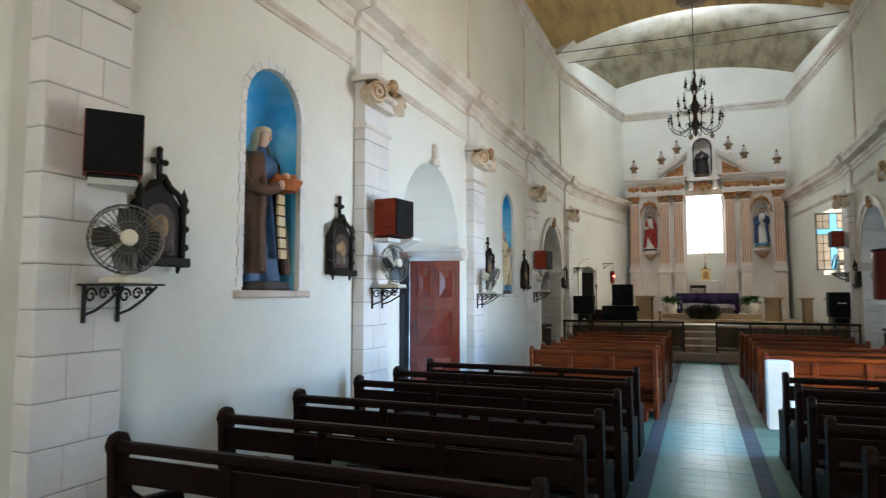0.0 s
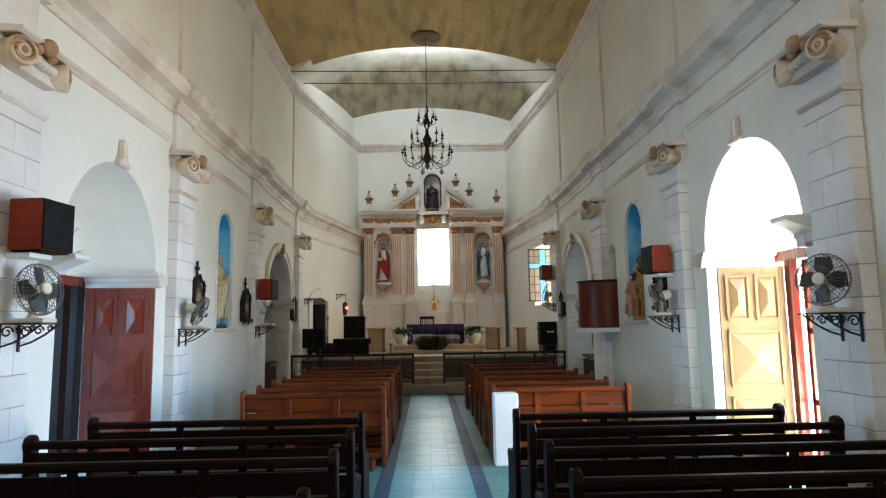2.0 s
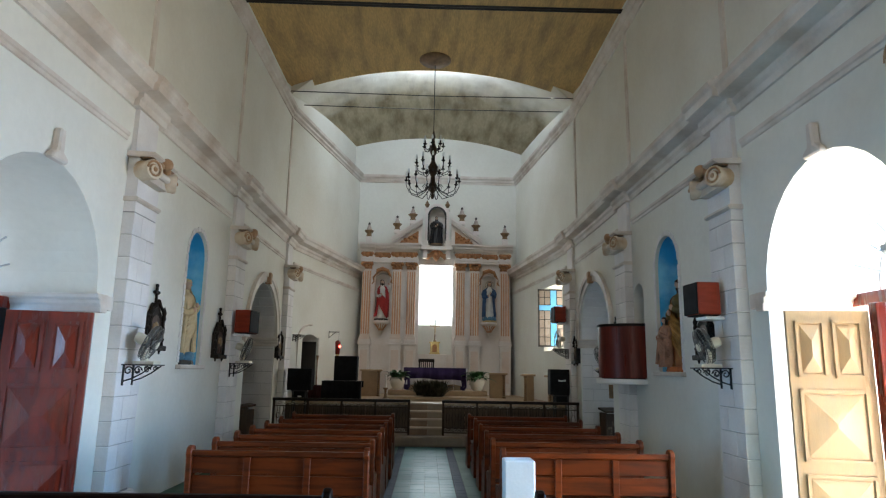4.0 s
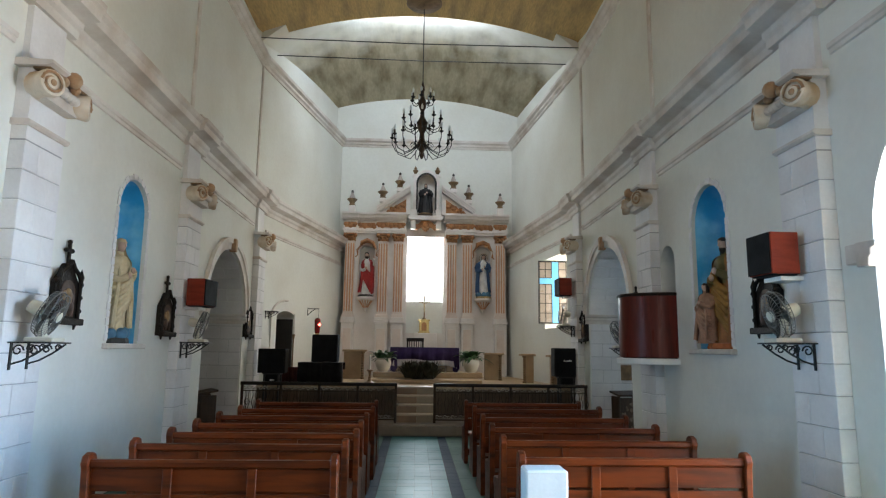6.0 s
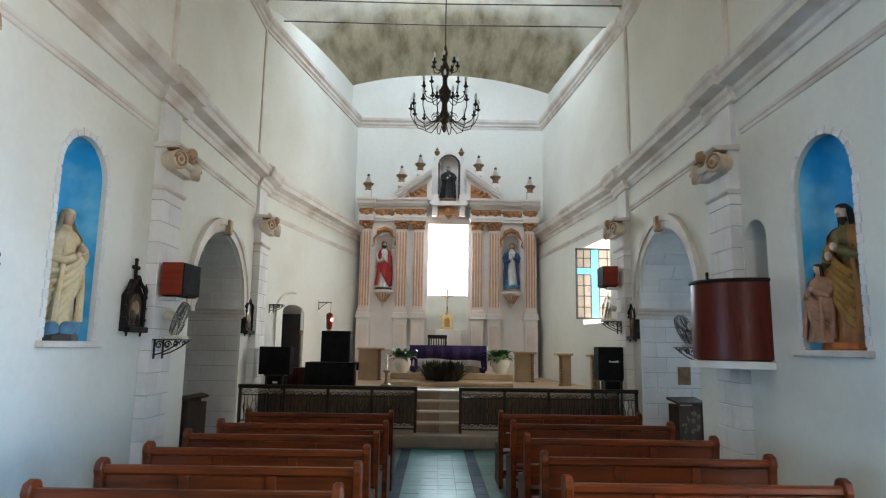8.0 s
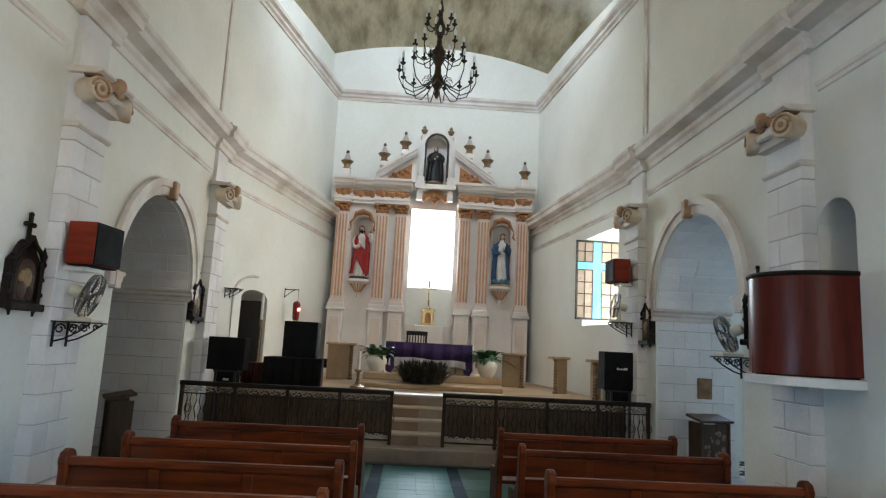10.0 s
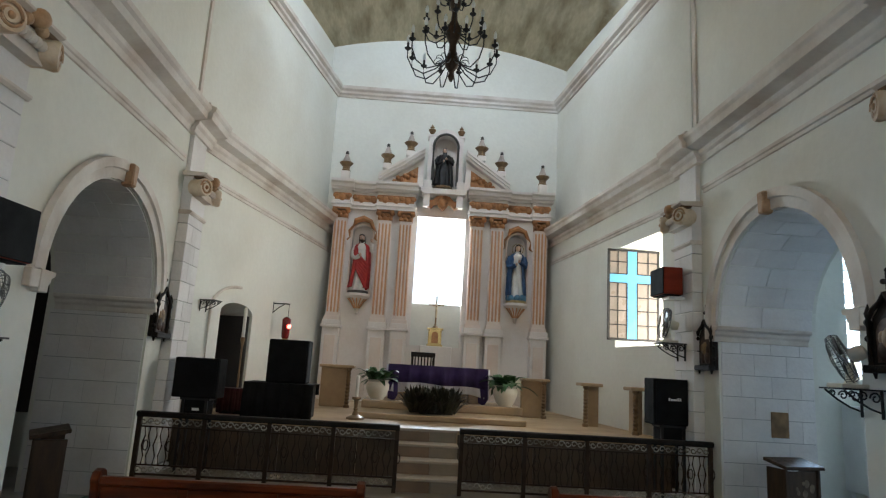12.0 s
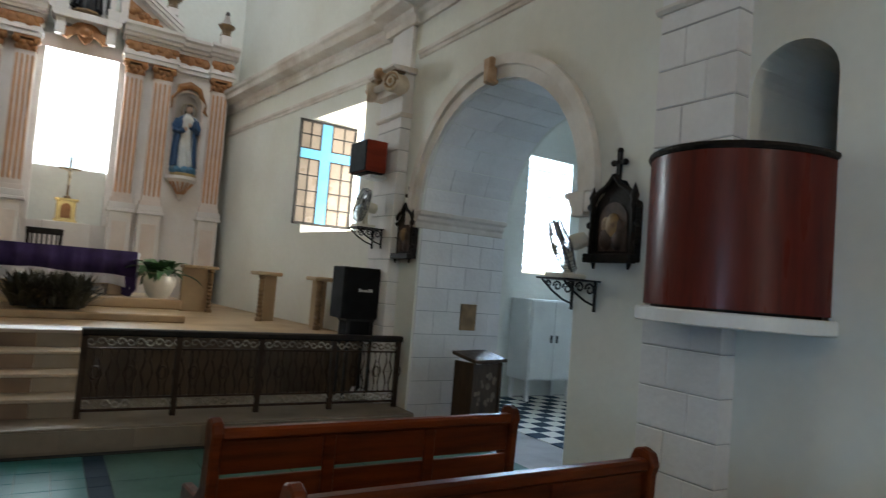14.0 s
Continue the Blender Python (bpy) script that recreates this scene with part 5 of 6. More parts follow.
box(bm, -0.022, 0.022, -0.012, 0.012, 0.1, 0.86), box(bm, -0.20, 0.20, -0.011, 0.011, 0.60, 0.64)
part("cross", bm, TWIST, cru)
bm = B()
tube(bm, [(0, -0.03, 0.28), (0.01, -0.035, 0.42), (0, -0.03, 0.56)], lambda t: 0.02 + 0.014 * t, 8)
ball(bm, (0, -0.04, 0.62), 0.03)
tube(bm, [(-0.17, -0.02, 0.63), (0, -0.035, 0.55), (0.17, -0.02, 0.63)], 0.011, 6)
part("corpus", bm, IVORY, cru, smooth=True)

# ---- altar and what stands round it ----
bm = B()
box(bm, -1.0, 1.45, 18.0, 20.5, SF, 0.99)
tagged(part("altar_dais", bm, MARBLE, bevel=0.012), "low beige marble platform under the altar", "platform")
bm = B()
box(bm, -0.98, 1.56, 18.95, 20.35, 0.992, 1.115)
tagged(part("altar_step", bm, MARBLE, bevel=0.012), "second beige marble step carrying the altar", "platform")
altar = thing("altar", "beige marble altar table under cloths", "altar", M=pose(0.21, 19.6, 0.99))
bm = B()
box(bm, -0.80, 0.80, -0.28, 0.28, 0.62, 0.68)
part("top", bm, MARBLE, altar, bevel=0.01)
for x in (-0.62, 0.62):
    bm = B()
    box(bm, x - 0.10, x + 0.10, -0.22, 0.22, 0.125, 0.62)
    part("support", bm, MARBLE, altar, bevel=0.01)
bm = B()
box(bm, -0.5, 0.5, -0.12, 0.12, 0.125, 0.42)
part("middle_block", bm, MARBLE, altar, bevel=0.01)


def cloth(name, mat, x0, x1, y0, y1, zt, drop, label, jag=0.02, slope=0.0):
    """A cloth over a top with a waved hem at front and back."""
    bm = B()
    n = 40
    cols = []
    for i in range(n + 1):
        x = x0 + (x1 - x0) * i / n
        w = 0.012 * math.sin(i * 0.9) + 0.008 * math.sin(i * 2.3 + 1)
        d = drop + jag * math.sin(i * 0.35) + slope * (i / n)
        cols.append([bm.verts.new(p) for p in ((x, y1 + 0.02, zt - 0.15), (x, y1 + 0.006, zt), (x, y0 - 0.006, zt), (x, y0 - 0.02 - w, zt - d * 0.4), (x, y0 - 0.03 - 1.8 * w, zt - d))])
    for a, b in zip(cols, cols[1:]):
        for k in range(4):
            bm.faces.new((a[k], a[k + 1], b[k + 1], b[k]))
    ob = part(name, bm, mat, smooth=True)
    so = ob.modifiers.new("thick", "SOLIDIFY")
    so.thickness = 0.006
    return tagged(ob, label, "cloth")


cloth("altar_cloth", LINEN, -0.64, 1.06, 19.30, 19.90, 1.678, 0.40, "white altar cloth hanging below the purple one", 0.03, 0.05)
cloth("altar_frontal", PURPLE, -0.61, 1.03, 19.285, 19.915, 1.69, 0.27, "deep purple altar frontal laid over the altar", 0.01, 0.05)
for x in (-0.61, 0.86):
    bm = B()
    extrude(bm, [(0, 1.66), (0.16, 1.66), (0.18, 1.2), (0.12, 1.1), (0.02, 1.14)], (x, 19.27, 0), (1, 0, 0), (0, 0, 1), (0, -0.012, 0))
    tagged(part("cloth_end", bm, PURPLE), "dark purple end of the altar cloth", "cloth")


def leaves(bm, centre, n, spread, length, width, rise, seed, arch=0.6):
    rnd = random.Random(seed)
    for k in range(n):
        a = rnd.uniform(0, math.tau)
        el = rnd.uniform(0.2, 1.35)
        L = length * rnd.uniform(0.6, 1.1)
        d = Vector((math.cos(a) * math.cos(el), math.sin(a) * math.cos(el), math.sin(el)))
        side = d.cross(Vector((0, 0, 1))).normalized()
        base = Vector(centre) + Vector((rnd.uniform(-1, 1), rnd.uniform(-1, 1), 0)) * spread
        w = width * rnd.uniform(0.7, 1.2)
        pts = []
        for i in range(6):
            t = i / 5
            p = base + d * L * t + Vector((0, 0, -arch * L * t * t)) + Vector((0, 0, rise * t))
            ww = w * math.sin(math.pi * min(1, 0.12 + 0.88 * t)) * (1 if t < 0.99 else 0.05)
            pts.append((bm.verts.new(p - side * ww), bm.verts.new(p + Vector((0, 0, -0.2 * ww))), bm.verts.new(p + side * ww)))
        for p, q in zip(pts, pts[1:]):
            bm.faces.new((p[0], p[1], q[1], q[0])), bm.faces.new((p[1], p[2], q[2], q[1]))


def potted(x, y, z, r, h, seed):
    root = thing("potted_plant", "broad-leaved green plant in a white urn pot", "plant", "altar plants", M=pose(x, y, z))
    bm = B()
    lathe(bm, [(r * 0.55, 0), (r * 0.6, 0.03), (r * 0.72, h * 0.15), (r * 0.98, h * 0.55), (r, h * 0.75), (r * 0.86, h * 0.88), (r * 0.9, h * 0.95), (r * 1.0, h), (r * 0.9, h), (r * 0.8, h * 0.9)], (0, 0, 0), 20)
    part("pot", bm, CERAMIC, root, smooth=True)
    bm = B()
    lathe(bm, [(r * 0.8, h * 0.86), (r * 0.5, h * 0.92), (0.0, h * 0.93)], (0, 0, 0), 12)
    part("soil", bm, PLINTH, root)
    bm = B()
    leaves(bm, (0, 0, h * 0.9), 40, r * 0.6, 0.50, 0.075, 0.10, seed, 0.75)
    part("leaves", bm, LEAF, root, "glossy green leaves", smooth=True)


potted(1.31, 19.2, 1.115, 0.20, 0.33, 3)
potted(-0.76, 19.2, 1.115, 0.19, 0.31, 8)
bm = B()
leaves(bm, (0.10, 18.42, 1.02), 760, 0.33, 0.36, 0.020, 0.24, 5, 0.55)
tagged(part("flower_arrangement", bm, DARKLEAF, smooth=False), "dark dried foliage arrangement in front of the altar", "plant")
bm = B()
extrude(bm, [(-0.24, 0.99), (0.24, 0.99), (0.3, 1.12), (-0.3, 1.12)], (0.16, 18.3, 0), (1, 0, 0), (0, 0, 1), (0, 0.3, 0))
tagged(part("flower_trough", bm, PLINTH), "dark low trough for the arrangement", "trough")

chair = thing("chair", "dark wooden chair with slatted back behind the altar", "chair", M=pose(-0.02, 20.7, SF))
bm = B()
box(bm, -0.23, 0.23, -0.22, 0.22, 0.43, 0.47)
part("seat", bm, CARVED, chair, bevel=0.006)
for x in (-0.2, 0.2):
    for y in (-0.19, 0.19):
        bm = B()
        box(bm, x - 0.022, x + 0.022, y - 0.022, y + 0.022, 0, 0.43 if y < 0 else 1.02)
        part("leg", bm, CARVED, chair)
bm = B()
box(bm, -0.23, 0.23, 0.17, 0.205, 0.94, 1.03)
part("top_rail", bm, CARVED, chair, bevel=0.006)
for k in range(6):
    bm = B()
    box(bm, -0.16 + 0.06 * k, -0.135 + 0.06 * k, 0.18, 0.198, 0.5, 0.94)
    part("slat", bm, CARVED, chair)


def paschal(x, y, z, h, stand, slim=1.0):
    root = thing("candle_stand", "tall white candle on a dark turned stand", "candle", M=pose(x, y, z))
    bm = B()
    lathe(bm, [(r * slim, q) for r, q in ((0.13, 0), (0.12, 0.03), (0.05, 0.06), (0.025, 0.12), (0.035, stand * 0.5), (0.022, stand * 0.55), (0.03, stand * 0.9), (0.07, stand), (0.06, stand + 0.02))], (0, 0, 0), 12)
    part("stand", bm, TWIST, root, smooth=True)
    bm = B()
    lathe(bm, [(0.024, 0), (0.024, h), (0.014, h + 0.012), (0.004, h + 0.016), (0.004, h + 0.035)], (0, 0, stand + 0.02), 12)
    part("candle", bm, WHITEROBE, root, smooth=True)


paschal(-0.97, 17.75, SF, 0.28, 0.28)
paschal(-2.62, 17.8, SF, 0.40, 1.0, 0.5)


def pedestal(x0, x1, y, depth, zt, post):
    root = thing("marble_pedestal", "beige marble slab pedestal with a brown twisted colonnette", "pedestal", "sanctuary pedestals")
    bm = B()
    box(bm, x0, x1, y, y + depth, SF, zt - 0.05)
    part("slab", bm, MARBLE, root, bevel=0.008)
    bm = B()
    box(bm, min(x0, post - 0.07) - 0.02, max(x1, post + 0.07) + 0.02, y - 0.17, y + depth + 0.02, zt - 0.05, zt)
    part("top", bm, MARBLE, root, bevel=0.01)
    bm = B()
    h = zt - 0.05 - SF
    prof = [(0.05, 0), (0.05, 0.04), (0.03, 0.06)] + [(0.030 + 0.014 * math.sin(i * 1.6) ** 2, 0.06 + (h - 0.12) * i / 18) for i in range(19)] + [(0.03, h - 0.05), (0.05, h - 0.03), (0.05, h)]
    lathe(bm, prof, (post, y - 0.09, SF), 10)
    part("colonnette", bm, TWIST, root, "brown turned colonnette", smooth=True)


pedestal(1.72, 2.10, 20.0, 0.12, 1.58, 2.10)
pedestal(2.55, 2.73, 18.8, 0.16, 1.57, 2.50)
pedestal(2.92, 3.06, 17.8, 0.16, 1.56, 2.93)
pedestal(-1.78, -1.30, 20.0, 0.12, 1.62, -1.30)

# ---- loudspeakers, stands and cloths in the sanctuary ----


def amp(x0, x1, y, z0, z1, label, badge, stand):
    root = thing("loudspeaker", label, "loudspeaker")
    bm = B()
    box(bm, x0, x1, y, y + 0.32, z0, z1)
    part("cabinet", bm, BLACK, root, bevel=0.012)
    bm = B()
    box(bm, x0 + 0.03, x1 - 0.03, y - 0.006, y, z0 + 0.03, z1 - 0.03)
    part("grille", bm, BLACK, root)
    if badge:
        bm = B()
        xc, zc = (x0 + x1) / 2, z0 + (z1 - z0) * 0.55
        for k in range(6):
            box(bm, xc - 0.08 + 0.027 * k, xc - 0.06 + 0.027 * k, y - 0.012, y - 0.006, zc - 0.012, zc + (0.022 if k in (0, 4, 5) else 0.01))
        part("badge", bm, WHITE, root, "small white badge")
    if stand:
        xc = (x0 + x1) / 2
        bm = B()
        box(bm, xc - 0.17, xc + 0.17, y + 0.05, y + 0.3, z0 - 0.03, z0)
        part("stand_plate", bm, IRON, root)
        for dx in (-0.15, 0.12):
            for dy in (0.05, 0.27):
                bm = B()
                box(bm, xc + dx, xc + dx + 0.03, y + dy, y + dy + 0.03, stand, z0 - 0.03)
                part("stand_leg", bm, IRON, root)
        bm = B()
        box(bm, xc - 0.14, xc + 0.14, y + 0.09, y + 0.26, z0 - 0.20, z0 - 0.03)
        amplifier = part("amplifier", bm, BLACK, root)
        if not badge:
            bm = B()
            box(bm, xc - 0.03, xc + 0.05, y + 0.082, y + 0.09, z0 - 0.15, z0 - 0.12)
            part("display", bm, WHITE, amplifier, "small white display")
    return root


amp(-3.02, -2.50, 16.45, 1.16, 1.62, "black loudspeaker on a dark metal stand", False, 0.30)
amp(2.70, 3.22, 16.45, 1.15, 1.70, "black loudspeaker with a small white badge", True, 0.30)
amp(-2.15, -1.62, 17.35, 1.36, 1.92, "large black loudspeaker above a dark draped table", False, 0)
cloth("table_drape", BLACK, -2.40, -1.50, 17.25, 17.8, 1.35, 0.44, "black cloth draped over a low table", 0.03)
bm = B()
box(bm, -2.36, -1.54, 17.28, 17.78, SF, 1.34)
tagged(part("low_table", bm, CARVED, bevel=0.01), "dark low table under a black cloth", "table")
cloth("red_cloth", DARKRED, -2.78, -2.42, 17.5, 17.8, 1.24, 0.3, "dark red cloth over a seat", 0.02)
bm = B()
box(bm, -2.76, -2.44, 17.53, 17.79, SF, 1.23)
tagged(part("stool", bm, CARVED, bevel=0.01), "low seat under a dark red cloth", "stool")
# ---- communion rail ----


def rail(x0, x1):
    root = thing("communion_rail", "dark iron communion rail with wooden top and scroll band", "railing", "communion rails")
    y, z0, z1 = 16.05, 0.30, 1.02
    bm = B()
    extrude(bm, [(-0.05, z1 - 0.045), (-0.035, z1 - 0.06), (0.035, z1 - 0.06), (0.05, z1 - 0.045), (0.05, z1 - 0.012), (0.035, z1), (-0.035, z1), (-0.05, z1 - 0.012)], (x0, y, 0), (0, 1, 0), (0, 0, 1), (x1 - x0, 0, 0))
    part("top_rail", bm, CARVED, root)
    for a, b in ((z0 + 0.05, z0 + 0.07), (z0 + 0.15, z0 + 0.165), (z1 - 0.17, z1 - 0.155)):
        bm = B()
        box(bm, x0, x1, y - 0.010, y + 0.010, a, b)
        part("flat_bar", bm, RAILBROWN, root)
    n = max(2, round((x1 - x0) / 0.72))
    for k in range(n + 1):
        bm = B()
        x = x0 + 0.025 + (x1 - x0 - 0.05) * k / n
        box(bm, x - 0.022, x + 0.022, y - 0.022, y + 0.022, z0, z1 - 0.05)
        part("post", bm, RAILBROWN, root)
    m = int((x1 - x0) / 0.062)
    for k in range(m):
        bm = B()
        x = x0 + (x1 - x0) * (k + 0.5) / m
        e = 1 if k % 2 else -1
        tube(bm, [(x, y, z0 + 0.16), (x + e * 0.014, y, z0 + 0.25), (x - e * 0.014, y, z0 + 0.36), (x + e * 0.014, y, z0 + 0.46), (x, y, z1 - 0.165)], 0.008, 5)
        part("baluster", bm, RAILBROWN, root)
        if k % 4 == 1:
            bm = B()
            tube(bm, [(x + 0.028 + 0.026 * math.cos(a), y, z0 + 0.36 + 0.055 * math.sin(a)) for a in [math.tau * i / 10 for i in range(10)]], 0.006, 5, closed=True)
            part("ring", bm, RAILBROWN, root)
    for zc, flip in ((z1 - 0.108, 1), (z0 + 0.11, -1)):
        bm = B()
        x, k = x0 + 0.07, 0
        while x < x1 - 0.06:
            e = 1 if k % 2 else -1
            pts = [(x + 0.036 * math.cos(a) * (1 - a / 9), y - 0.004, zc + e * flip * 0.036 * math.sin(a) * (1 - a / 9)) for a in [i * 0.6 for i in range(11)]]
            tube(bm, pts, 0.0075, 5)
            x, k = x + 0.072, k + 1
        tagged(part("scroll_band", bm, BANDWHITE, root, "worn pale scroll band"), kind="stuff")


rail(-3.2, -0.335)
rail(0.335, 3.22)

# ---- chandelier ----
CY = 17.15
chand = thing("chandelier", "black wrought-iron three-tier chandelier with candle lamps", "chandelier", M=pose(0.04, CY, 0.2))
bm = B()
tube(bm, [(0, 0, 7.0), (0, 0, 9.05)], 0.011, 6)
part("hanging_rod", bm, IRON, chand)
bm = B()
lathe(bm, [(0.02, 5.48), (0.05, 5.55), (0.03, 5.62), (0.09, 5.70), (0.11, 5.80), (0.06, 5.92), (0.05, 6.05), (0.10, 6.15), (0.12, 6.28), (0.05, 6.42), (0.04, 6.55), (0.08, 6.65), (0.09, 6.75), (0.04, 6.88), (0.03, 7.0), (0.05, 7.05), (0.02, 7.2), (0.0, 7.28)], (0, 0, 0), 14)
part("stem", bm, BRONZE, chand, "dark bronze turned stem", smooth=True)
LAMP = material("candle_sleeve", (0.30, 0.27, 0.22), 0.5, vary=0.1)
GLASSCUP = material("clear_lamp_glass", (0.75, 0.78, 0.78), 0.12, vary=0.02, bump=0)
for rad, z, cnt, drop, off in ((0.64, 5.93, 14, 0.36, 0.0), (0.42, 6.34, 10, 0.24, 0.3), (0.24, 6.82, 7, 0.14, 0.1)):
    for k in range(cnt):
        a = math.tau * k / cnt + off
        Mk = Matrix.Rotation(a, 4, "Z")
        bm = B()
        tube(bm, [(0.05, 0, z - 0.10), (rad * 0.35, 0, z - drop * 0.75), (rad * 0.62, 0, z - drop), (rad * 0.88, 0, z - drop * 0.8), (rad, 0, z - drop * 0.35), (rad, 0, z - 0.02)], 0.0095, 6, Mk)
        if cnt > 7:
            tube(bm, [(rad * 0.30 + 0.06 * math.cos(q), 0, z - drop * 0.45 + 0.06 * math.sin(q)) for q in [i * 0.55 for i in range(10)]], 0.006, 5, Mk)
        arm = part("arm", bm, IRON, chand)
        bm = B()
        lathe(bm, [(0.008, -0.03), (0.045, 0.0), (0.05, 0.012), (0.018, 0.016), (0.018, 0.09), (0.012, 0.10)], (rad, 0, z), 10, Mk)
        part("candle_cup", bm, IRON, arm, smooth=True)
        bm = B()
        lathe(bm, [(0.014, 0.10), (0.026, 0.125), (0.027, 0.17), (0.012, 0.215), (0.0, 0.225)], (rad, 0, z), 8, Mk)
        part("bulb", bm, GLASSCUP, arm, "clear unlit bulb", smooth=True)
bm = B()
lathe(bm, [(0.40, 0.06), (0.40, 0.0), (0.34, -0.05), (0.22, -0.06), (0.16, -0.10), (0.05, -0.12), (0.0, -0.13)], (0.04, CY, 9.27), 24)
structure(part("ceiling_rose", bm, TWIST, smooth=True), "brown round ceiling rose", "ceiling rose")

# ---- wall fittings in the nave ----


def shelf_bracket(root, plate=0.32):
    """Local: wall at x = 0, out along +x."""
    bm = B()
    box(bm, 0, plate, -0.15, 0.15, -0.012, 0.0)
    part("shelf", bm, IRON, root)
    for y in (-0.11, 0.11):
        bm = B()
        tube(bm, [(0.01, y, 0), (0.01, y, -0.215)], 0.012, 6)
        tube(bm, [(0.02, y, -0.17), (0.10, y, -0.145), (0.20, y, -0.09), (0.30, y, -0.015)], 0.008, 6)
        for cx, cz, r in ((0.06, -0.065, 0.046), (0.155, -0.055, 0.038), (0.24, -0.042, 0.026)):
            tube(bm, [(cx + r * (1 - q / 11) * math.cos(q), y, cz + r * (1 - q / 11) * math.sin(q)) for q in [i * 0.6 for i in range(14)]], 0.007, 5)
        part("scroll_bracket", bm, IRON, root, "black scrolled iron bracket")


def fan(x, y, z, face, turn, tilt=8):
    """A pedestal-less fan on a wall shelf. face: the shelf's heading in degrees; turn: the head's."""
    root = thing("wall_fan", "cream electric fan on a black scrolled iron shelf", "fan", "wall fans", M=pose(x, y, z, 0, 0, face))
    shelf_bracket(root)
    bm = B()
    box(bm, 0.08, 0.30, -0.09, 0.09, 0.0, 0.035)
    lathe(bm, [(0.05, 0.03), (0.034, 0.06), (0.03, 0.14), (0.04, 0.19)], (0.17, 0, 0), 10)
    part("base", bm, CREAM, root, bevel=0.006)
    H = Matrix.Translation((0.17, 0, 0.24)) @ Matrix.Scale(0.9, 4) @ Matrix.Rotation(radians(turn - face), 4, "Z") @ Matrix.Rotation(radians(90 - tilt), 4, "Y")
    # head: local +z is where it blows
    bm = B()
    lathe(bm, [(0.02, -0.14), (0.055, -0.13), (0.065, -0.08), (0.062, -0.02), (0.03, 0.0)], (0, 0, 0), 14, H)
    part("motor", bm, CREAM, root, smooth=True)
    bm = B()
    for r, q in ((0.215, 0.055), (0.20, 0.10), (0.20, 0.01), (0.10, 0.125), (0.10, -0.005)):
        tube(bm, [(r * math.cos(math.tau * i / 24), r * math.sin(math.tau * i / 24), q) for i in range(24)], 0.005 if r > 0.21 else 0.003, 5, H, closed=True)
    for k in range(36):
        a = math.tau * k / 36
        c, s = math.cos(a), math.sin(a)
        tube(bm, [(0.05 * c, 0.05 * s, 0.13), (0.14 * c, 0.14 * s, 0.12), (0.20 * c, 0.20 * s, 0.095), (0.215 * c, 0.215 * s, 0.055), (0.20 * c, 0.20 * s, 0.01), (0.06 * c, 0.06 * s, -0.01)], 0.0022, 4, H)
    tagged(part("cage", bm, CAGE, root, "grey wire cage"), kind="stuff")
    for k in range(4):
        a = math.tau * k / 4
        bm = B()
        R4 = H @ Matrix.Rotation(a, 4, "Z")
        v = [(0.03, -0.02, 0.03), (0.10, -0.08, 0.035), (0.185, -0.06, 0.03), (0.19, 0.05, 0.065), (0.10, 0.06, 0.075), (0.03, 0.02, 0.06)]
        top = [bm.verts.new(R4 @ Vector(p)) for p in v]
        bot = [bm.verts.new(R4 @ (Vector(p) - Vector((0, 0, 0.004)))) for p in v]
        bm.faces.new(top), bm.faces.new(list(reversed(bot)))
        for i in range(6):
            bm.faces.new((top[i], bot[i], bot[(i + 1) % 6], top[(i + 1) % 6]))
        part("blade", bm, SMOKE, root, "smoky dark blade")
    bm = B()
    lathe(bm, [(0.0, 0.145), (0.035, 0.14), (0.05, 0.13), (0.05, 0.11)], (0, 0, 0), 14, H)
    part("hub_badge", bm, CREAM, root, "cream hub disc")


CAGE = material("grey_fan_wire", (0.15, 0.15, 0.14), 0.4, 0.2, vary=0.1)
SMOKE = material("smoky_blade_plastic", (0.03, 0.03, 0.03), 0.3, vary=0.1)


def wall_speaker(x, y, z, face, w=0.40, h=0.38, d=0.28):
    """Local: back at x = 0, front towards +x."""
    root = thing("wall_speaker", "black-fronted loudspeaker with red wood sides", "loudspeaker", "wall loudspeakers", M=pose(x, y, z, 0, 0, face))
    bm = B()
    box(bm, 0.06, 0.06 + d, -w / 2, w / 2, 0, h)
    part("cabinet", bm, SPKRED, root, bevel=0.006)
    bm = B()
    box(bm, 0.06 + d, 0.075 + d, -w / 2 + 0.004, w / 2 - 0.004, 0.004, h - 0.004)
    box(bm, 0.07, 0.06 + d - 0.01, -w / 2 + 0.02, w / 2 - 0.02, -0.012, 0.0)
    part("grille", bm, BLACK, root, "black cloth grille", bevel=0.004)
    bm = B()
    box(bm, -0.08, 0.07, -0.03, 0.03, h * 0.3, h * 0.6)
    box(bm, -0.08, 0.2, -0.12, 0.12, -0.05, -0.015)
    part("mount", bm, WHITE, root)


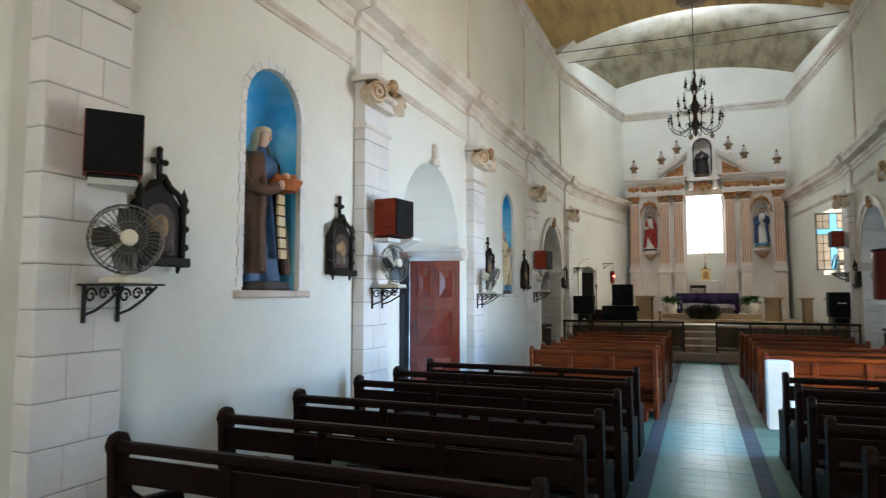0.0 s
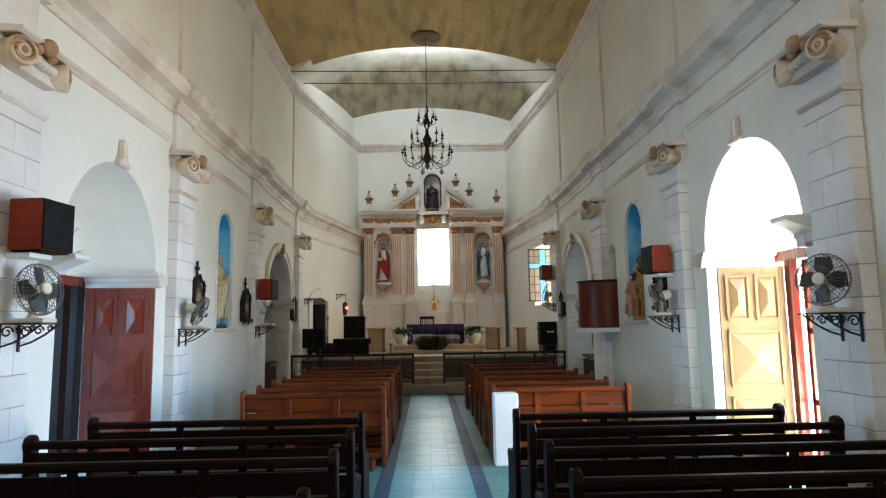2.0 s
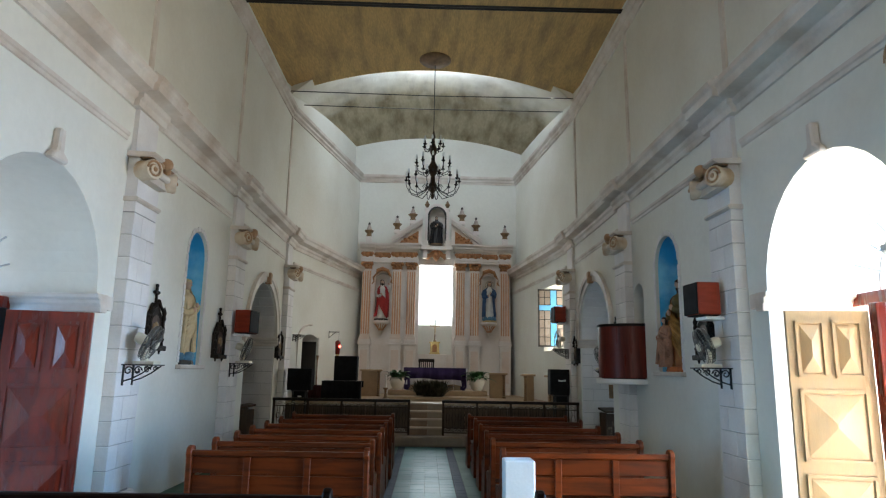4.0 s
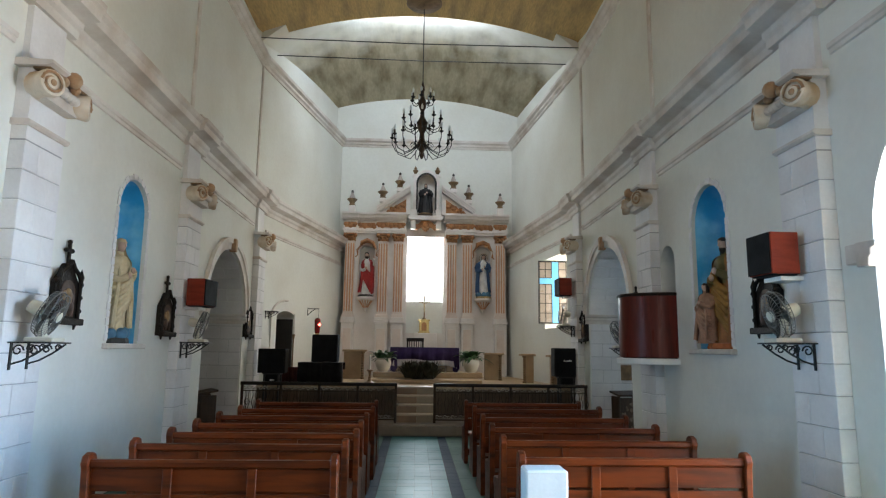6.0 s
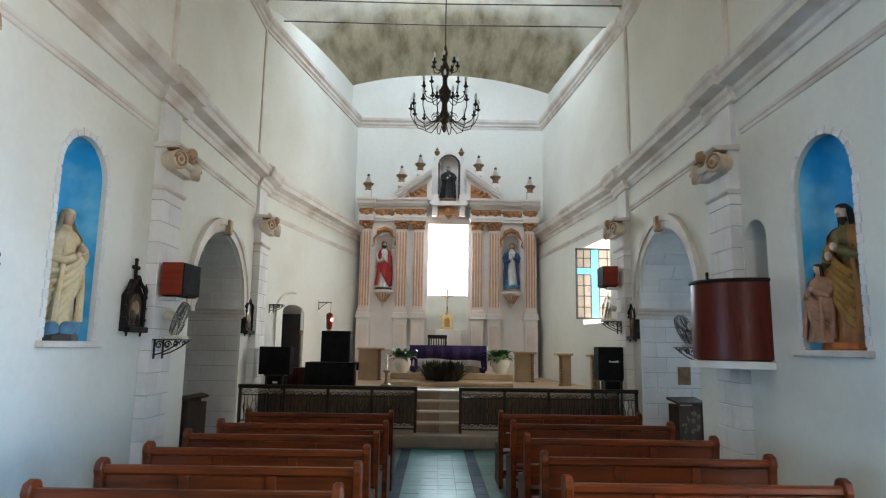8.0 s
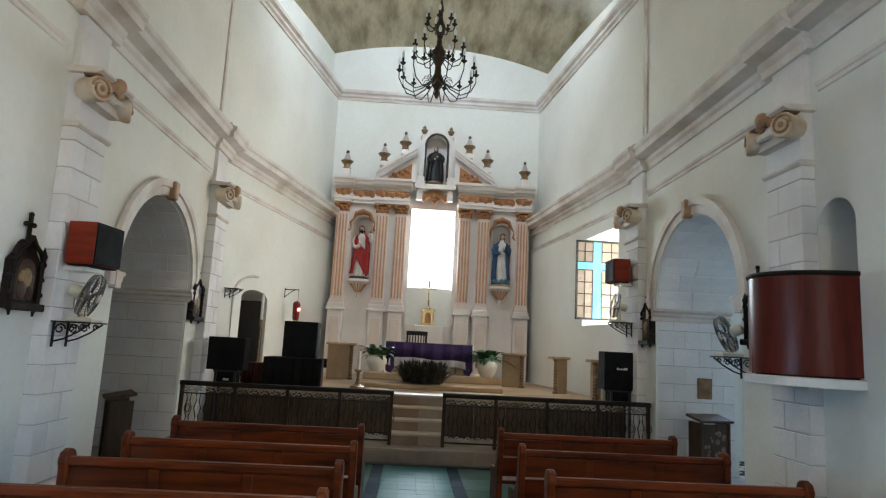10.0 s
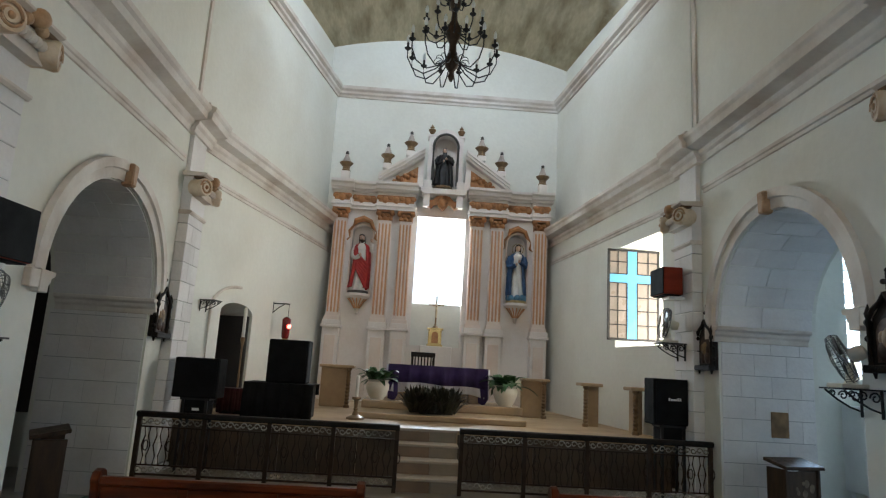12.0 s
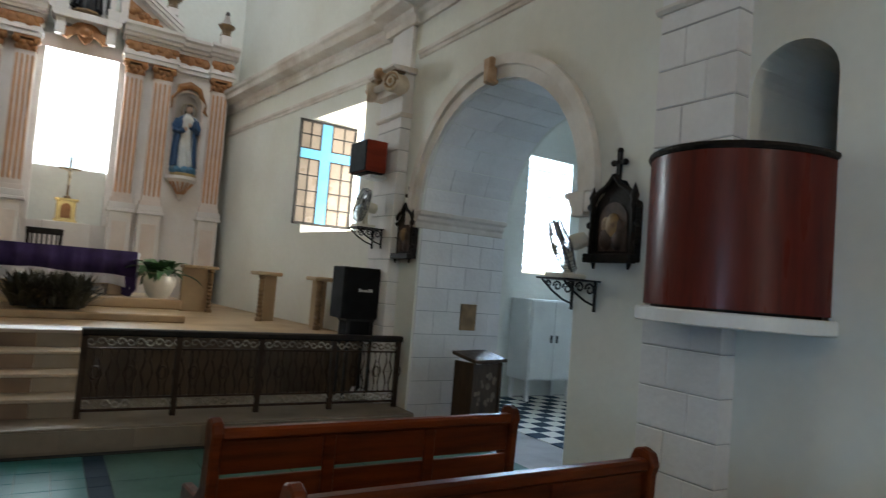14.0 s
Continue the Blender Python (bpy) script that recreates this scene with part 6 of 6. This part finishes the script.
def station(x, y, z, face, h=0.80, w=0.40):
    """A carved devotional frame. Local: wall at x = 0, out along +x."""
    root = thing("devotional_frame", "dark carved wooden devotional frame topped by a cross", "picture frame", "devotional frames", M=pose(x, y, z, 0, 0, face))
    bm = B()
    hb = h * 0.62
    extrude(bm, [(-w / 2, 0.05), (w / 2, 0.05), (w / 2, hb * 0.85), (w * 0.30, hb), (0.05, hb + 0.10), (-0.05, hb + 0.10), (-w * 0.30, hb), (-w / 2, hb * 0.85)], (0, 0, 0), (0, 1, 0), (0, 0, 1), (0.055, 0, 0))
    part("back_board", bm, CARVED, root, bevel=0.006)
    bm = B()
    for s in (-1, 1):
        lathe(bm, [(0.022, 0), (0.03, 0.02), (0.018, 0.05), (0.018, hb - 0.16), (0.03, hb - 0.13), (0.02, hb - 0.10), (0.03, hb - 0.06), (0.0, hb + 0.02)], (0.07, s * (w / 2 - 0.02), 0.05), 8)
        tube(bm, [(0.07, s * w / 2, hb * 0.85), (0.07, s * w * 0.33, hb + 0.02), (0.07, s * w * 0.15, hb + 0.06), (0.07, 0, hb + 0.13)], 0.02, 6)
        for k in range(3):
            ball(bm, (0.06, s * (w / 2 + 0.01), hb * (0.35 + 0.25 * k)), 0.025, None, 8)
        tube(bm, [(0.06, s * 0.16, 0.06), (0.06, s * 0.15, 0.0)], lambda t: 0.022 * (1 - 0.6 * t), 6)
    part("carving", bm, CARVED, root, "carved dark pinnacles", smooth=True)
    bm = B()
    box(bm, 0.05, 0.12, -w / 2 - 0.01, w / 2 + 0.01, 0.04, 0.10)
    part("ledge", bm, CARVED, root, bevel=0.008)
    bm = B()
    extrude(bm, [(-w * 0.3, 0.12), (w * 0.3, 0.12), (w * 0.3, hb * 0.66)] + [(w * 0.3 * math.cos(math.pi * i / 10), hb * 0.66 + w * 0.3 * math.sin(math.pi * i / 10)) for i in range(1, 10)] + [(-w * 0.3, hb * 0.66)], (0.055, 0, 0), (0, 1, 0), (0, 0, 1), (0.006, 0, 0))
    part("relief_ground", bm, RELIEF, root, "dim painted relief panel")
    for k, (yy, zz, r) in enumerate(((-0.05, 0.2, 0.06), (0.05, 0.19, 0.055), (0.0, 0.29, 0.065), (0.06, 0.28, 0.04), (-0.06, 0.3, 0.04))):
        bm = B()
        ball(bm, (0.062, yy, zz), r, Matrix.Diagonal((1, 1, 1, 1)), 9, (1, 1, 1.3))
        bm.transform(Matrix.Translation((0.062 * 0.6, 0, 0)) @ Matrix.Diagonal((0.4, 1, 1, 1)))
        part("relief_figure", bm, RELIEF2 if k in (2, 4) else RELIEF, root, "worn ochre relief" if k in (2, 4) else "", smooth=True)
    bm = B()
    box(bm, 0.02, 0.045, -0.014, 0.014, hb + 0.08, h), box(bm, 0.02, 0.045, -0.05, 0.05, h - 0.095, h - 0.067)
    for yy, zz in ((0, h), (-0.05, h - 0.08), (0.05, h - 0.08)):
        ball(bm, (0.032, yy, zz), 0.022, None, 8)
    part("cross", bm, CARVED, root, "small carved cross")


RELIEF = material("dim_relief_paint", (0.07, 0.035, 0.022), 0.55, vary=0.3, scale=14, fine=50)
RELIEF2 = material("worn_ochre_relief", (0.28, 0.18, 0.08), 0.55, vary=0.3, scale=14, fine=50, second=(0.10, 0.05, 0.03))

EAST, WEST = 180, 0                 # headings into the nave from the east and west wall
WX = -NX + PP
for y, z, turn, tilt in ((2.58, 1.71, -30, 5), (5.87, 1.72, -15, 8), (9.2, 1.66, 12, -24), (12.75, 1.70, 14, -18)):
    fan(WX, y, z, WEST, turn, tilt)
for y, z, turn, tilt in ((5.72, 1.70, 212, 5), (9.05, 1.73, 172, -18), (16.6, 2.14, 168, 12)):
    fan(-WX, y, z, EAST, turn, tilt)
fan(NX, 13.5, 1.70, EAST, 138, -22)
wall_speaker(WX, 2.62, 2.30, WEST - 38, 0.29, 0.34, 0.22)
wall_speaker(WX, 5.90, 2.25, WEST - 6, 0.34, 0.38, 0.26)
wall_speaker(WX, 12.80, 2.18, WEST - 4, 0.42, 0.36, 0.24)
wall_speaker(-WX, 9.13, 2.28, EAST + 2, 0.33, 0.34, 0.24)
wall_speaker(-WX, 16.62, 2.74, EAST, 0.42, 0.34, 0.24)
for y, z in ((3.06, 1.79), (5.28, 1.79), (9.95, 1.78), (12.3, 1.72), (16.3, 1.78)):
    station(-NX, y, z, WEST)
for y, z in ((5.12, 1.80), (9.72, 1.78), (13.22, 1.78), (16.12, 1.78)):
    station(NX, y, z, EAST)

# small white shelf lamps beside the door arches
for x, y, z, f in ((-NX, 6.52, 2.14, 0), (NX, 6.30, 2.36, 180)):
    bm = B()
    extrude(bm, [(0, 0), (0.30, 0.12), (0.30, 0.16), (0, 0.17)], (0, -0.12, 0), (1, 0, 0), (0, 0, 1), (0, 0.24, 0))
    ob = part("wall_bracket", bm, WHITE, bevel=0.006, M=pose(x, y, z, 0, 0, f))
    tagged(ob, "small white plaster wall bracket", "bracket")

# sanctuary: iron bracket, vigil lamp, door trim, casement with the blue cross
u = (Vector((LE, YE, 0)) - Vector((-NX, LC, 0))).normalized()


def west_wall(d, out, z):
    return Vector((-NX, LC, z)) + u * d + Vector((u.y, -u.x, 0)) * out


fr = thing("iron_bracket", "small black scrolled iron bracket on the wall", "bracket", M=Matrix.Translation(west_wall(0.42, 0.0, 2.40)) @ Matrix.Rotation(math.atan2(-u.x, u.y), 4, "Z") @ Matrix.Scale(0.75, 4))
shelf_bracket(fr, 0.3)
vl = thing("vigil_lamp", "red glass vigil lamp hanging from an iron arm", "lamp", M=Matrix.Translation(west_wall(2.75, 0.0, 2.55)) @ Matrix.Rotation(math.atan2(-u.x, u.y), 4, "Z"))
bm = B()
tube(bm, [(0, 0, -0.12), (0, 0, 0.08)], 0.012, 6), tube(bm, [(0, 0, 0.05), (0.30, 0, 0.05)], 0.010, 6)
tube(bm, [(0.01, 0, -0.1), (0.1, 0, -0.02), (0.2, 0, 0.04)], 0.007, 6), tube(bm, [(0.29, 0, 0.05), (0.29, 0, -0.2)], 0.004, 5)
part("arm", bm, IRON, vl)
bm = B()
lathe(bm, [(0.03, -0.56), (0.06, -0.53), (0.065, -0.50), (0.075, -0.22), (0.05, -0.19), (0.01, -0.17)], (0.27, 0, 0), 12)
part("glass", bm, LANTERN, vl, "deep red glass", smooth=True)
bm = B()
ball(bm, (0.335, -0.03, -0.34), 0.035, None, 8)
part("flame", bm, VIGIL, vl, "glowing red light")
bm = B()
lathe(bm, [(0.0, -0.66), (0.02, -0.62), (0.05, -0.56), (0.06, -0.55)], (0.27, 0, 0), 10)
part("drip_bowl", bm, BRASS, vl)

# added leaf over the far jamb, dark in place of the jamb's shade
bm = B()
for da, db, oa, ob2, lab in ((1.93, 1.975, -0.83, -0.04, "added leaf coloured as the shade on the sacristy jamb"),):
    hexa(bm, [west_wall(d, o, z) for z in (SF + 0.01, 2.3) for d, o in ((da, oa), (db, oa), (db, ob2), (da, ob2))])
    tagged(part("door", bm, UNLITDARK, bevel=0.004), lab, "door")
bm = B()
pts = [west_wall(0.60, 0.02, SF)] + [west_wall(1.455 - 0.855 * math.cos(math.pi * i / 14), 0.02, 2.30 + 0.40 * math.sin(math.pi * i / 14)) for i in range(8)]
tube(bm, pts, 0.022, 8)
structure(part("trim_sacristy_door", bm, TRIM), "thin arched moulding round the sacristy door", "trim")

cw = structure(new("window_cross"), "open casement with small cream panes and a light blue cross", "window")
X0, X1, Z0, Z1, WY = 2.86, 3.72, 2.27, 3.76, 18.82
for a, b in ((X0, X0 + 0.03), (X1 - 0.03, X1)):
    bm = B()
    box(bm, a, b, WY - 0.02, WY + 0.02, Z0, Z1)
    part("stile", bm, IRON, cw)
for z in (Z0, Z1 - 0.03):
    bm = B()
    box(bm, X0, X1, WY - 0.02, WY + 0.02, z, z + 0.03)
    part("rail", bm, IRON, cw)
cx0, cx1, cz0, cz1 = X0 + 0.32, X0 + 0.49, Z0 + 0.93, Z0 + 1.08
for xs, zs in (((X0 + 0.03, X0 + 0.17, cx0), (Z0 + 0.03, Z0 + 0.25, Z0 + 0.48, Z0 + 0.70, cz0)), ((cx1, X0 + 0.67, X1 - 0.03), (Z0 + 0.03, Z0 + 0.25, Z0 + 0.48, Z0 + 0.70, cz0)), ((X0 + 0.03, X0 + 0.17, cx0), (cz1, Z0 + 1.28, Z1 - 0.03)), ((cx1, X0 + 0.67, X1 - 0.03), (cz1, Z0 + 1.28, Z1 - 0.03))):
    for a, b in zip(xs, xs[1:]):
        for c, d in zip(zs, zs[1:]):
            bm = B()
            box(bm, a + 0.008, b - 0.008, WY - 0.004, WY + 0.004, c + 0.008, d - 0.008)
            part("pane", bm, PANE, cw)
    for a in xs:
        bm = B()
        box(bm, a - 0.008, a + 0.008, WY - 0.012, WY + 0.012, zs[0], zs[-1])
        part("glazing_bar", bm, IRON, cw)
    for c in zs:
        bm = B()
        box(bm, xs[0], xs[-1], WY - 0.013, WY + 0.013, c - 0.008, c + 0.008)
        part("glazing_bar", bm, IRON, cw)
bm = B()
box(bm, cx0 + 0.008, cx1 - 0.008, WY - 0.008, WY + 0.008, Z0 + 0.03, Z1 - 0.03)
part("cross_upright", bm, CROSSBLUE, cw, "light blue cross upright")
bm = B()
box(bm, X0 + 0.03, X1 - 0.03, WY - 0.010, WY + 0.010, cz0 + 0.008, cz1 - 0.008)
part("cross_arm", bm, CROSSBLUE, cw, "light blue cross arm")

# side chapel: louvred window, white cabinet, notice, kneelers
lw = structure(new("window_side_chapel"), "white louvred window in the side chapel", "window")
for k in range(9):
    bm = B()
    z = 1.9 + 0.185 * k
    hexa(bm, [(5.77, 17.42, z), (6.62, 17.42, z), (6.62, 17.52, z + 0.07), (5.77, 17.52, z + 0.07), (5.77, 17.42, z + 0.012), (6.62, 17.42, z + 0.012), (6.62, 17.52, z + 0.082), (5.77, 17.52, z + 0.082)])
    part("slat", bm, WHITE, lw)
cab = thing("cabinet", "plain white cabinet against the side chapel wall", "cabinet", M=pose(5.62, 16.85, FZ))
bm = B()
box(bm, 0, 0.85, 0, 0.44, 0.28, 1.38)
part("body", bm, WHITE, cab, bevel=0.008)
for k in (0, 1):
    bm = B()
    box(bm, 0.02 + 0.41 * k, 0.42 + 0.41 * k, -0.015, 0.0, 0.30, 1.36)
    part("door", bm, WHITE, cab, bevel=0.005)
    bm = B()
    box(bm, 0.36 + 0.1 * k, 0.39 + 0.1 * k, -0.03, -0.015, 0.8, 0.9)
    part("handle", bm, IRON, cab)
for x in (0.03, 0.77):
    for y in (0.03, 0.36):
        bm = B()
        box(bm, x, x + 0.05, y, y + 0.05, 0, 0.28)
        part("leg", bm, WHITE, cab)
bm = B()
box(bm, 3.82, 4.02, 15.865, 15.885, 1.12, 1.40)
NOTICE = material("brown_notice_board", (0.28, 0.17, 0.08), 0.6, vary=0.2, scale=10)
tagged(part("notice_board", bm, NOTICE, bevel=0.004), "small brown notice board fixed to the arch", "notice")


DESKWOOD = material("worn_brown_desk_wood", (0.065, 0.036, 0.02), 0.5, vary=0.25, scale=3, fine=30, streak=(6, 6, 1), spec=0.3)
INLAY = material("worn_brown_carving", (0.20, 0.14, 0.09), 0.6, vary=0.3, scale=12)


def kneeler(x, y, rz):
    root = thing("prayer_desk", "worn brown wooden prayer desk with carved floral front", "prayer desk", "prayer desks", M=pose(x, y, FZ, 0, 0, rz) @ Matrix.Diagonal((0.82, 0.9, 0.95, 1)))
    bm = B()
    hexa(bm, [(-0.30, -0.20, 0.80), (0.30, -0.20, 0.80), (0.30, 0.14, 0.86), (-0.30, 0.14, 0.86), (-0.30, -0.20, 0.835), (0.30, -0.20, 0.835), (0.30, 0.14, 0.895), (-0.30, 0.14, 0.895)])
    part("desk_top", bm, DESKWOOD, root, bevel=0.006)
    for x2 in (-0.27, 0.23):
        bm = B()
        box(bm, x2, x2 + 0.04, -0.16, 0.12, 0, 0.8)
        part("side_panel", bm, DESKWOOD, root, bevel=0.006)
    bm = B()
    box(bm, -0.23, 0.23, -0.13, -0.10, 0.06, 0.78)
    part("front_panel", bm, DESKWOOD, root)
    bm = B()
    rnd = random.Random(4)
    for k in range(26):
        px, pz, r = rnd.uniform(-0.19, 0.19), rnd.uniform(0.1, 0.72), rnd.uniform(0.02, 0.045)
        lathe(bm, [(0.0, 0.0), (r, 0.002), (r * 0.6, 0.006), (0, 0.007)], (0, 0, 0), 7, Matrix.Translation((px, -0.131, pz)) @ Matrix.Rotation(math.pi / 2, 4, "X"))
    tagged(part("floral_inlay", bm, INLAY, root, "worn brown floral carving"), kind="stuff")


kneeler(3.72, 15.36, 14)
kneeler(-3.40, 14.76, -60)

# ---- aisle tiles: single pieces along the walk ----
def tile_mesh(w, d, mat):
    bm = B()
    box(bm, 0, w, 0, d, -0.03, 0)
    return mesh("tile", bm, mat, bevel=0.0015)


aisle = structure(new("aisle"), "turquoise cement tile aisle with dark blue borders", "floor")
TA, TB = tile_mesh(0.197, 0.197, TILE), tile_mesh(0.138, 0.197, TILEBLUE)
for i in range(66):
    y = 15.72 - 0.2 * (i + 1)
    for j in range(4):
        ob = new("tile", TA)
        ob.parent = aisle
        ob.location = (-0.4 + 0.2 * j + 0.0015, y, FZ + random.uniform(-0.0008, 0.0008))
    for x in (-0.541, 0.403):
        ob = new("border_tile", TB)
        ob.parent = aisle
        ob.location = (x, y, FZ + random.uniform(-0.0008, 0.0008))
bm = B()
for i in range(28):
    y = 2.52 - 0.2 * (i + 1)
    for j in range(4):
        box(bm, -0.4 + 0.2 * j + 0.0015, -0.4 + 0.2 * j + 0.1985, y, y + 0.197, FZ - 0.03, FZ)
tagged(part("aisle_rest", bm, TILE), "turquoise cement tiles by the entrance", "floor", kind="stuff")
bm = B()
for i in range(28):
    y = 2.52 - 0.2 * (i + 1)
    for x in (-0.541, 0.403):
        box(bm, x, x + 0.138, y, y + 0.197, FZ - 0.03, FZ)
tagged(part("border_rest", bm, TILEBLUE), "dark blue border tiles by the entrance", "floor", kind="stuff")
